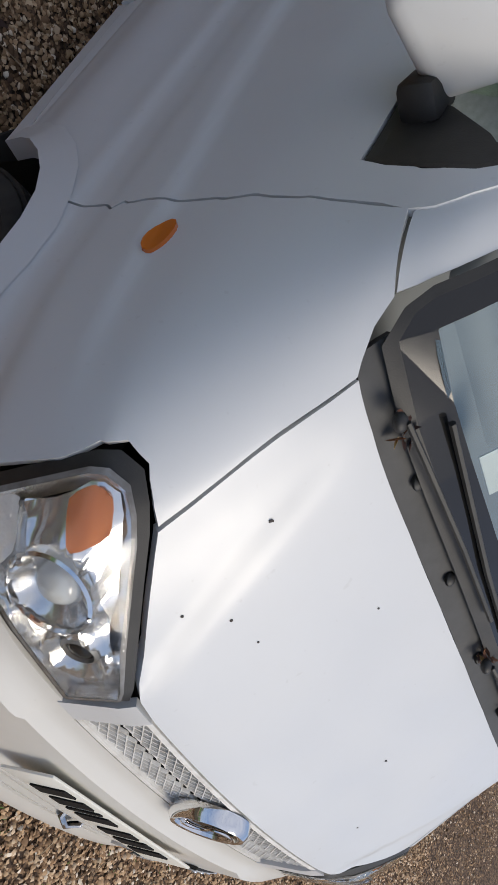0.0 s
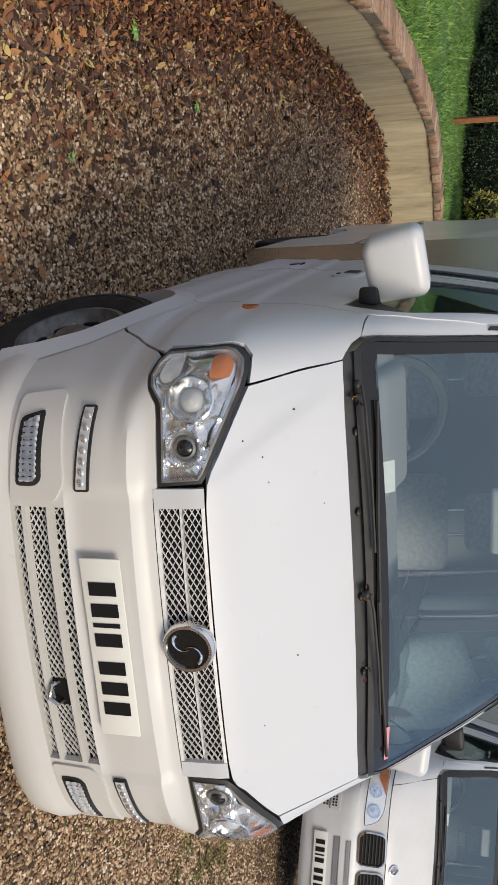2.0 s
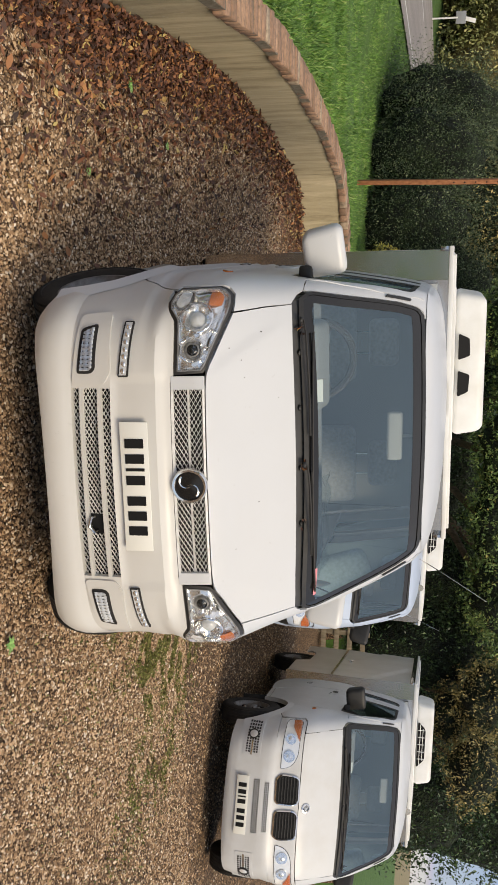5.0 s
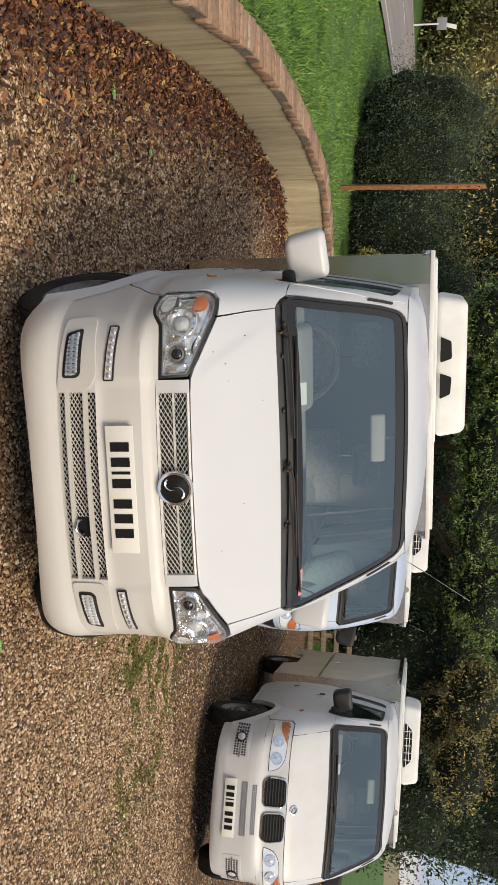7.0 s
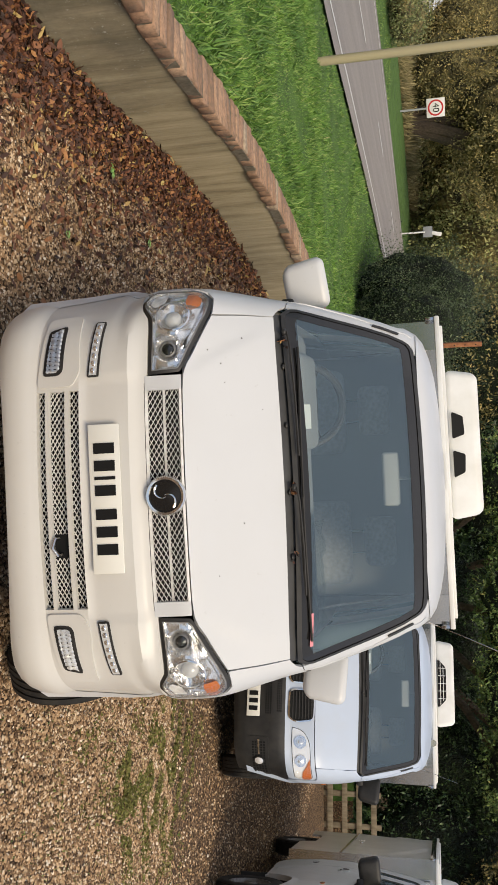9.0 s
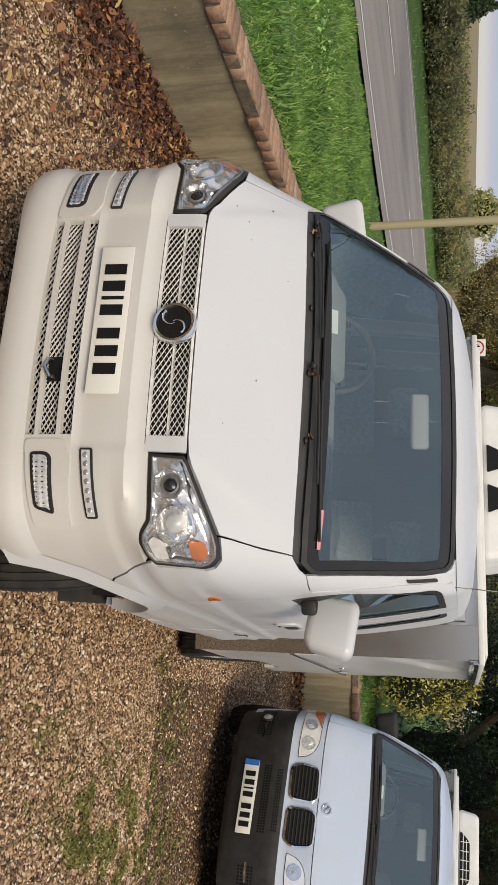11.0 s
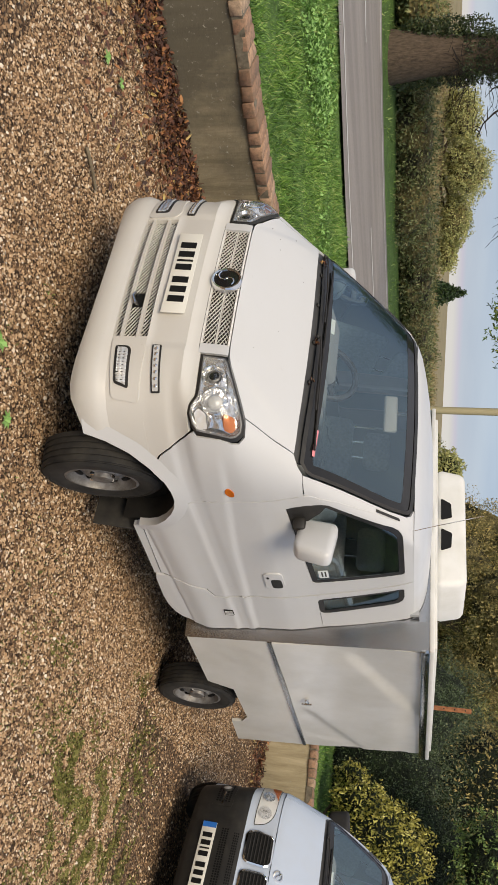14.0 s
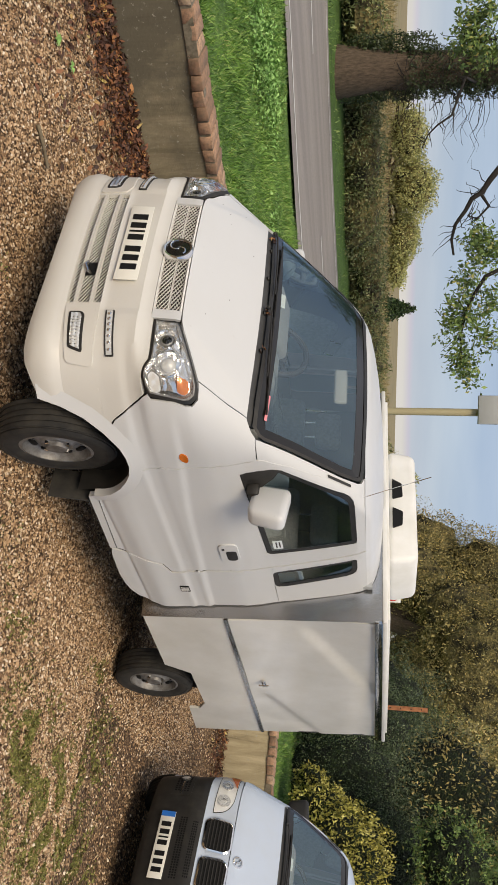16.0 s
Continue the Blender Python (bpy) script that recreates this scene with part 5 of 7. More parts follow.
    for s in (1, -1):
        mir = (lambda p: p) if s > 0 else mirror
        h = new("headlamp")
        h.parent = van
        tagged(h, label="clear headlamp with black seal and amber corner")
        rim_ = inset_outline(hl, 0.010)
        part("seal", ring(bmesh.new(), mir(inset_outline(hl, -0.002)), mir(rim_), A, -0.002, 0.002), M["black"], h)
        inn = inset_outline(hl, 0.0145)
        part("trim_line", ring(bmesh.new(), mir(rim_), mir(inn), A, 0.004, 0.003), M["rim"], h)
        part("lamp_wall", ring(bmesh.new(), mir(inn), mir(inset_outline(hl, 0.020)), A, 0.002, -0.036), M["lamp_inner"], h)
        bowls = [(*X(0.648, 0.903), 0.056, 0.034), (*X(0.525, 0.888), 0.046, 0.030), (*X(0.712, 0.845), 0.036, 0.014), (*X(0.565, 0.950), 0.030, 0.010)]
        x_of = lambda u: u * 0.89

        def bowl(a, b, o):
            """A bright tray with round reflectors sunk into it."""
            d = -0.018 + 0.0022 * noise.noise((abs(a) * 20, b * 18, 1.0))
            for cu, cz, r, deep in bowls:
                q = math.hypot(x_of(abs(a) - cu), b - cz) / r
                if q < 1:
                    d = min(d, -0.014 - deep * (1 - q * q))
                elif q < 1.16:
                    d = max(d, -0.010)
            return A(a, b, d)

        part("housing", sheet(bmesh.new(), mir(inset_outline(hl, 0.018)), (0.0085, 0.0085), bowl, 0), M["lamp_inner"], h, smooth=50)
        for (cu, z, r, deep), dark in zip(bowls[:2], (False, True)):
            u = s * cu
            nrm = (A(u, z, 0.02) - A(u, z, 0.0)).normalized()
            mm = Matrix.Translation(A(u, z, -0.014 - deep)) @ nrm.to_track_quat('Z', 'Y').to_matrix().to_4x4()
            if dark:
                part("lens_collar", lathe(bmesh.new(), [(r * 0.62, 0.0), (r * 0.62, 0.020), (r * 0.50, 0.024), (r * 0.46, 0.018)], mm, 28), M["rim"], h)
                part("projector", lathe(bmesh.new(), [(r * 0.46, 0.018), (r * 0.3, 0.023), (0.0001, 0.026)], mm, 24), M["gloss_black"], h)
            else:
                part("bulb_shield", lathe(bmesh.new(), [(r * 0.56, 0.008), (r * 0.52, 0.020), (r * 0.36, 0.028), (0.0001, 0.032)], mm, 28), M["led"], h)
                part("lamp_ring", lathe(bmesh.new(), [(r * 1.0, deep - 0.001), (r * 1.04, deep + 0.005), (r * 1.12, deep + 0.002)], mm, 32), M["chrome"], h)
        am = rounded([X(0.690, 0.945), X(0.738, 0.940), X(0.738, 0.972), X(0.716, 0.992), X(0.682, 0.988)], 0.010, 3)
        part("amber_lamp", sheet(bmesh.new(), mir(am), (0.01, 0.01), lambda a, b, o: A(a, b, -0.006 + 0.0016 * math.sin(b * 900)), 0, 0.01), M["amber_inner"], h)
        sm = rounded([X(0.700, 0.815), X(0.742, 0.828), X(0.742, 0.870), X(0.70, 0.868), X(0.682, 0.835)], 0.01, 3)
        part("side_lamp", sheet(bmesh.new(), mir(sm), (0.008, 0.008), lambda a, b, o: A(a, b, -0.008 + 0.002 * math.sin(a * 700) * math.sin(b * 700)), 0), M["reflector"], h)
        part("lens", sheet(bmesh.new(), mir(inset_outline(hl, 0.0125)), ST, A, 0.006), M["lens"], h).visible_shadow = False
    # bonnet, cowl and windscreen
    half = [X(0.0, 0.940), X(0.2, 0.940), X(0.374, 0.940), X(0.43, 0.944), X(0.465, 0.954), X(0.53, 0.978), X(0.60, 1.003), X(0.652, 1.020), X(0.655, 1.05), X(0.664, 1.13), X(0.668, 1.207), X(0.60, 1.213), X(0.4, 1.221), X(0.2, 1.226), X(0.0, 1.228)]
    panel("bonnet", half[:-1] + [half[-1]] + mirror(half[1:-1]), rim=0.02, label="white bonnet with small chips", step=(0.018, 0.025))
    for x, z, r in ((-0.571, 1.11, 0.006), (-0.47, 1.05, 0.004), (-0.52, 1.01, 0.004), (-0.40, 1.06, 0.003), (0.12, 1.1, 0.004), (-0.30, 1.17, 0.003), (0.3, 1.02, 0.003)):
        part("paint_chip", cyl(bmesh.new(), r * 0.6, 0.0012, fx(x, z, 0.0006), (55, 0, 0), 8), M["chip"], van)
    cw = [X(x, 1.2305 - 0.02 * (abs(x) / 0.66) ** 2) for x in np.linspace(-0.69, 0.69, 17)]
    cwt = [X(x, 1.275 - 0.03 * (abs(x) / 0.66) ** 2) for x in np.linspace(0.69, -0.69, 17)]
    panel("cowl", cw + cwt, M["cowl"], -0.012, 0.02, "grey plastic scuttle panel")
    for x in (-0.47, -0.24, 0.02, 0.27):
        part("cowl_stud", ball(bmesh.new(), 0.013, fx(x, 1.248 - 0.02 * x * x, -0.008), (1, 1, 0.6), 10, 6), M["black"], van)
    ws = [X(x, 1.268 - 0.026 * (abs(x) / 0.66) ** 2) for x in np.linspace(-0.682, 0.682, 13)]
    wst = [X(x, 1.731 - 0.014 * (abs(x) / 0.53) ** 2) for x in np.linspace(0.53, -0.53, 13)]
    side = [X(*p) for p in line([(0.700, 1.258), (0.703, 1.28), (0.677, 1.40), (0.651, 1.53), (0.629, 1.62), (0.608, 1.675), (0.597, 1.695), (0.575, 1.710)])]
    wout = ws + side + wst + mirror(side)
    frit = part("screen_border", bmesh.new(), M["gloss_black"], van)
    bm = bmesh.new()
    ring(bm, wout, inset_outline(wout, 0.042), A, 0.001)
    bm.to_mesh(frit.data)
    cab_glass("windscreen", sheet(bmesh.new(), inset_outline(wout, 0.038), (0.04, 0.04), A, 0.0), van)
    ro = inset_outline(wout, -0.012)
    part("screen_seal", ring(bmesh.new(), ro, inset_outline(wout, 0.004), A, 0.003, 0.004), M["black"], van)
    wiper(van, A, X(-0.60, 1.236), X(-0.12, 1.270))
    wiper(van, A, X(0.0, 1.252), X(0.42, 1.268))
    part("sticker", sheet(bmesh.new(), [X(0.50, 1.287), X(0.635, 1.275), X(0.633, 1.286), X(0.50, 1.298)], ST, A, 0.004), M["pink"], van, "faded pink sticker")
    nose = [(0.659, 1.022), (0.69, 1.024), (0.724, 1.020), (0.750, 0.996), (0.760, 0.966), (0.757, 0.818), (0.748, 0.806)]
    cab_sides(van, A, white, nose, line([(0.179, 0.790), (0.230, 0.737), (0.310, 0.632), (0.372, 0.590)]), white)
    # wheels, body and the chiller on the roof
    for s in (1, -1):
        wheel(van, (s * 0.675, 0.55, 0.29 - 0.0314 * s * 0.69), s, 16)
        wheel(van, (s * 0.76, 3.36, 0.29 - 0.0314 * s * 0.76 - 0.105 * (1 if s > 0 else 0.45)), s)
    side_box(van, M["boxpanel"])
    roof_chiller(van)
    return van


van = white_van(pose(0, 0, 0, 0, -1.8, 0))

scrap = [van.matrix_basis @ A(*A.X(x + random.uniform(-0.03, 0.03), z + random.uniform(-0.008, 0.012)), 0.004) for x, z in [(0.0, 1.248)] * 12 + [(-0.57, 1.236)] * 9 + [(0.27, 1.244)] * 4]
SCRAPS = np.array([tuple(p) for p in scrap])

# skin of the two older vans
B = Skin([
    (0.17, 0.030, 0.740, 0.55, 7, 0.10), (0.22, -0.020, 0.760, 0.58, 7, 0.10), (0.30, -0.035, 0.775, 0.60, 7, 0.11), (0.55, -0.030, 0.790, 0.58, 7, 0.11), (0.63, -0.015, 0.795, 0.54, 8, 0.11), (0.655, 0.010, 0.795, 0.48, 9, 0.10),
    (0.70, 0.030, 0.800, 0.44, 11, 0.10), (0.86, 0.070, 0.800, 0.42, 11, 0.10), (0.90, 0.085, 0.800, 0.42, 11, 0.10),
    (0.95, 0.125, 0.800, 0.41, 11, 0.09), (1.02, 0.190, 0.798, 0.40, 10, 0.08), (1.10, 0.265, 0.788, 0.34, 9, 0.07), (1.18, 0.335, 0.773, 0.26, 9, 0.09), (1.235, 0.390, 0.765, 0.20, 9, 0.11),
    (1.30, 0.455, 0.757, 0.17, 9, 0.12), (1.40, 0.575, 0.742, 0.16, 9, 0.12), (1.50, 0.700, 0.726, 0.15, 9, 0.12), (1.60, 0.830, 0.709, 0.15, 9, 0.12), (1.69, 0.950, 0.690, 0.16, 8, 0.11),
    (1.735, 1.020, 0.672, 0.20, 6.5, 0.09), (1.765, 1.090, 0.645, 0.26, 5.0, 0.07), (1.79, 1.190, 0.590, 0.32, 4.0, 0.04), (1.812, 1.32, 0.500, 0.34, 3.5, 0.03), (1.830, 1.50, 0.330, 0.30, 3.0, 0.0), (1.840, 1.72, 0.10, 0.20, 2.5, 0.0)])


def older_van(m, colour, bumper_mat, label, blue):
    X, Y = B.X, B.Y
    fx = lambda x, z, off=0.0: B(*X(x, z), off)
    van = thing("van", label, "van", m)
    bump = new("bumper")
    bump.parent = van
    half = [X(x, 0.20 + 0.06 * x * x) for x in np.linspace(0, 0.69, 12).tolist()] + [Y(0.185, 0.33), Y(0.20, 0.36), Y(0.235, 0.425), Y(0.285, 0.494), Y(0.365, 0.57), Y(0.345, 0.61), X(0.757, 0.642)] + [X(x, 0.645) for x in (0.6, 0.4, 0.2, 0.0)]
    part("bumper_shell", sheet(bmesh.new(), half + mirror(half[1:-1]), ST, B, 0.0, 0.03), bumper_mat, bump, smooth=30)
    number_plate(bump, Matrix.Translation(fx(0.0, 0.38, 0.012)) @ pose(0, 0, 0, -3, 0, 0), blue=blue)

    def holes(name, x0, x1, z0, z1, nx, nz, lift, mat=M["ink_void"]):
        bm = bmesh.new()
        for i in range(nx):
            for j in range(nz):
                a, b = x0 + (x1 - x0) * (i + 0.5) / nx, z0 + (z1 - z0) * (j + 0.5) / nz
                w, h = (x1 - x0) / nx * 0.33, (z1 - z0) / nz * 0.33
                q = [X(a - w, b - h), X(a + w, b - h), X(a + w, b + h), X(a - w, b + h)]
                bm.faces.new([bm.verts.new(B(*c, lift)) for c in q])
        part(name, bm, mat, bump, smooth=None)

    holes("lower_mesh", -0.24, 0.24, 0.475, 0.535, 26, 3, 0.0025)
    holes("upper_mesh", -0.22, 0.22, 0.575, 0.62, 22, 3, 0.0025)
    for s in (1, -1):
        mir = (lambda p: p) if s > 0 else mirror
        sur = rounded([X(0.42, 0.345), X(0.715, 0.365), X(0.725, 0.51), X(0.42, 0.51)], 0.02)
        part("fog_surround", sheet(bmesh.new(), mir(sur), ST, B, 0.004, 0.006), bumper_mat, bump)
        holes("fog_mesh", s * 0.58 - 0.125, s * 0.58 + 0.125, 0.368, 0.488, 12, 5, 0.0065)
        u = s * X(0.61, 0.428)[0]
        nrm = (B(u, 0.428, 0.02) - B(u, 0.428)).normalized()
        mm = Matrix.Translation(B(u, 0.428, 0.006)) @ nrm.to_track_quat('Z', 'Y').to_matrix().to_4x4()
        f = new("fog_lamp")
        f.parent = bump
        part("ring", lathe(bmesh.new(), [(0.047, -0.01), (0.047, 0.006), (0.038, 0.008), (0.036, 0.002)], mm, 24), M["black"], f)
        part("lens", lathe(bmesh.new(), [(0.036, 0.002), (0.02, 0.007), (0.0001, 0.009)], mm, 24), M["reflector"], f)
        part("bar", sheet(bmesh.new(), mir([X(0.44, 0.420), X(0.56, 0.422), X(0.56, 0.436), X(0.44, 0.434)]), ST, B, 0.008, 0.004), M["chrome"], bump)
        # headlamp
        hl = rounded([X(0.33, 0.700), X(0.45, 0.698), X(0.735, 0.712), X(0.752, 0.735), X(0.752, 0.845), X(0.735, 0.862), X(0.45, 0.850), X(0.36, 0.80)], [0.02, 0.01, 0.01, 0.02, 0.02, 0.02, 0.06, 0.06])
        h = new("headlamp")
        h.parent = van
        tagged(h, label="clear headlamp with an amber indicator")
        part("seal", sheet(bmesh.new(), mir(hl), ST, B, -0.004, 0.02), M["black"], h)
        part("housing", sheet(bmesh.new(), mir(inset_outline(hl, 0.005)), (0.02, 0.02), lambda a, b, o: B(a, b, -0.001 + 0.002 * noise.noise((a * 25, b * 25, 2))), 0), M["reflector"], h)
        for x, z, r in ((0.45, 0.768, 0.050), (0.60, 0.772, 0.046)):
            u = s * X(x, z)[0]
            nrm = (B(u, z, 0.02) - B(u, z)).normalized()
            mm = Matrix.Translation(B(u, z, 0.001)) @ nrm.to_track_quat('Z', 'Y').to_matrix().to_4x4()
            part("lamp_ring", lathe(bmesh.new(), [(r * 1.06, 0), (r * 1.06, 0.006), (r * 0.95, 0.006), (r * 0.6, 0.004), (r * 0.3, 0.009), (0.0001, 0.010)], mm, 26), M["lamp_inner"], h)
        am = rounded([X(0.69, 0.785), X(0.745, 0.775), X(0.745, 0.840), X(0.73, 0.854), X(0.58, 0.848), X(0.64, 0.82)], 0.01, 3)
        part("amber_lamp", sheet(bmesh.new(), mir(am), (0.02, 0.02), B, 0.006), M["amber_inner"], h)
        part("lens", sheet(bmesh.new(), mir(inset_outline(hl, 0.003)), ST, B, 0.0125), M["lens"], h).visible_shadow = False
        # rounded grille with a chrome rim
        kg = rounded([X(0.035, 0.680), X(0.255, 0.675), X(0.285, 0.73), X(0.268, 0.87), X(0.06, 0.875), X(0.03, 0.84)], 0.04)
        g = new("grille")
        g.parent = van
        part("backing", sheet(bmesh.new(), mir(kg), ST, B, 0.002), M["ink_void"], g)
        part("grille_rim", ring(bmesh.new(), mir(inset_outline(kg, -0.012)), mir(kg), B, 0.006, 0.014), M["chrome"], g)
        part("grille_rim_inner", ring(bmesh.new(), mir(kg), mir(inset_outline(kg, 0.006)), B, 0.014, 0.004), M["chrome"], g)
        for k in range(7):
            z = 0.70 + 0.026 * k
            part("slat", sheet(bmesh.new(), mir([X(0.045, z), X(0.268, z), X(0.268, z + 0.008), X(0.045, z + 0.008)]), ST, B, 0.008, 0.008), M["black"], g)
    # panel round the lamps and grilles
    mid = [X(0.0, 0.648), X(0.2, 0.648), X(0.45, 0.648), X(0.752, 0.648), X(0.757, 0.69), X(0.757, 0.868), X(0.74, 0.892), X(0.60, 0.888), X(0.45, 0.884), X(0.3, 0.884), X(0.0, 0.884)]
    part("nose_panel", sheet(bmesh.new(), mid[:-1] + [mid[-1]] + mirror(mid[1:-1]), ST, B, -0.006, 0.02), colour, van, smooth=30)
    em = new("emblem")
    em.parent = van
    em.matrix_basis = Matrix.Translation(fx(0, 0.945, 0.006)) @ pose(0, 0, 0, 55, 0, 0)
    part("emblem_ring", lathe(bmesh.new(), [(0.042, -0.008), (0.042, 0.004), (0.032, 0.006), (0.030, 0.002)], n=28), M["chrome"], em)
    part("emblem_bar", tube(bmesh.new(), [(-0.02, 0.02, 0.004), (0.0, 0.004, 0.006), (0.004, -0.01, 0.006), (0.022, -0.02, 0.004)], 0.006, 6), M["chrome"], em)
    half = [X(0.0, 0.889), X(0.3, 0.889), X(0.45, 0.889), X(0.60, 0.893), X(0.652, 0.896), X(0.656, 1.0), X(0.664, 1.13), X(0.668, 1.207), X(0.60, 1.213), X(0.4, 1.221), X(0.2, 1.226), X(0.0, 1.228)]
    part("bonnet", sheet(bmesh.new(), half + mirror(half[1:-1]), ST, B, 0.0, 0.02), colour, van, smooth=30)
    cw = [X(x, 1.2305 - 0.02 * (abs(x) / 0.66) ** 2) for x in np.linspace(-0.69, 0.69, 17)]
    cwt = [X(x, 1.275 - 0.03 * (abs(x) / 0.66) ** 2) for x in np.linspace(0.69, -0.69, 17)]
    part("cowl", sheet(bmesh.new(), cw + cwt, ST, B, -0.012, 0.02), M["cowl"], van)
    ws = [X(x, 1.268 - 0.026 * (abs(x) / 0.66) ** 2) for x in np.linspace(-0.682, 0.682, 13)]
    wst = [X(x, 1.731 - 0.014 * (abs(x) / 0.53) ** 2) for x in np.linspace(0.53, -0.53, 13)]
    side = [X(*p) for p in line([(0.700, 1.258), (0.703, 1.28), (0.677, 1.40), (0.651, 1.53), (0.629, 1.62), (0.608, 1.675), (0.597, 1.695), (0.575, 1.710)])]
    wout = ws + side + wst + mirror(side)
    part("screen_border", ring(bmesh.new(), wout, inset_outline(wout, 0.042), B, 0.001), M["gloss_black"], van)
    cab_glass("windscreen", sheet(bmesh.new(), inset_outline(wout, 0.038), (0.05, 0.05), B, 0.0), van)
    part("screen_seal", ring(bmesh.new(), inset_outline(wout, -0.012), inset_outline(wout, 0.004), B, 0.003, 0.004), M["black"], van)
    wiper(van, B, X(-0.50, 1.24), X(0.0, 1.275))
    wiper(van, B, X(0.02, 1.252), X(0.44, 1.268))
    nose = [(0.660, 0.99), (0.658, 0.898), (0.742, 0.898), (0.762, 0.87), (0.762, 0.69), (0.757, 0.648)]
    cab_sides(van, B, colour, nose, [(0.345, 0.62)], M["black"])
    for s in (1, -1):
        wheel(van, (s * 0.69, 0.55, 0.285), s, 0)
        wheel(van, (s * 0.76, 3.36, 0.285), s)
    side_box(van, M["boxpanel"])
    roof_chiller(van, True)
    horn = tube(bmesh.new(), [(0.45, 1.98, 1.84), (0.45, 1.90, 1.84)], 0.02, 10, 0.035)
    part("air_horn", horn, M["chrome"], van)
    return van


older_van(pose(4.015, 3.485, -0.12, 0, 0, -19.0), M["white2"], M["white2"], "older white catering van with twin rounded grilles", False)
older_van(pose(1.775, 4.22, -0.13, 0, 0, -17.0), M["silver"], M["black"], "older silver catering van with black bumper", True)

# ---- loose gravel, leaf litter and plants on the ground ----
def scatter(name, verts, faces, pts, scale, mat, label, rng, tilt=None, squash=(0.5, 1.0), kind="stuff", cat_="", parent=None, yaw_only=False, normal=None):
    """One mesh that holds many small copies of a shape, each turned and sized by chance."""
    n, k = len(pts), len(verts)
    V = np.array(verts, float)
    a = rng.uniform(0, 2 * np.pi, n)
    ca, sa = np.cos(a), np.sin(a)
    S = np.broadcast_to(np.asarray(scale, float).reshape(-1, 1) if np.ndim(scale) == 1 else np.full((n, 1), scale), (n, 1))
    P = V[None] * S[:, :, None]
    P = P * np.stack([rng.uniform(0.75, 1.25, n), rng.uniform(0.75, 1.25, n), rng.uniform(*squash, n)], 1)[:, None]
    if tilt is not None:
        tx, ty = rng.normal(0, tilt, n), rng.normal(0, tilt, n)
        c, s = np.cos(tx)[:, None], np.sin(tx)[:, None]
        P = np.stack([P[..., 0], c * P[..., 1] - s * P[..., 2], s * P[..., 1] + c * P[..., 2]], -1)
        c, s = np.cos(ty)[:, None], np.sin(ty)[:, None]
        P = np.stack([c * P[..., 0] + s * P[..., 2], P[..., 1], -s * P[..., 0] + c * P[..., 2]], -1)
    P = np.stack([ca[:, None] * P[..., 0] - sa[:, None] * P[..., 1], sa[:, None] * P[..., 0] + ca[:, None] * P[..., 1], P[..., 2]], -1)
    P = P + np.asarray(pts)[:, None, :]
    return mass(name, P.reshape(-1, 3), faces, n, k, mat, label, kind, cat_, parent)


def mass(name, P, faces, n, k, mat, label="", kind="stuff", cat_="", parent=None):
    F = np.array(faces, int)
    me = bpy.data.meshes.new(name)
    nf, sz = len(F), F.shape[1]
    idx = (F[None] + (np.arange(n) * k)[:, None, None]).reshape(-1)
    me.vertices.add(len(P))
    me.vertices.foreach_set("co", P.astype(np.float32).ravel())
    me.loops.add(len(idx))
    me.loops.foreach_set("vertex_index", idx.astype(np.int32))
    me.polygons.add(n * nf)
    me.polygons.foreach_set("loop_start", (np.arange(n * nf) * sz).astype(np.int32))
    me.update(calc_edges=True)
    me.validate()
    me.materials.append(mat)
    ob = new(name, me)
    if parent is not None:
        ob.parent = parent
    return tagged(ob, label, cat_, kind=kind)


rng = np.random.default_rng(5)
STONE_V = [(1, 0, 0), (0.25, 0.85, 0.1), (-0.9, 0.45, -0.05), (-0.75, -0.5, 0.1), (0.3, -0.9, -0.05), (0.1, 0.05, 0.75), (-0.1, 0, -0.7)]
STONE_F = [(0, 1, 5), (1, 2, 5), (2, 3, 5), (3, 4, 5), (4, 0, 5)]


def on_drive(n, x0, x1, y0, y1, lo=-9.0, hi=-0.02):
    x, y = rng.uniform(x0, x1, n), rng.uniform(y0, y1, n)
    w = wall_side(x, y)
    k = (w < hi) & (w > lo)
    return x[k], y[k], w[k]


for count, (x0, x1, y0, y1), size in ((175000, (-2.4, 2.6, -0.9, 3.0), (0.0042, 0.0108)), (42000, (-2.4, 1.0, 3.0, 6.2), (0.005, 0.0115)), (52000, (-2.4, 5.0, 3.0, 10.5), (0.006, 0.0125)), (38000, (2.6, 5.2, -0.9, 3.0), (0.005, 0.0118)), (48000, (-2.8, 5.2, -4.0, -0.9), (0.006, 0.0135)), (14000, (5.2, 8.0, -4.0, 9.0), (0.007, 0.014))):
    x, y, w = on_drive(count, x0, x1, y0, y1)
    big = rng.random(len(x)) ** 3
    sc = size[0] + (size[1] - size[0]) * rng.random(len(x)) + 0.005 * (big > 0.93)
    z = ground_z(x, y) + sc * 0.25
    scatter("gravel", STONE_V, STONE_F, np.stack([x, y, z], 1), sc, M["stone"], "loose brown and buff gravel on the drive", rng, 0.45, (0.7, 1.25), cat_="gravel")

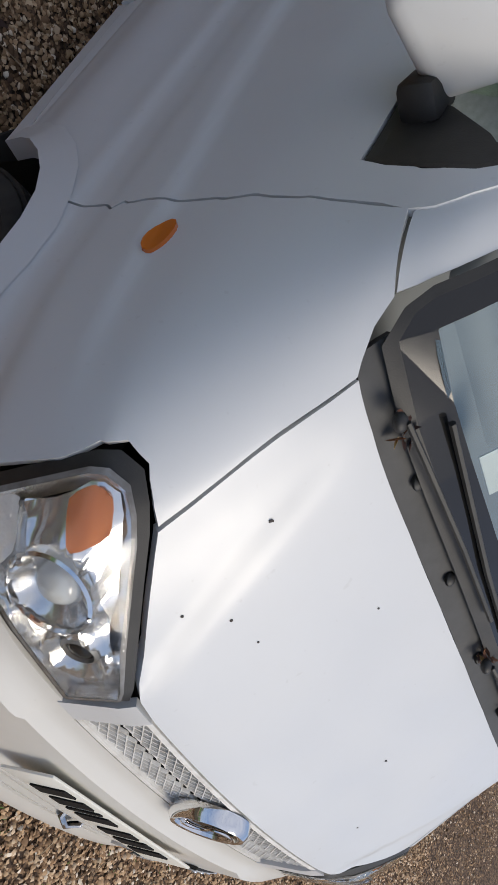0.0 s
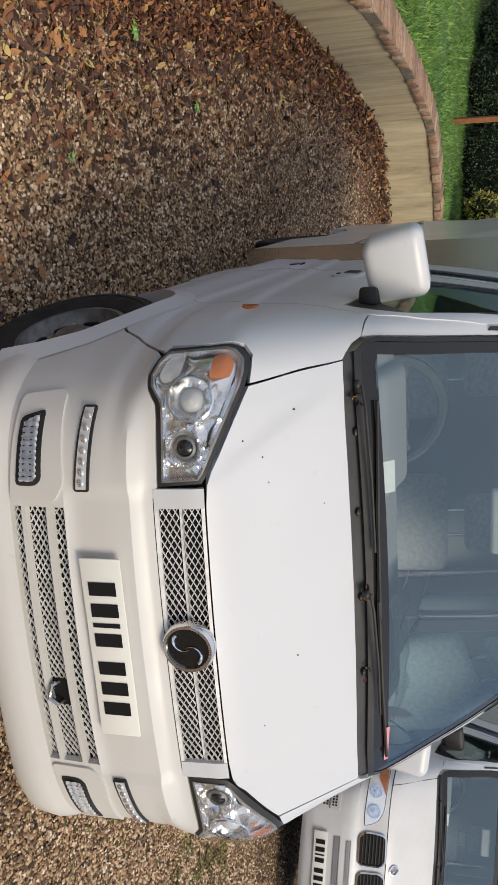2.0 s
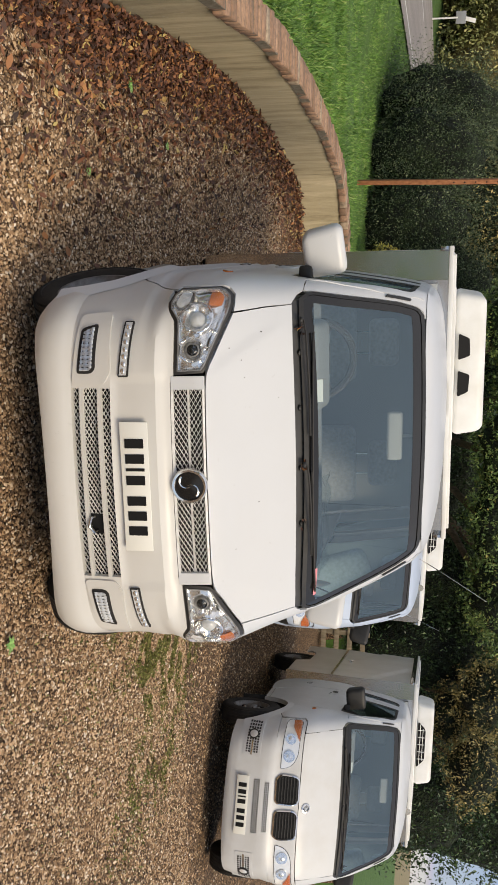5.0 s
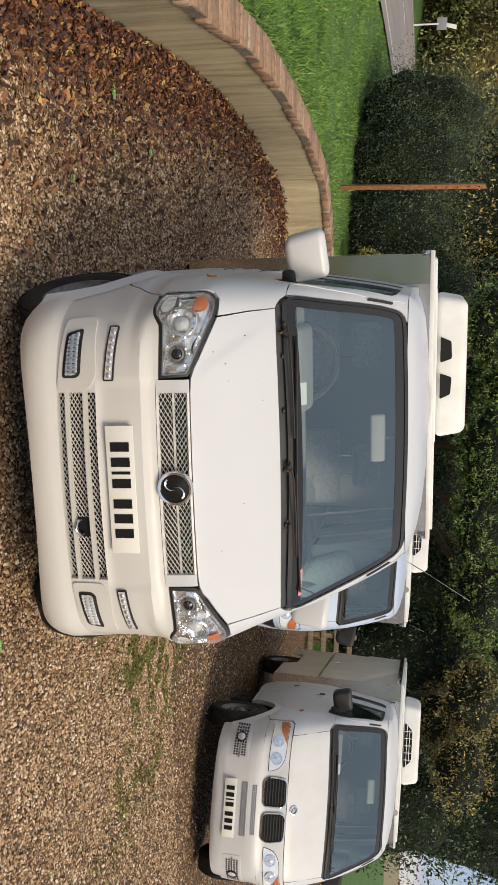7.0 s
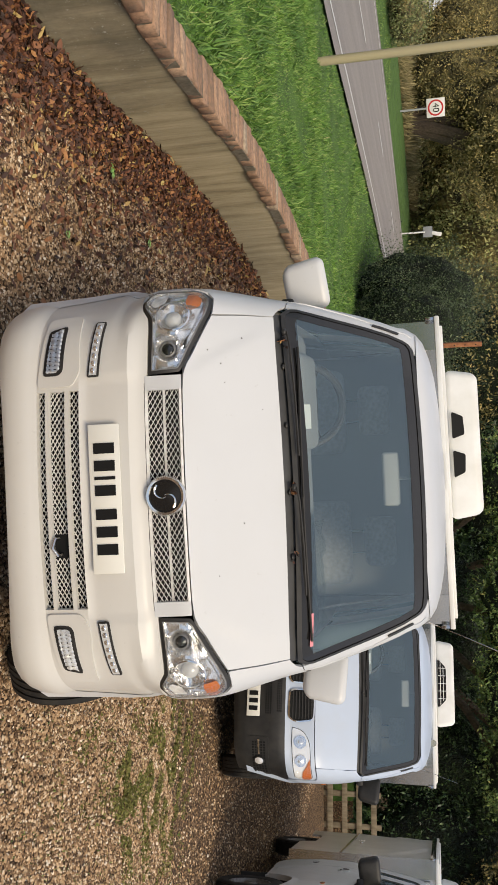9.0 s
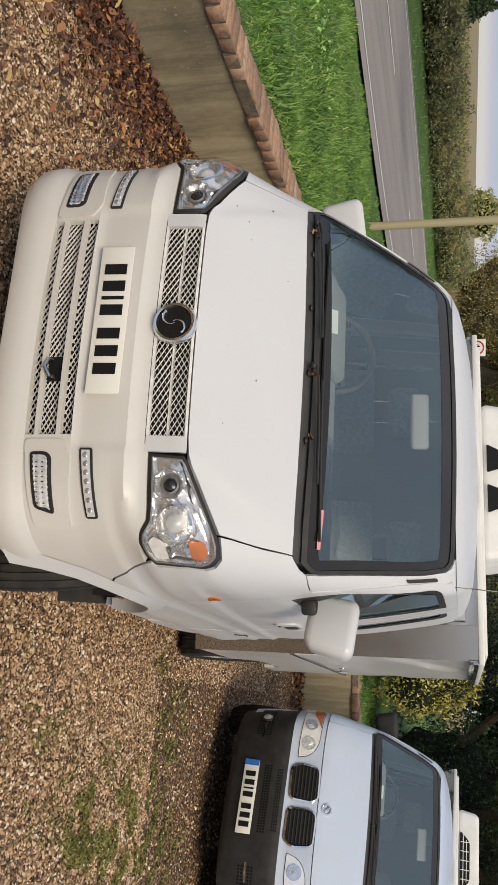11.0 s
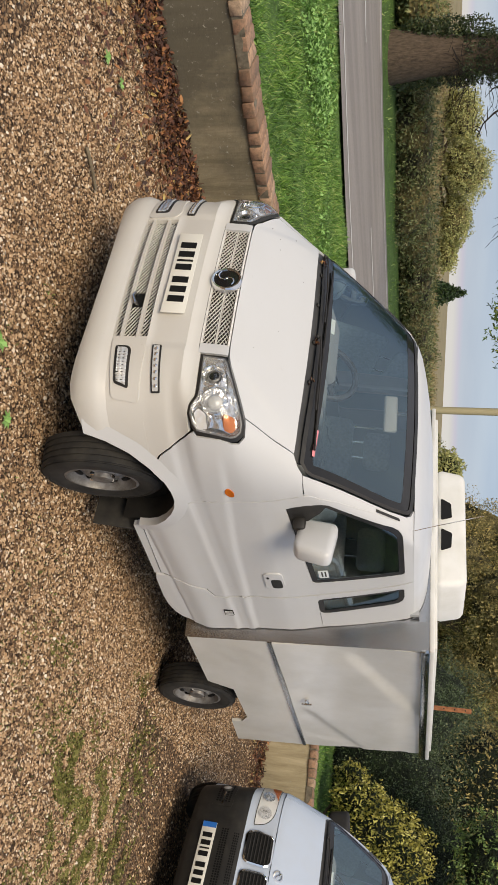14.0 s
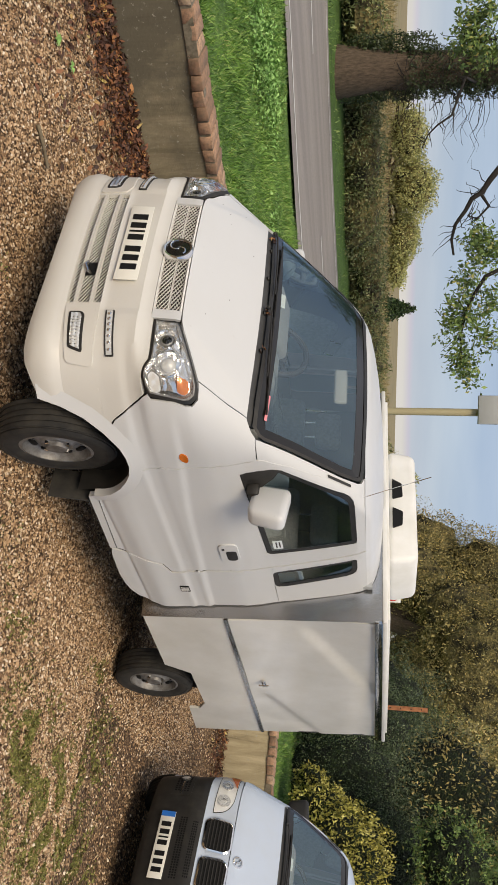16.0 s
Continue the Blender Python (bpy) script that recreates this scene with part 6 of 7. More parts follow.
# fallen leaves, thick along the foot of the wall
LEAF_V = [(-1, 0, 0.12), (-0.35, 0.42, 0.22), (0.45, 0.36, 0.16), (1.05, 0, 0.3), (0.45, -0.36, 0.1), (-0.35, -0.42, 0.2), (0.05, 0, 0.02)]
LEAF_F = [(0, 6, 1), (1, 6, 2), (2, 6, 3), (3, 6, 4), (4, 6, 5), (5, 6, 0)]
x, y, w = on_drive(170000, -2.8, 2.2, -2.5, 8.0, -1.1)
k = rng.random(len(x)) < np.exp(-((-w) / (0.22 + 0.26 * smooth(-0.5, 1.5, y) - 0.20 * smooth(2.0, 5.0, y))) ** 2)
x, y, w = x[k], y[k], w[k]
z = ground_z(x, y) + 0.01 + 0.07 * np.exp(w / 0.16) * rng.random(len(x))
scatter("fallen_leaves", LEAF_V, LEAF_F, np.stack([x, y, z], 1), rng.uniform(0.012, 0.031, len(x)), M["leaf"], "drift of brown and red fallen leaves along the wall", rng, 0.6, (0.6, 1.4), cat_="leaves")
x, y, w = on_drive(60000, -2.8, -0.6, -1.5, 4.0, -0.34)
z = ground_z(x, y) + 0.012 + 0.05 * np.exp(w / 0.16) * rng.random(len(x))
scatter("fallen_leaves", LEAF_V, LEAF_F, np.stack([x, y, z], 1), rng.uniform(0.014, 0.030, len(x)), M["leaf"], "thick dark leaf mould at the wall's foot", rng, 0.7, (0.6, 1.4), cat_="leaves")
x, y, w = on_drive(7000, -2.4, -0.6, -1.0, 7.0, -1.6)
k = rng.random(len(x)) < 0.9 * smooth(-1.6, -0.3, w)
x, y = x[k], y[k]
scatter("fallen_leaves", LEAF_V, LEAF_F, np.stack([x, y, ground_z(x, y) + 0.015], 1), rng.uniform(0.012, 0.030, len(x)), M["leaf"], "scattered dark fallen leaves on gravel", rng, 0.4, (0.6, 1.4), cat_="leaves")
scatter("leaf_scraps", LEAF_V, LEAF_F, SCRAPS, rng.uniform(0.008, 0.018, len(SCRAPS)), M["leaf"], "brown leaf scraps caught round the wiper pivots", rng, 0.7, (0.6, 1.4), cat_="leaves")
# straws and small twigs
STRAW_V = [(-1, -0.03, 0), (1, -0.02, 0.03), (1, 0.02, 0.03), (-1, 0.03, 0), (0, 0, 0.05)]
STRAW_F = [(0, 1, 4), (1, 2, 4), (2, 3, 4), (3, 0, 4)]
x, y, w = on_drive(8000, -2.3, 2.5, -0.6, 6.0, -4.5)
k = rng.random(len(x)) < 0.08 + 0.9 * smooth(-1.3, -0.3, w)
x, y = x[k], y[k]
scatter("straws", STRAW_V, STRAW_F, np.stack([x, y, ground_z(x, y) + 0.016], 1), rng.uniform(0.02, 0.07, len(x)), M["straw"], "dry straws and twigs on the gravel", rng, 0.12, (0.8, 1.2), cat_="straw")
stick = tube(bmesh.new(), [(-0.80, -0.20, 0.022), (-0.77, -0.10, 0.026), (-0.735, 0.02, 0.022)], 0.011, 7, 0.008)
solid("stick", stick, M["wood"], "short pale broken stick on the gravel", "stick")

# moss and low weeds that green the gravel
BLADE_V = [(-0.075, 0, 0), (0.075, 0, 0), (0.06, 0.16, 0.55), (-0.04, 0.18, 0.55), (0.02, 0.55, 1.0)]
BLADE_F = [(0, 1, 2), (0, 2, 3), (3, 2, 4)]
cl = [(1.3, 0.2, 0.5, 300), (1.7, 0.9, 0.6, 450), (2.2, 0.3, 0.5, 250), (1.9, 2.2, 0.55, 900), (2.6, 1.6, 0.7, 1100), (1.4, 1.7, 0.35, 300), (2.0, 3.0, 0.5, 500), (1.05, 0.9, 0.25, 160), (0.5, -0.15, 0.12, 90), (0.05, 0.02, 0.06, 60), (2.9, 2.6, 0.6, 600), (1.2, 3.6, 0.3, 200), (3.3, 1.0, 0.6, 400)]
pts = np.concatenate([np.stack([rng.normal(a, r * 0.5, c), rng.normal(b, r * 0.6, c)], 1) for a, b, r, c in cl])
z = ground_z(pts[:, 0], pts[:, 1])
mc = [(1.7, 1.85, 0.30, 1500), (1.75, 2.35, 0.35, 1800), (1.8, 3.0, 0.4, 1800), (1.35, 3.4, 0.3, 900), (2.15, 2.4, 0.4, 1800), (2.05, 2.8, 0.4, 1600), (1.0, 3.0, 0.25, 500), (2.1, 3.5, 0.4, 1200), (1.97, 1.95, 0.3, 1200), (2.6, 1.7, 0.5, 1400), (1.45, 1.2, 0.3, 500), (2.5, 3.0, 0.4, 1200), (2.9, 2.4, 0.4, 1000)]
mp_ = np.concatenate([np.stack([rng.normal(a, r * 0.45, c), rng.normal(b, r * 0.6, c)], 1) for a, b, r, c in mc])
keep_ = np.array([noise.noise((a * 5.0, b * 5.0, 3.0)) for a, b in mp_]) > 0.02
mp_ = mp_[keep_]
scatter("moss", LEAF_V, LEAF_F, np.c_[mp_, ground_z(mp_[:, 0], mp_[:, 1]) + 0.006], rng.uniform(0.007, 0.018, len(mp_)), M["moss"], "green moss patches over the gravel", rng, 0.5, (0.8, 2.0), cat_="moss")
scatter("moss_weeds", BLADE_V, BLADE_F, np.c_[pts, z], rng.uniform(0.010, 0.026, len(pts)), M["grass"], "patchy moss and grass in the gravel", rng, 0.5, (0.5, 1.0), cat_="weeds")


def weed(x, y, r, n):
    bm = bmesh.new()
    z = float(ground_z(np.array([x]), np.array([y]))[0])
    for i in range(n):
        a, l = i * 2.4, r * (0.6 + 0.4 * random.random())
        d, s = Vector((math.cos(a), math.sin(a), 0)), Vector((-math.sin(a), math.cos(a), 0))
        o = Vector((x, y, z + 0.01))
        q = [o, o + d * l * 0.5 + s * l * 0.22 + Vector((0, 0, l * 0.45)), o + d * l + Vector((0, 0, l * 0.35)), o + d * l * 0.5 - s * l * 0.22 + Vector((0, 0, l * 0.45))]
        bm.faces.new([bm.verts.new(c) for c in q])
    return solid("weed", bm, M["nettle"], "small green weed growing in the gravel", "weed", group="weeds in the gravel")


for x, y, r, k in ((-1.80, 1.65, 0.05, 14), (-1.37, -0.36, 0.06, 10), (-1.46, -0.15, 0.045, 9), (0.78, 0.05, 0.05, 9), (-1.55, 2.3, 0.04, 8), (-1.3, 1.1, 0.035, 8), (0.55, -0.2, 0.06, 8)):
    weed(x, y, r, k)

# ---- trees, hedges and bushes ----
LF_V = [(-1, 0, 0), (0, 0.45, 0.12), (1, 0, -0.1), (0, -0.45, 0.12)]
LF_F = [(0, 1, 2), (0, 2, 3)]


def cloud(clumps, n, r, shell=0.55, jag=0.35):
    """Points in the outer part of a set of uneven ellipsoids (x, y, z, rx, ry, rz)."""
    c = np.array(clumps, float)
    vol = (c[:, 3] * c[:, 4] + c[:, 4] * c[:, 5] + c[:, 3] * c[:, 5])
    which = r.choice(len(c), n, p=vol / vol.sum())
    d = r.normal(size=(n, 3))
    d /= np.linalg.norm(d, axis=1)[:, None]
    f = 2.3
    lump = np.array([noise.noise((v[0] * f + w * 3.1, v[1] * f, v[2] * f)) + 0.5 * noise.noise((v[0] * 5.5 + w, v[1] * 5.5, v[2] * 5.5)) for v, w in zip(d, which)])
    rad = (1 - shell * r.random(n) ** 1.7) * (1 + jag * lump)
    return c[which, :3] + d * rad[:, None] * c[which, 3:]


def leaves(name, clumps, n, size, mat, parent, label="", seed=0, shell=0.55, jag=0.35, tilt=0.9, zmin=None, sprays=0):
    r = np.random.default_rng(seed)
    p = cloud(clumps, n if not sprays else n // sprays, r, shell, jag)
    if sprays:
        # leaves set along short twigs
        d = r.normal(size=p.shape) * np.array([1, 1, 0.6])
        d /= np.linalg.norm(d, axis=1)[:, None]
        t = np.linspace(0, 1, sprays)
        p = (p[:, None] + d[:, None] * (t[None, :, None] * size * 6) + r.normal(0, size * 0.7, (len(p), sprays, 3))).reshape(-1, 3)
    if zmin is not None:
        p = p[p[:, 2] > zmin]
    return scatter(name, LF_V, LF_F, p, r.uniform(size * 0.6, size * 1.3, len(p)), M[mat], label, r, tilt, (0.8, 1.4), parent=parent)


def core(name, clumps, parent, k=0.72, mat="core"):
    """Solid lumps that fill a crown; their colour holds the shade between leaves."""
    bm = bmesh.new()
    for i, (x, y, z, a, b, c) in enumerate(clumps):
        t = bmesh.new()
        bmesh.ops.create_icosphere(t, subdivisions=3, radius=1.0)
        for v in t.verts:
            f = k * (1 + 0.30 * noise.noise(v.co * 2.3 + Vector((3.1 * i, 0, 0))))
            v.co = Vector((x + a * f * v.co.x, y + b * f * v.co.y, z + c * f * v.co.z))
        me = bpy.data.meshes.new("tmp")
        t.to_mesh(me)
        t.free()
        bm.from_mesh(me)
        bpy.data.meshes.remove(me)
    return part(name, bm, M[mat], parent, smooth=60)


def limb(bm, a, b, r0, r1, bend=0.15, n=7):
    a, b = Vector(a), Vector(b)
    pts = [a.lerp(b, i / (n - 1)) + bend * (b - a).length * 0.3 * noise.noise_vector(a * 3 + Vector((i * 0.5, 0, 0))) * (1 if 0 < i < n - 1 else 0) for i in range(n)]
    return tube(bm, pts, r0, 8, r1)


def shrub(name, label, category, clumps, n, size, mat, seed, base, trunk=0.06, inner="core", **kw):
    t = thing(name, label, category)
    bm = bmesh.new()
    for i, c in enumerate(clumps[:8]):
        limb(bm, base, (c[0], c[1], c[2]), trunk, trunk * 0.35)
    part("trunk", bm, M["bark"], t)
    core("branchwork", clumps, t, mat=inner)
    leaves("crown", clumps, n, size, mat, t, seed=seed, **kw)
    return t


Z0 = 0.25
# dark laurel hedge and trees behind the parked vans
rr = random.Random(4)
row1 = [(x, 12.9 + 0.5 * math.sin(x * 1.7) - 0.05 * x, 1.4 + rr.uniform(-0.2, 0.3), 1.25, 0.9, 1.7 + rr.uniform(-0.2, 0.3)) for x in np.arange(2.2, 10.5, 1.1).tolist()]
shrub("laurel_hedge", "dense dark green laurel hedge behind the vans", "hedge", row1, 95000, 0.035, "laurel", 11, (6, 13, -0.2), jag=0.55, sprays=4)
row2 = [(x, 16.5 + rr.uniform(-0.8, 0.8), 4.2 + rr.uniform(-0.8, 0.8), 2.2, 1.8, 3.4) for x in np.arange(1.0, 14, 2.0).tolist()]
shrub("tree", "tall dark leafy trees in deep shade", "tree", row2, 72000, 0.058, "laurel", 12, (7, 16, 0), 0.2, jag=0.6, sprays=5)
# ash with long hanging sprays
ashc = [(0.3, 11.5, 2.95, 0.8, 0.6, 0.65), (2.3, 11.0, 2.95, 1.0, 0.6, 0.62), (3.5, 10.8, 2.85, 0.9, 0.6, 0.55), (4.7, 10.5, 2.95, 0.8, 0.6, 0.62), (1.3, 11.8, 3.6, 1.2, 0.8, 1.0), (5.4, 11.6, 3.6, 1.2, 0.8, 1.0)]
shrub("ash_tree", "ash tree with drooping green leaf sprays", "tree", ashc, 64000, 0.026, "ash", 13, (2.5, 13.5, 0.2), 0.12, sprays=9, shell=0.8)
hz = [(6.9, 11.0, 2.9, 0.8, 0.6, 0.6), (8.0, 10.5, 2.75, 0.8, 0.6, 0.55), (7.4, 11.2, 2.3, 0.6, 0.5, 0.4)]
shrub("hazel", "hazel boughs turning brown and yellow", "tree", hz, 15000, 0.025, "brownleaf", 33, (7.5, 12.6, -0.1), 0.05, sprays=6, shell=0.8)
# shrubs behind the grass
b1 = [(-1.3, 13.4, 1.1, 1.2, 0.9, 1.3), (-2.6, 14.2, 1.2, 1.2, 1.0, 1.5), (-3.6, 15.6, 1.4, 1.2, 1.2, 1.7), (-0.2, 13.4, 1.3, 1.1, 0.9, 1.7)]
shrub("shrub", "dense evergreen shrub at the edge of the grass", "shrub", b1, 95000, 0.021, "evergreen", 14, (-2, 14.5, 0.2), jag=0.45)
b2 = [(-3.7, 18.0, 1.5, 1.2, 1.4, 1.6), (-3.8, 21.0, 1.4, 1.1, 1.6, 1.5), (-2.9, 18.5, 2.6, 1.4, 1.6, 2.2)]
shrub("shrub", "dark bush beside the road with grey twigs", "shrub", b2, 40000, 0.028, "evergreen", 15, (-3.5, 19, 0.2))
b3 = [(-2.2, 17.5, 3.0, 1.8, 1.5, 2.4), (-0.3, 18, 3.6, 2.0, 1.6, 3.0), (1.8, 18.5, 4.2, 2.0, 1.6, 3.4)]
shrub("tree", "shaded hazel and ash trees behind the shrubs", "tree", b3, 52000, 0.045, "brownleaf", 16, (-0.5, 18, 0.2), 0.15)
# yellow-green variegated bush
yb = [(0.20, 11.2, 1.25, 0.62, 0.6, 0.72), (0.50, 11.1, 1.55, 0.45, 0.5, 0.5), (-0.20, 11.2, 0.95, 0.45, 0.45, 0.5), (0.70, 11.0, 1.10, 0.4, 0.45, 0.6), (-0.75, 11.6, 0.72, 0.25, 0.25, 0.3)]
shrub("yellow_bush", "yellow-green variegated evergreen bush", "bush", yb, 15000, 0.03, "yellowleaf", 17, (0.25, 11.2, 0.2), 0.03)
# tall trees with brown-green autumn leaves
tt = [(-13.6, 45.9, 5.1, 4.5, 3.6, 4.8), (-10.4, 44.5, 6.2, 4.2, 3.5, 5.9), (-17.4, 47.3, 4.6, 3.6, 3.4, 3.6), (-7.3, 43.1, 5.9, 3.6, 3.4, 4.2), (-12.2, 45.9, 10.5, 4.8, 3.6, 4.2), (-5.1, 41.7, 4.6, 3.1, 2.8, 3.2)]
shrub("tree", "tall broad tree in dull autumn green", "tree", tt, 95000, 0.075, "brownleaf", 18, (-11.5, 45.9, 0.4), 0.4, inner="core_twig_shade")
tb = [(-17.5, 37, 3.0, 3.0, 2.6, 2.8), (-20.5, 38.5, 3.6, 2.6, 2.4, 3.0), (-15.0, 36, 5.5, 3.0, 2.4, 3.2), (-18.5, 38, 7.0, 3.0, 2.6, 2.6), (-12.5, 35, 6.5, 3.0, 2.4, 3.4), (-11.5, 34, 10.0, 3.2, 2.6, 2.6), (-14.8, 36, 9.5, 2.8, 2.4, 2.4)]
shrub("tree", "tall old tree in brownish autumn green", "tree", tb, 105000, 0.062, "brownleaf", 28, (-15.5, 36.5, 0.4), 0.35, inner="core_twig_shade")
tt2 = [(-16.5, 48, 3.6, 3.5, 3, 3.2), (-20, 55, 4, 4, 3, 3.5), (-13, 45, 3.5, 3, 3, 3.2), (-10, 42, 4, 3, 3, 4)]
shrub("tree", "yellowing trees where the road bends away", "tree", tt2, 34000, 0.10, "willow", 19, (-15, 48, 0.6), 0.35, inner="core_twig_shade")
# hedge beyond the road
hd = []
for y in np.arange(-2, 24, 1.5).tolist():
    ex = float(np.interp(y, NEAR_EDGE[:, 1], NEAR_EDGE[:, 0])) - ROAD_W - 2.5
    hd.append((ex + rr.uniform(-0.3, 0.3), y + 1.2, 0.95 + rr.uniform(-0.1, 0.15), 0.9, 1.3, 0.72 + rr.uniform(-0.15, 0.25)))
shrub("field_hedge", "low scrubby hedge along the far verge", "hedge", hd, 80000, 0.042, "hedge", 20, (-16, 8, 0.6), 0.05, inner="core_twig_shade")
# tall dry grass of the field behind the hedge
r = np.random.default_rng(21)
y = r.uniform(-6, 70, 46000)
d = ROAD_W + 4.5 + 40 * r.random(46000) ** 2.0
x = np.interp(y, NEAR_EDGE[:, 1], NEAR_EDGE[:, 0]) - d
sc = r.uniform(0.3, 0.6, len(x))
scatter("dry_grass", [(-0.035, 0, 0), (0.035, 0, 0), (0.03, 0.06, 0.7), (-0.03, 0.05, 0.8), (0.02, 0.16, 1.15)], [(0, 1, 2), (0, 2, 3), (3, 2, 4)], np.stack([x, y, ground_z(x, y)], 1), sc, M["straw_field"], "tall dry straw-coloured grass in the field", r, 0.4, (0.7, 1.2), cat_="grass")
# bushes and a small fir far off in the field
fb = [(-45.5, 33, 2.9, 2.3, 2.0, 1.7), (-47, 30, 2.5, 2.0, 2.0, 1.3), (-44, 36, 2.4, 2.0, 1.8, 1.2), (-48.5, 27, 2.0, 1.8, 1.6, 0.9), (-43, 38, 2.0, 1.6, 1.4, 0.8)]
shrub("willow_bush", "grey-green willow bushes in the field", "bush", fb, 34000, 0.085, "willow", 22, (-45.5, 32.5, 1.2), 0.12, inner="core_twig_shade")
for k, c in enumerate([(-34, 52, 2.6, 1.8, 1.6, 1.3), (-30, 58, 2.5, 1.5, 1.4, 1.1)]):
    shrub("willow_bush", "small round bush in the field", "bush", [c], 2500, 0.16, "willow", 23 + k, (c[0], c[1], 1.0), 0.1)
fir = thing("fir_tree", "small dark fir tree standing alone in the field", "tree")
fx0, fy0 = -42.0, 41.0
fz = float(ground_z(np.array([fx0]), np.array([fy0]))[0])
part("trunk", tube(bmesh.new(), [(fx0, fy0, fz), (fx0, fy0, fz + 2.4)], 0.1, 8, 0.02), M["bark"], fir)
tier = [(fx0, fy0, fz + 0.4 + 0.36 * k, 1.0 - 0.15 * k, 1.0 - 0.15 * k, 0.32) for k in range(6)]
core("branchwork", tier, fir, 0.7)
leaves("crown", tier, 5000, 0.09, "laurel", fir, seed=24)

# the ivy-clad tree beyond the road
def ivy_tree():
    t = thing("ivy_tree", "old roadside tree with an ivy-clad trunk", "tree")
    bx, by, bz = -14.2, 7.1, 0.55
    bm = bmesh.new()
    tube(bm, [(bx, by, bz - 0.2), (bx - 0.02, by + 0.02, bz + 1.0), (bx - 0.05, by + 0.1, bz + 2.4), (bx, by + 0.1, bz + 4.2), (bx + 0.1, by, bz + 6.5)], 0.42, 20, 0.30)
    for v in bm.verts:
        lump = noise.noise(Vector((v.co.x * 2.6, v.co.y * 2.6, v.co.z * 0.7)))
        flare = 1 + 0.35 * max(0.0, bz + 0.9 - v.co.z)
        v.co.x = bx + (v.co.x - bx) * (flare + 0.22 * lump)
        v.co.y = by + (v.co.y - by) * (flare + 0.22 * lump)
    part("trunk", bm, M["bark"], t)
    # twisted dark boughs that hang into view, with twigs and leaf sprays
    boughs = [([(bx, by, bz + 4.4), (-12.3, 6.9, 4.6), (-10.6, 6.95, 3.8), (-10.39, 7.17, 3.56), (-10.25, 7.34, 3.42), (-10.2, 7.44, 3.25), (-10.05, 7.59, 3.14), (-9.92, 7.8, 2.97), (-9.74, 8.01, 2.91), (-9.56, 8.23, 2.96)], 0.075, 0.022),
              ([(-10.25, 7.36, 3.40), (-10.11, 7.55, 3.56), (-9.97, 7.72, 3.36), (-10.01, 7.67, 3.18)], 0.035, 0.012),
              ([(bx, by, bz + 4.9), (-11.6, 7.6, 5.0), (-9.43, 8.38, 3.95), (-9.3, 8.53, 3.56), (-9.08, 8.76, 3.37), (-8.79, 9.06, 3.2), (-8.49, 9.36, 3.14), (-8.1, 9.73, 3.19)], 0.06, 0.012),
              ([(bx, by, bz + 4.0), (-12.6, 5.9, 4.3), (-11.63, 5.18, 3.64), (-11.63, 5.19, 3.24), (-11.67, 5.11, 2.87)], 0.05, 0.012),
              ([(bx + 0.3, by + 0.2, bz + 2.9), (-12.2, 6.2, 3.1), (-11.02, 6.24, 2.82), (-10.94, 6.37, 2.58), (-10.85, 6.51, 2.41), (-10.73, 6.69, 2.32)], 0.03, 0.008)]
    sprays = [(-11.8, 4.84, 3.31), (-11.73, 4.99, 3.08), (-11.58, 5.27, 3.25), (-11.52, 5.39, 3.46), (-11.63, 5.17, 2.95), (-9.54, 8.25, 3.39), (-9.23, 8.6, 3.2), (-8.9, 8.95, 3.03), (-8.6, 9.25, 3.0), (-8.79, 9.06, 3.3), (-8.22, 9.62, 3.15), (-8.06, 9.77, 3.29), (-8.49, 9.36, 3.63), (-9.01, 8.84, 3.7), (-9.74, 8.02, 3.43), (-9.57, 8.22, 3.7)]
    for pts_, r0, r1 in boughs:
        bm = tube(bmesh.new(), pts_, r0, 8, r1)
        for k in range(16):
            j = rr.randrange(2, len(pts_))
            a = Vector(pts_[j - 1]).lerp(Vector(pts_[j]), rr.random())
            limb(bm, a, a + Vector((rr.uniform(-0.3, 0.4), rr.uniform(-0.35, 0.4), rr.uniform(-0.4, 0.15))), 0.010, 0.003, 0.9, 5)
        part("bough", bm, M["bark_dark"], t, smooth=60)
    for k in range(70):
        a = Vector((bx + rr.uniform(0.2, 0.5), by + rr.uniform(-0.5, 0.6), bz + rr.uniform(1.2, 3.4)))
        part("dead_twig", limb(bmesh.new(), a, a + Vector((rr.uniform(0.1, 0.9), rr.choice((-1, 1, 1)) * rr.uniform(0.3, 1.0), rr.uniform(-0.45, 0.2))), 0.008, 0.002, 1.1, 6), M["bark_dark"], t)
    ivy = [(bx, by + 0.02 * k, bz + 0.42 * k, 0.50 + 0.06 * (k % 3 == 1), 0.50 + 0.07 * (k % 2), 0.40) for k in range(4, 15)] + [(bx - 0.22, by - 0.38, bz + 0.5 + 0.4 * k, 0.30, 0.30, 0.36) for k in range(4)] + [(bx + 0.1, by + 0.42, bz + 0.3 + 0.4 * k, 0.28, 0.22, 0.36) for k in range(4)]
    leaves("ivy", ivy, 34000, 0.034, "hedge_dark", t, "dark ivy round the trunk", seed=30, shell=0.35)
    leaves("crown", [(*e, 0.30, 0.30, 0.24) for e in sprays], 5200, 0.05, "ash", t, seed=31, shell=0.9, sprays=5)
    big = [(bx + rr.uniform(-3, 4), by + rr.uniform(-4, 6), bz + rr.uniform(6.0, 8.5), 1.6, 1.6, 1.1) for k in range(14)]
    leaves("upper_crown", big, 14000, 0.10, "ash", t, seed=32, shell=0.9)
    return t


ivy_tree()

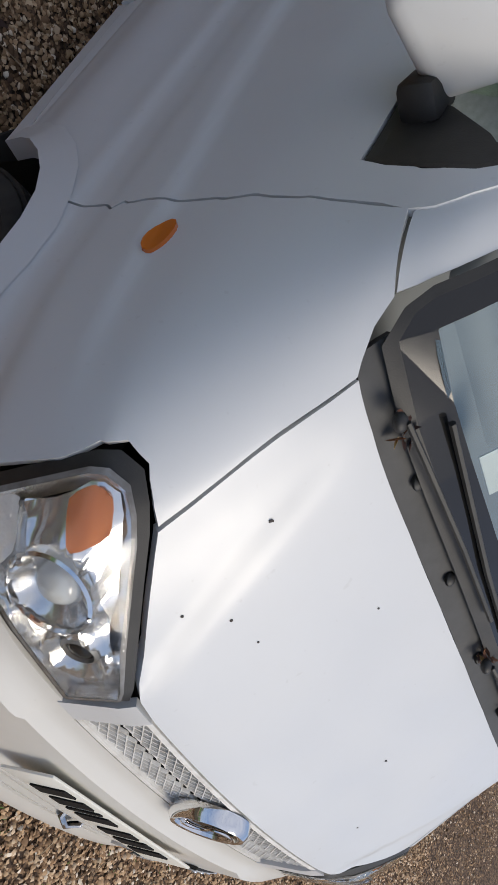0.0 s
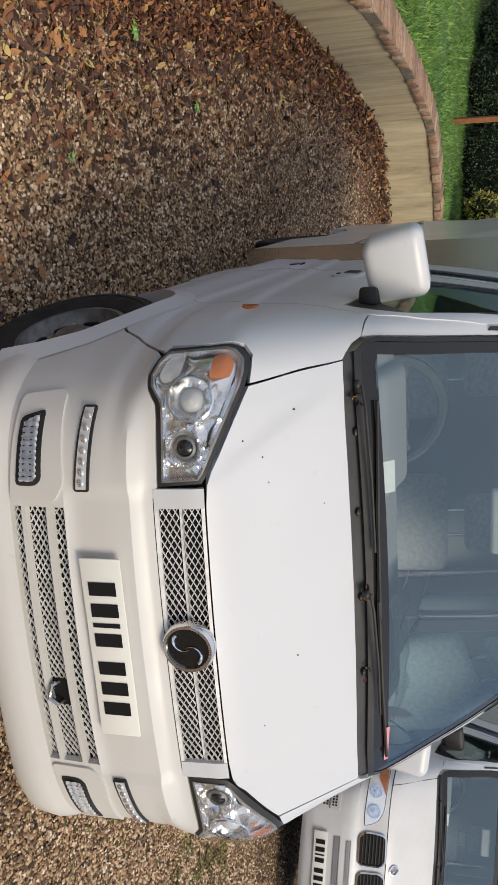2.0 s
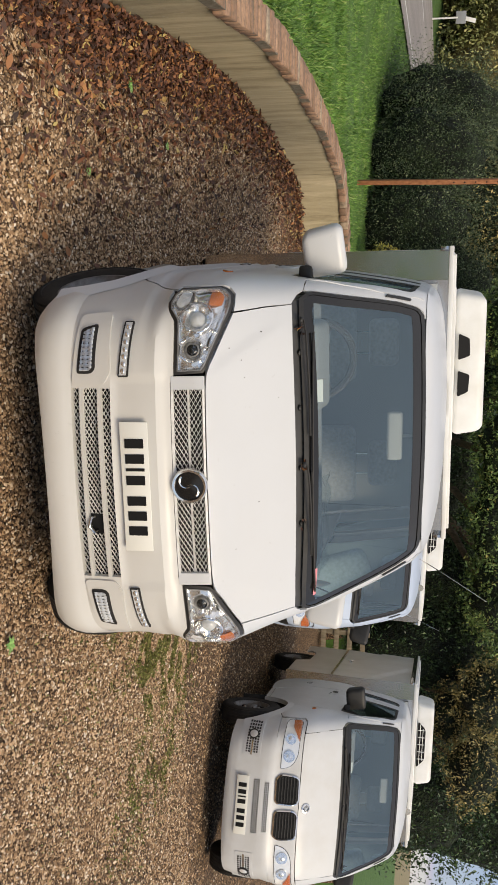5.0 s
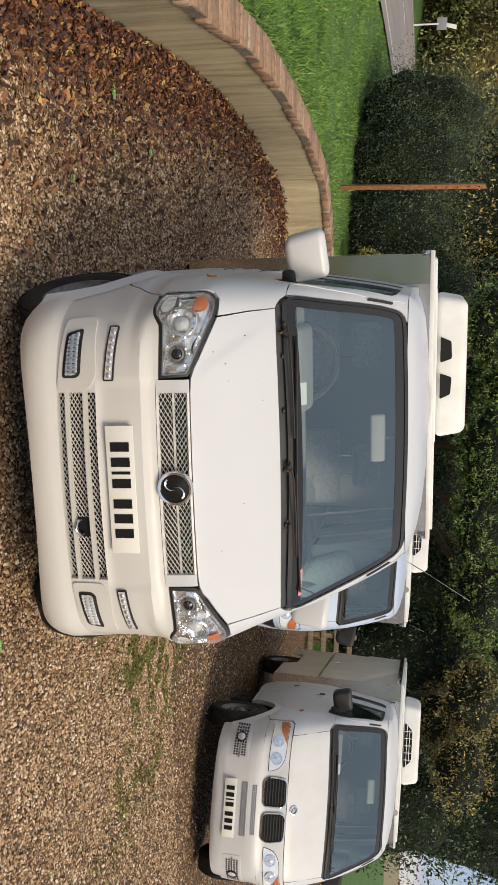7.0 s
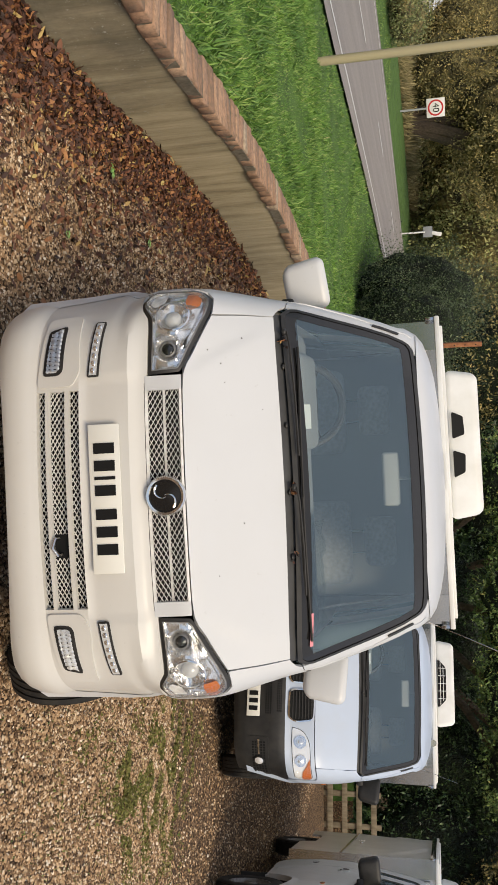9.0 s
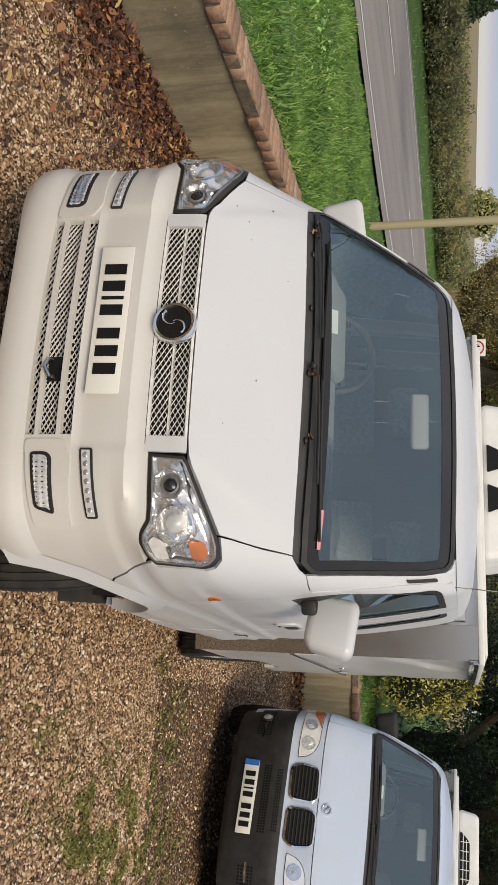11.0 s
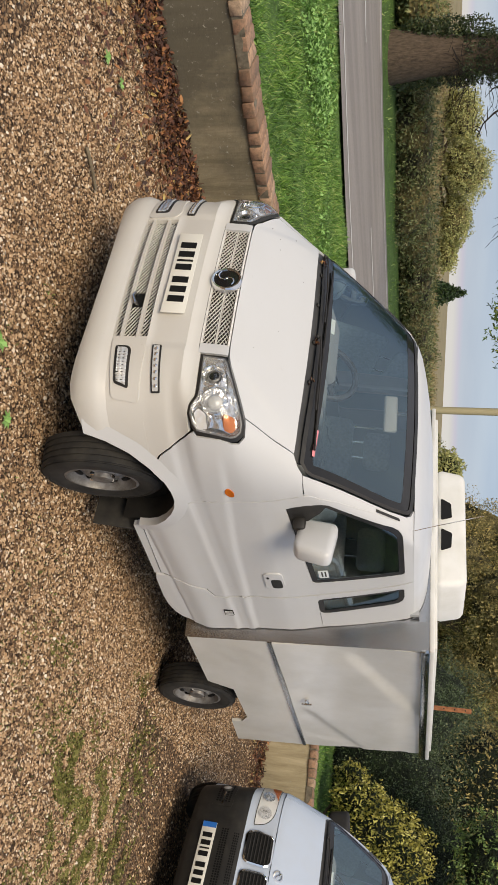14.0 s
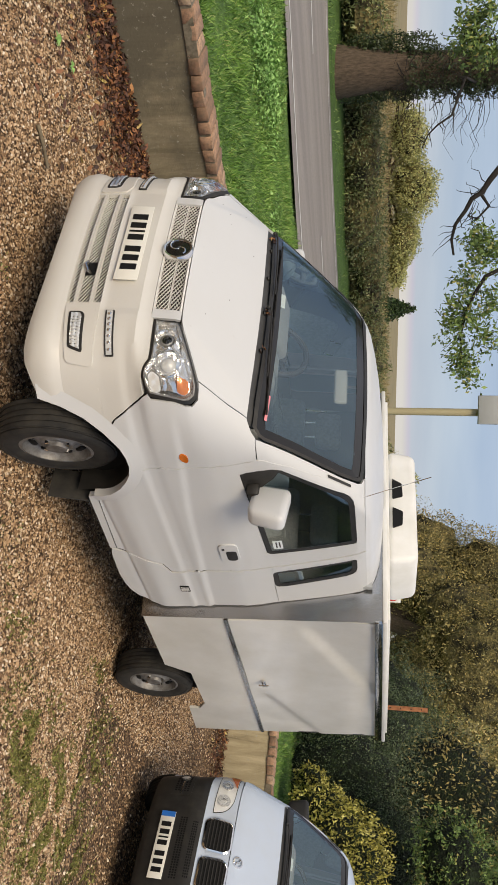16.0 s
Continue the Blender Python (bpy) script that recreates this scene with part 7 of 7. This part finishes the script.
# ---- posts and the fence ----
p = thing("rusty_post", "tall slim rust-coloured post standing in the grass", "post", pose(-1.98, 11.43, 0.2, 0, 0, 20))
part("shaft", box(bmesh.new(), (0.075, 0.075, 2.38), (0, 0, 1.19), bevel=0.006), M["rust"], p)
for k in range(5):
    part("bolt_hole", cyl(bmesh.new(), 0.012, 0.08, (0, 0, 1.6 + 0.17 * k), (90, 0, 0), 10), M["ink_void"], p)
lp = thing("lamp_post", "slim ochre pole carrying a small sign box", "post", pose(-5.0, 7.3, 0.45))
part("shaft", tube(bmesh.new(), [(0, 0, 0), (0, 0, 1.3), (0, 0, 3.6)], 0.055, 14), M["pole"], lp)
sg = part("sign_box", box(bmesh.new(), (0.42, 0.12, 0.42), (0.03, -0.10, 2.88), (0, 0, 38), 0.012), M["sign_grey"], lp, "grey metal sign box")
part("sign_panel", box(bmesh.new(), (0.13, 0.006, 0.30), (-0.02, -0.20, 2.90), (0, 0, 38)), M["paper"], sg)
rs_ = thing("road_sign", "small far road sign on a white post", "sign", pose(-9.9, 34.2, 0.55, 0, 0, 15))
part("shaft", tube(bmesh.new(), [(0, 0, 0), (0, 0, 1.0)], 0.035, 10), M["grp"], rs_)
part("sign_plate", box(bmesh.new(), (0.46, 0.03, 0.40), (0, 0, 1.12), bevel=0.01), M["trim"], rs_)
part("sign_top", box(bmesh.new(), (0.16, 0.03, 0.42), (0.10, 0, 1.50), (0, 14, 0), 0.01), M["grp"], rs_)
ls = thing("speed_sign", "white speed sign with red ring reading 40", "sign", pose(-14.2, 31.5, 0.45, 0, 0, 24))
part("shaft", tube(bmesh.new(), [(0, 0.04, 0), (0, 0.04, 1.8)], 0.04, 10), M["sign_grey"], ls)
plate = part("sign_plate", box(bmesh.new(), (0.72, 0.02, 0.72), (0, 0, 1.65), bevel=0.004), M["sign_white"], ls)
part("red_ring", lathe(bmesh.new(), [(0.31, 0.0), (0.31, 0.006), (0.245, 0.006), (0.245, 0.0)], pose(0, -0.0105, 1.65, 90, 0, 0), 36), M["sign_red"], plate)
txt = bpy.data.curves.new("speed_number", 'FONT')
txt.body, txt.size, txt.align_x, txt.align_y, txt.extrude = "40", 0.36, 'CENTER', 'CENTER', 0.003
num = new("speed_number", txt)
num.parent = plate
num.matrix_basis = pose(0, -0.0145, 1.65, 90, 0, 0)
txt.materials.append(M["ink_void"])
f = thing("wooden_fence", "low weathered wooden trellis fence below the hedge", "fence", pose(5.2, 11.2, -0.2, 0, 0, -8))
for k in range(4):
    part("rail", box(bmesh.new(), (2.6, 0.03, 0.09), (0, 0, 0.16 + 0.24 * k), bevel=0.004), M["wood"], f)
for k in range(6):
    part("upright", box(bmesh.new(), (0.09, 0.04, 1.0), (-1.25 + 0.5 * k, 0.035, 0.5), bevel=0.004), M["wood"], f)

# ---- the wall's brick coping: one brick after another ----
def coping():
    path = spline(WALL, 2000)
    seg = np.r_[0, np.cumsum(np.linalg.norm(np.diff(path, axis=0), axis=1))]
    shapes = []
    for k in range(9):
        bm = box(bmesh.new(), (0.100 - 0.006 * (k % 3), 0.225 + 0.014 * (k % 4 - 1), 0.085 - 0.005 * (k % 2)), bevel=0.006, seg=1)
        for v in bm.verts:
            v.co += 0.009 * noise.noise_vector(v.co * 18 + Vector((7 * k, 0, 0)))
        shapes.append(mesh_of(bm, "brick", M["brick"], 50))
    s, i = 0.05, 0
    while s < seg[-1] - 0.1 and i < 190:
        p = np.array([np.interp(s, seg, path[:, c]) for c in (0, 1)])
        q = np.array([np.interp(s + 0.02, seg, path[:, c]) for c in (0, 1)])
        if p[0] > 1.9:
            break
        t = (q - p) / np.linalg.norm(q - p)
        nrm = np.array([-t[1], t[0]])
        c = p + nrm * (0.095 + random.uniform(-0.006, 0.006))
        ob = new("brick", shapes[(i * 4 + i // 7) % 9])
        ob.parent = garden_wall
        ob.matrix_basis = Matrix.Translation((c[0], c[1], 0.560 + random.uniform(-0.004, 0.004))) @ pose(0, 0, 0, random.uniform(-2, 2), random.uniform(-2.5, 2.5), math.degrees(math.atan2(t[1], t[0])) + random.uniform(-2, 2))
        s += 0.106 + random.uniform(-0.003, 0.004)
        i += 1


coping()
strip_wall("coping_mortar", WALLP, [(-0.012, 0.522), (-0.012, 0.594), (0.200, 0.594), (0.200, 0.522)], M["mortar"], "grey mortar bed between the coping bricks")

# ---- grass of the bank and verges ----
def grass(n, x0, x1, y0, y1, h, keep, label="lush green grass on the bank", mat="grass", seed=3):
    r = np.random.default_rng(seed)
    x, y = r.uniform(x0, x1, n), r.uniform(y0, y1, n)
    k = keep(x, y)
    x, y = x[k], y[k]
    clump = np.array([noise.noise((a * 1.3, b * 1.3, 0.0)) for a, b in zip(x, y)])
    sc = r.uniform(h[0], h[1], len(x)) * (1 + 0.9 * clump)
    return scatter("grass", BLADE_V, BLADE_F, np.stack([x, y, ground_z(x, y) - 0.005], 1), sc, M[mat], label, r, 0.6, (0.7, 1.2), cat_="grass")


bank_only = lambda x, y: (wall_side(x, y) > 0.24) & (road_side(x, y) < -0.25)
grass(160000, -7.5, -1.4, -1.5, 7.0, (0.026, 0.078), bank_only)
grass(40000, -7.0, 1.5, 6.5, 14.0, (0.03, 0.07), bank_only, seed=4)
grass(9000, -2.9, -1.2, -1.5, 8.2, (0.035, 0.085), lambda x, y: (wall_side(x, y) > 0.20) & (wall_side(x, y) < 0.36), "long grass hanging over the wall's coping", seed=5)
grass(26000, -8.0, -2.0, 12.0, 30.0, (0.05, 0.10), lambda x, y: (road_side(x, y) < -0.3), seed=6)
grass(44000, -20.0, -6.0, 0.0, 26.0, (0.06, 0.13), lambda x, y: (road_side(x, y) > ROAD_W + 0.2) & (road_side(x, y) < ROAD_W + 1.6), "rough green verge beyond the road", "verge", 7)

# nettles on the bank
r = np.random.default_rng(9)
NET_V = [(-0.05, 0, 0), (0.32, 0.25, 0.25), (1.0, 0, 0.1), (0.32, -0.25, 0.25)]
NET_F = [(0, 1, 2), (0, 2, 3)]
p = np.concatenate([np.stack([r.normal(a, s, c), r.normal(b, s * 1.3, c), r.uniform(0.02, h, c)], 1) for a, b, s, h, c in ((-4.6, 1.7, 0.22, 0.19, 900), (-4.35, 1.25, 0.18, 0.13, 300), (-4.9, 2.2, 0.2, 0.12, 260), (-4.2, 3.3, 0.2, 0.08, 120))])
p[:, 2] += ground_z(p[:, 0], p[:, 1])
scatter("nettles", NET_V, NET_F, p, r.uniform(0.03, 0.06, len(p)), M["nettle"], "clump of pale green nettles on the bank", r, 0.5, (0.7, 1.3), cat_="nettles")
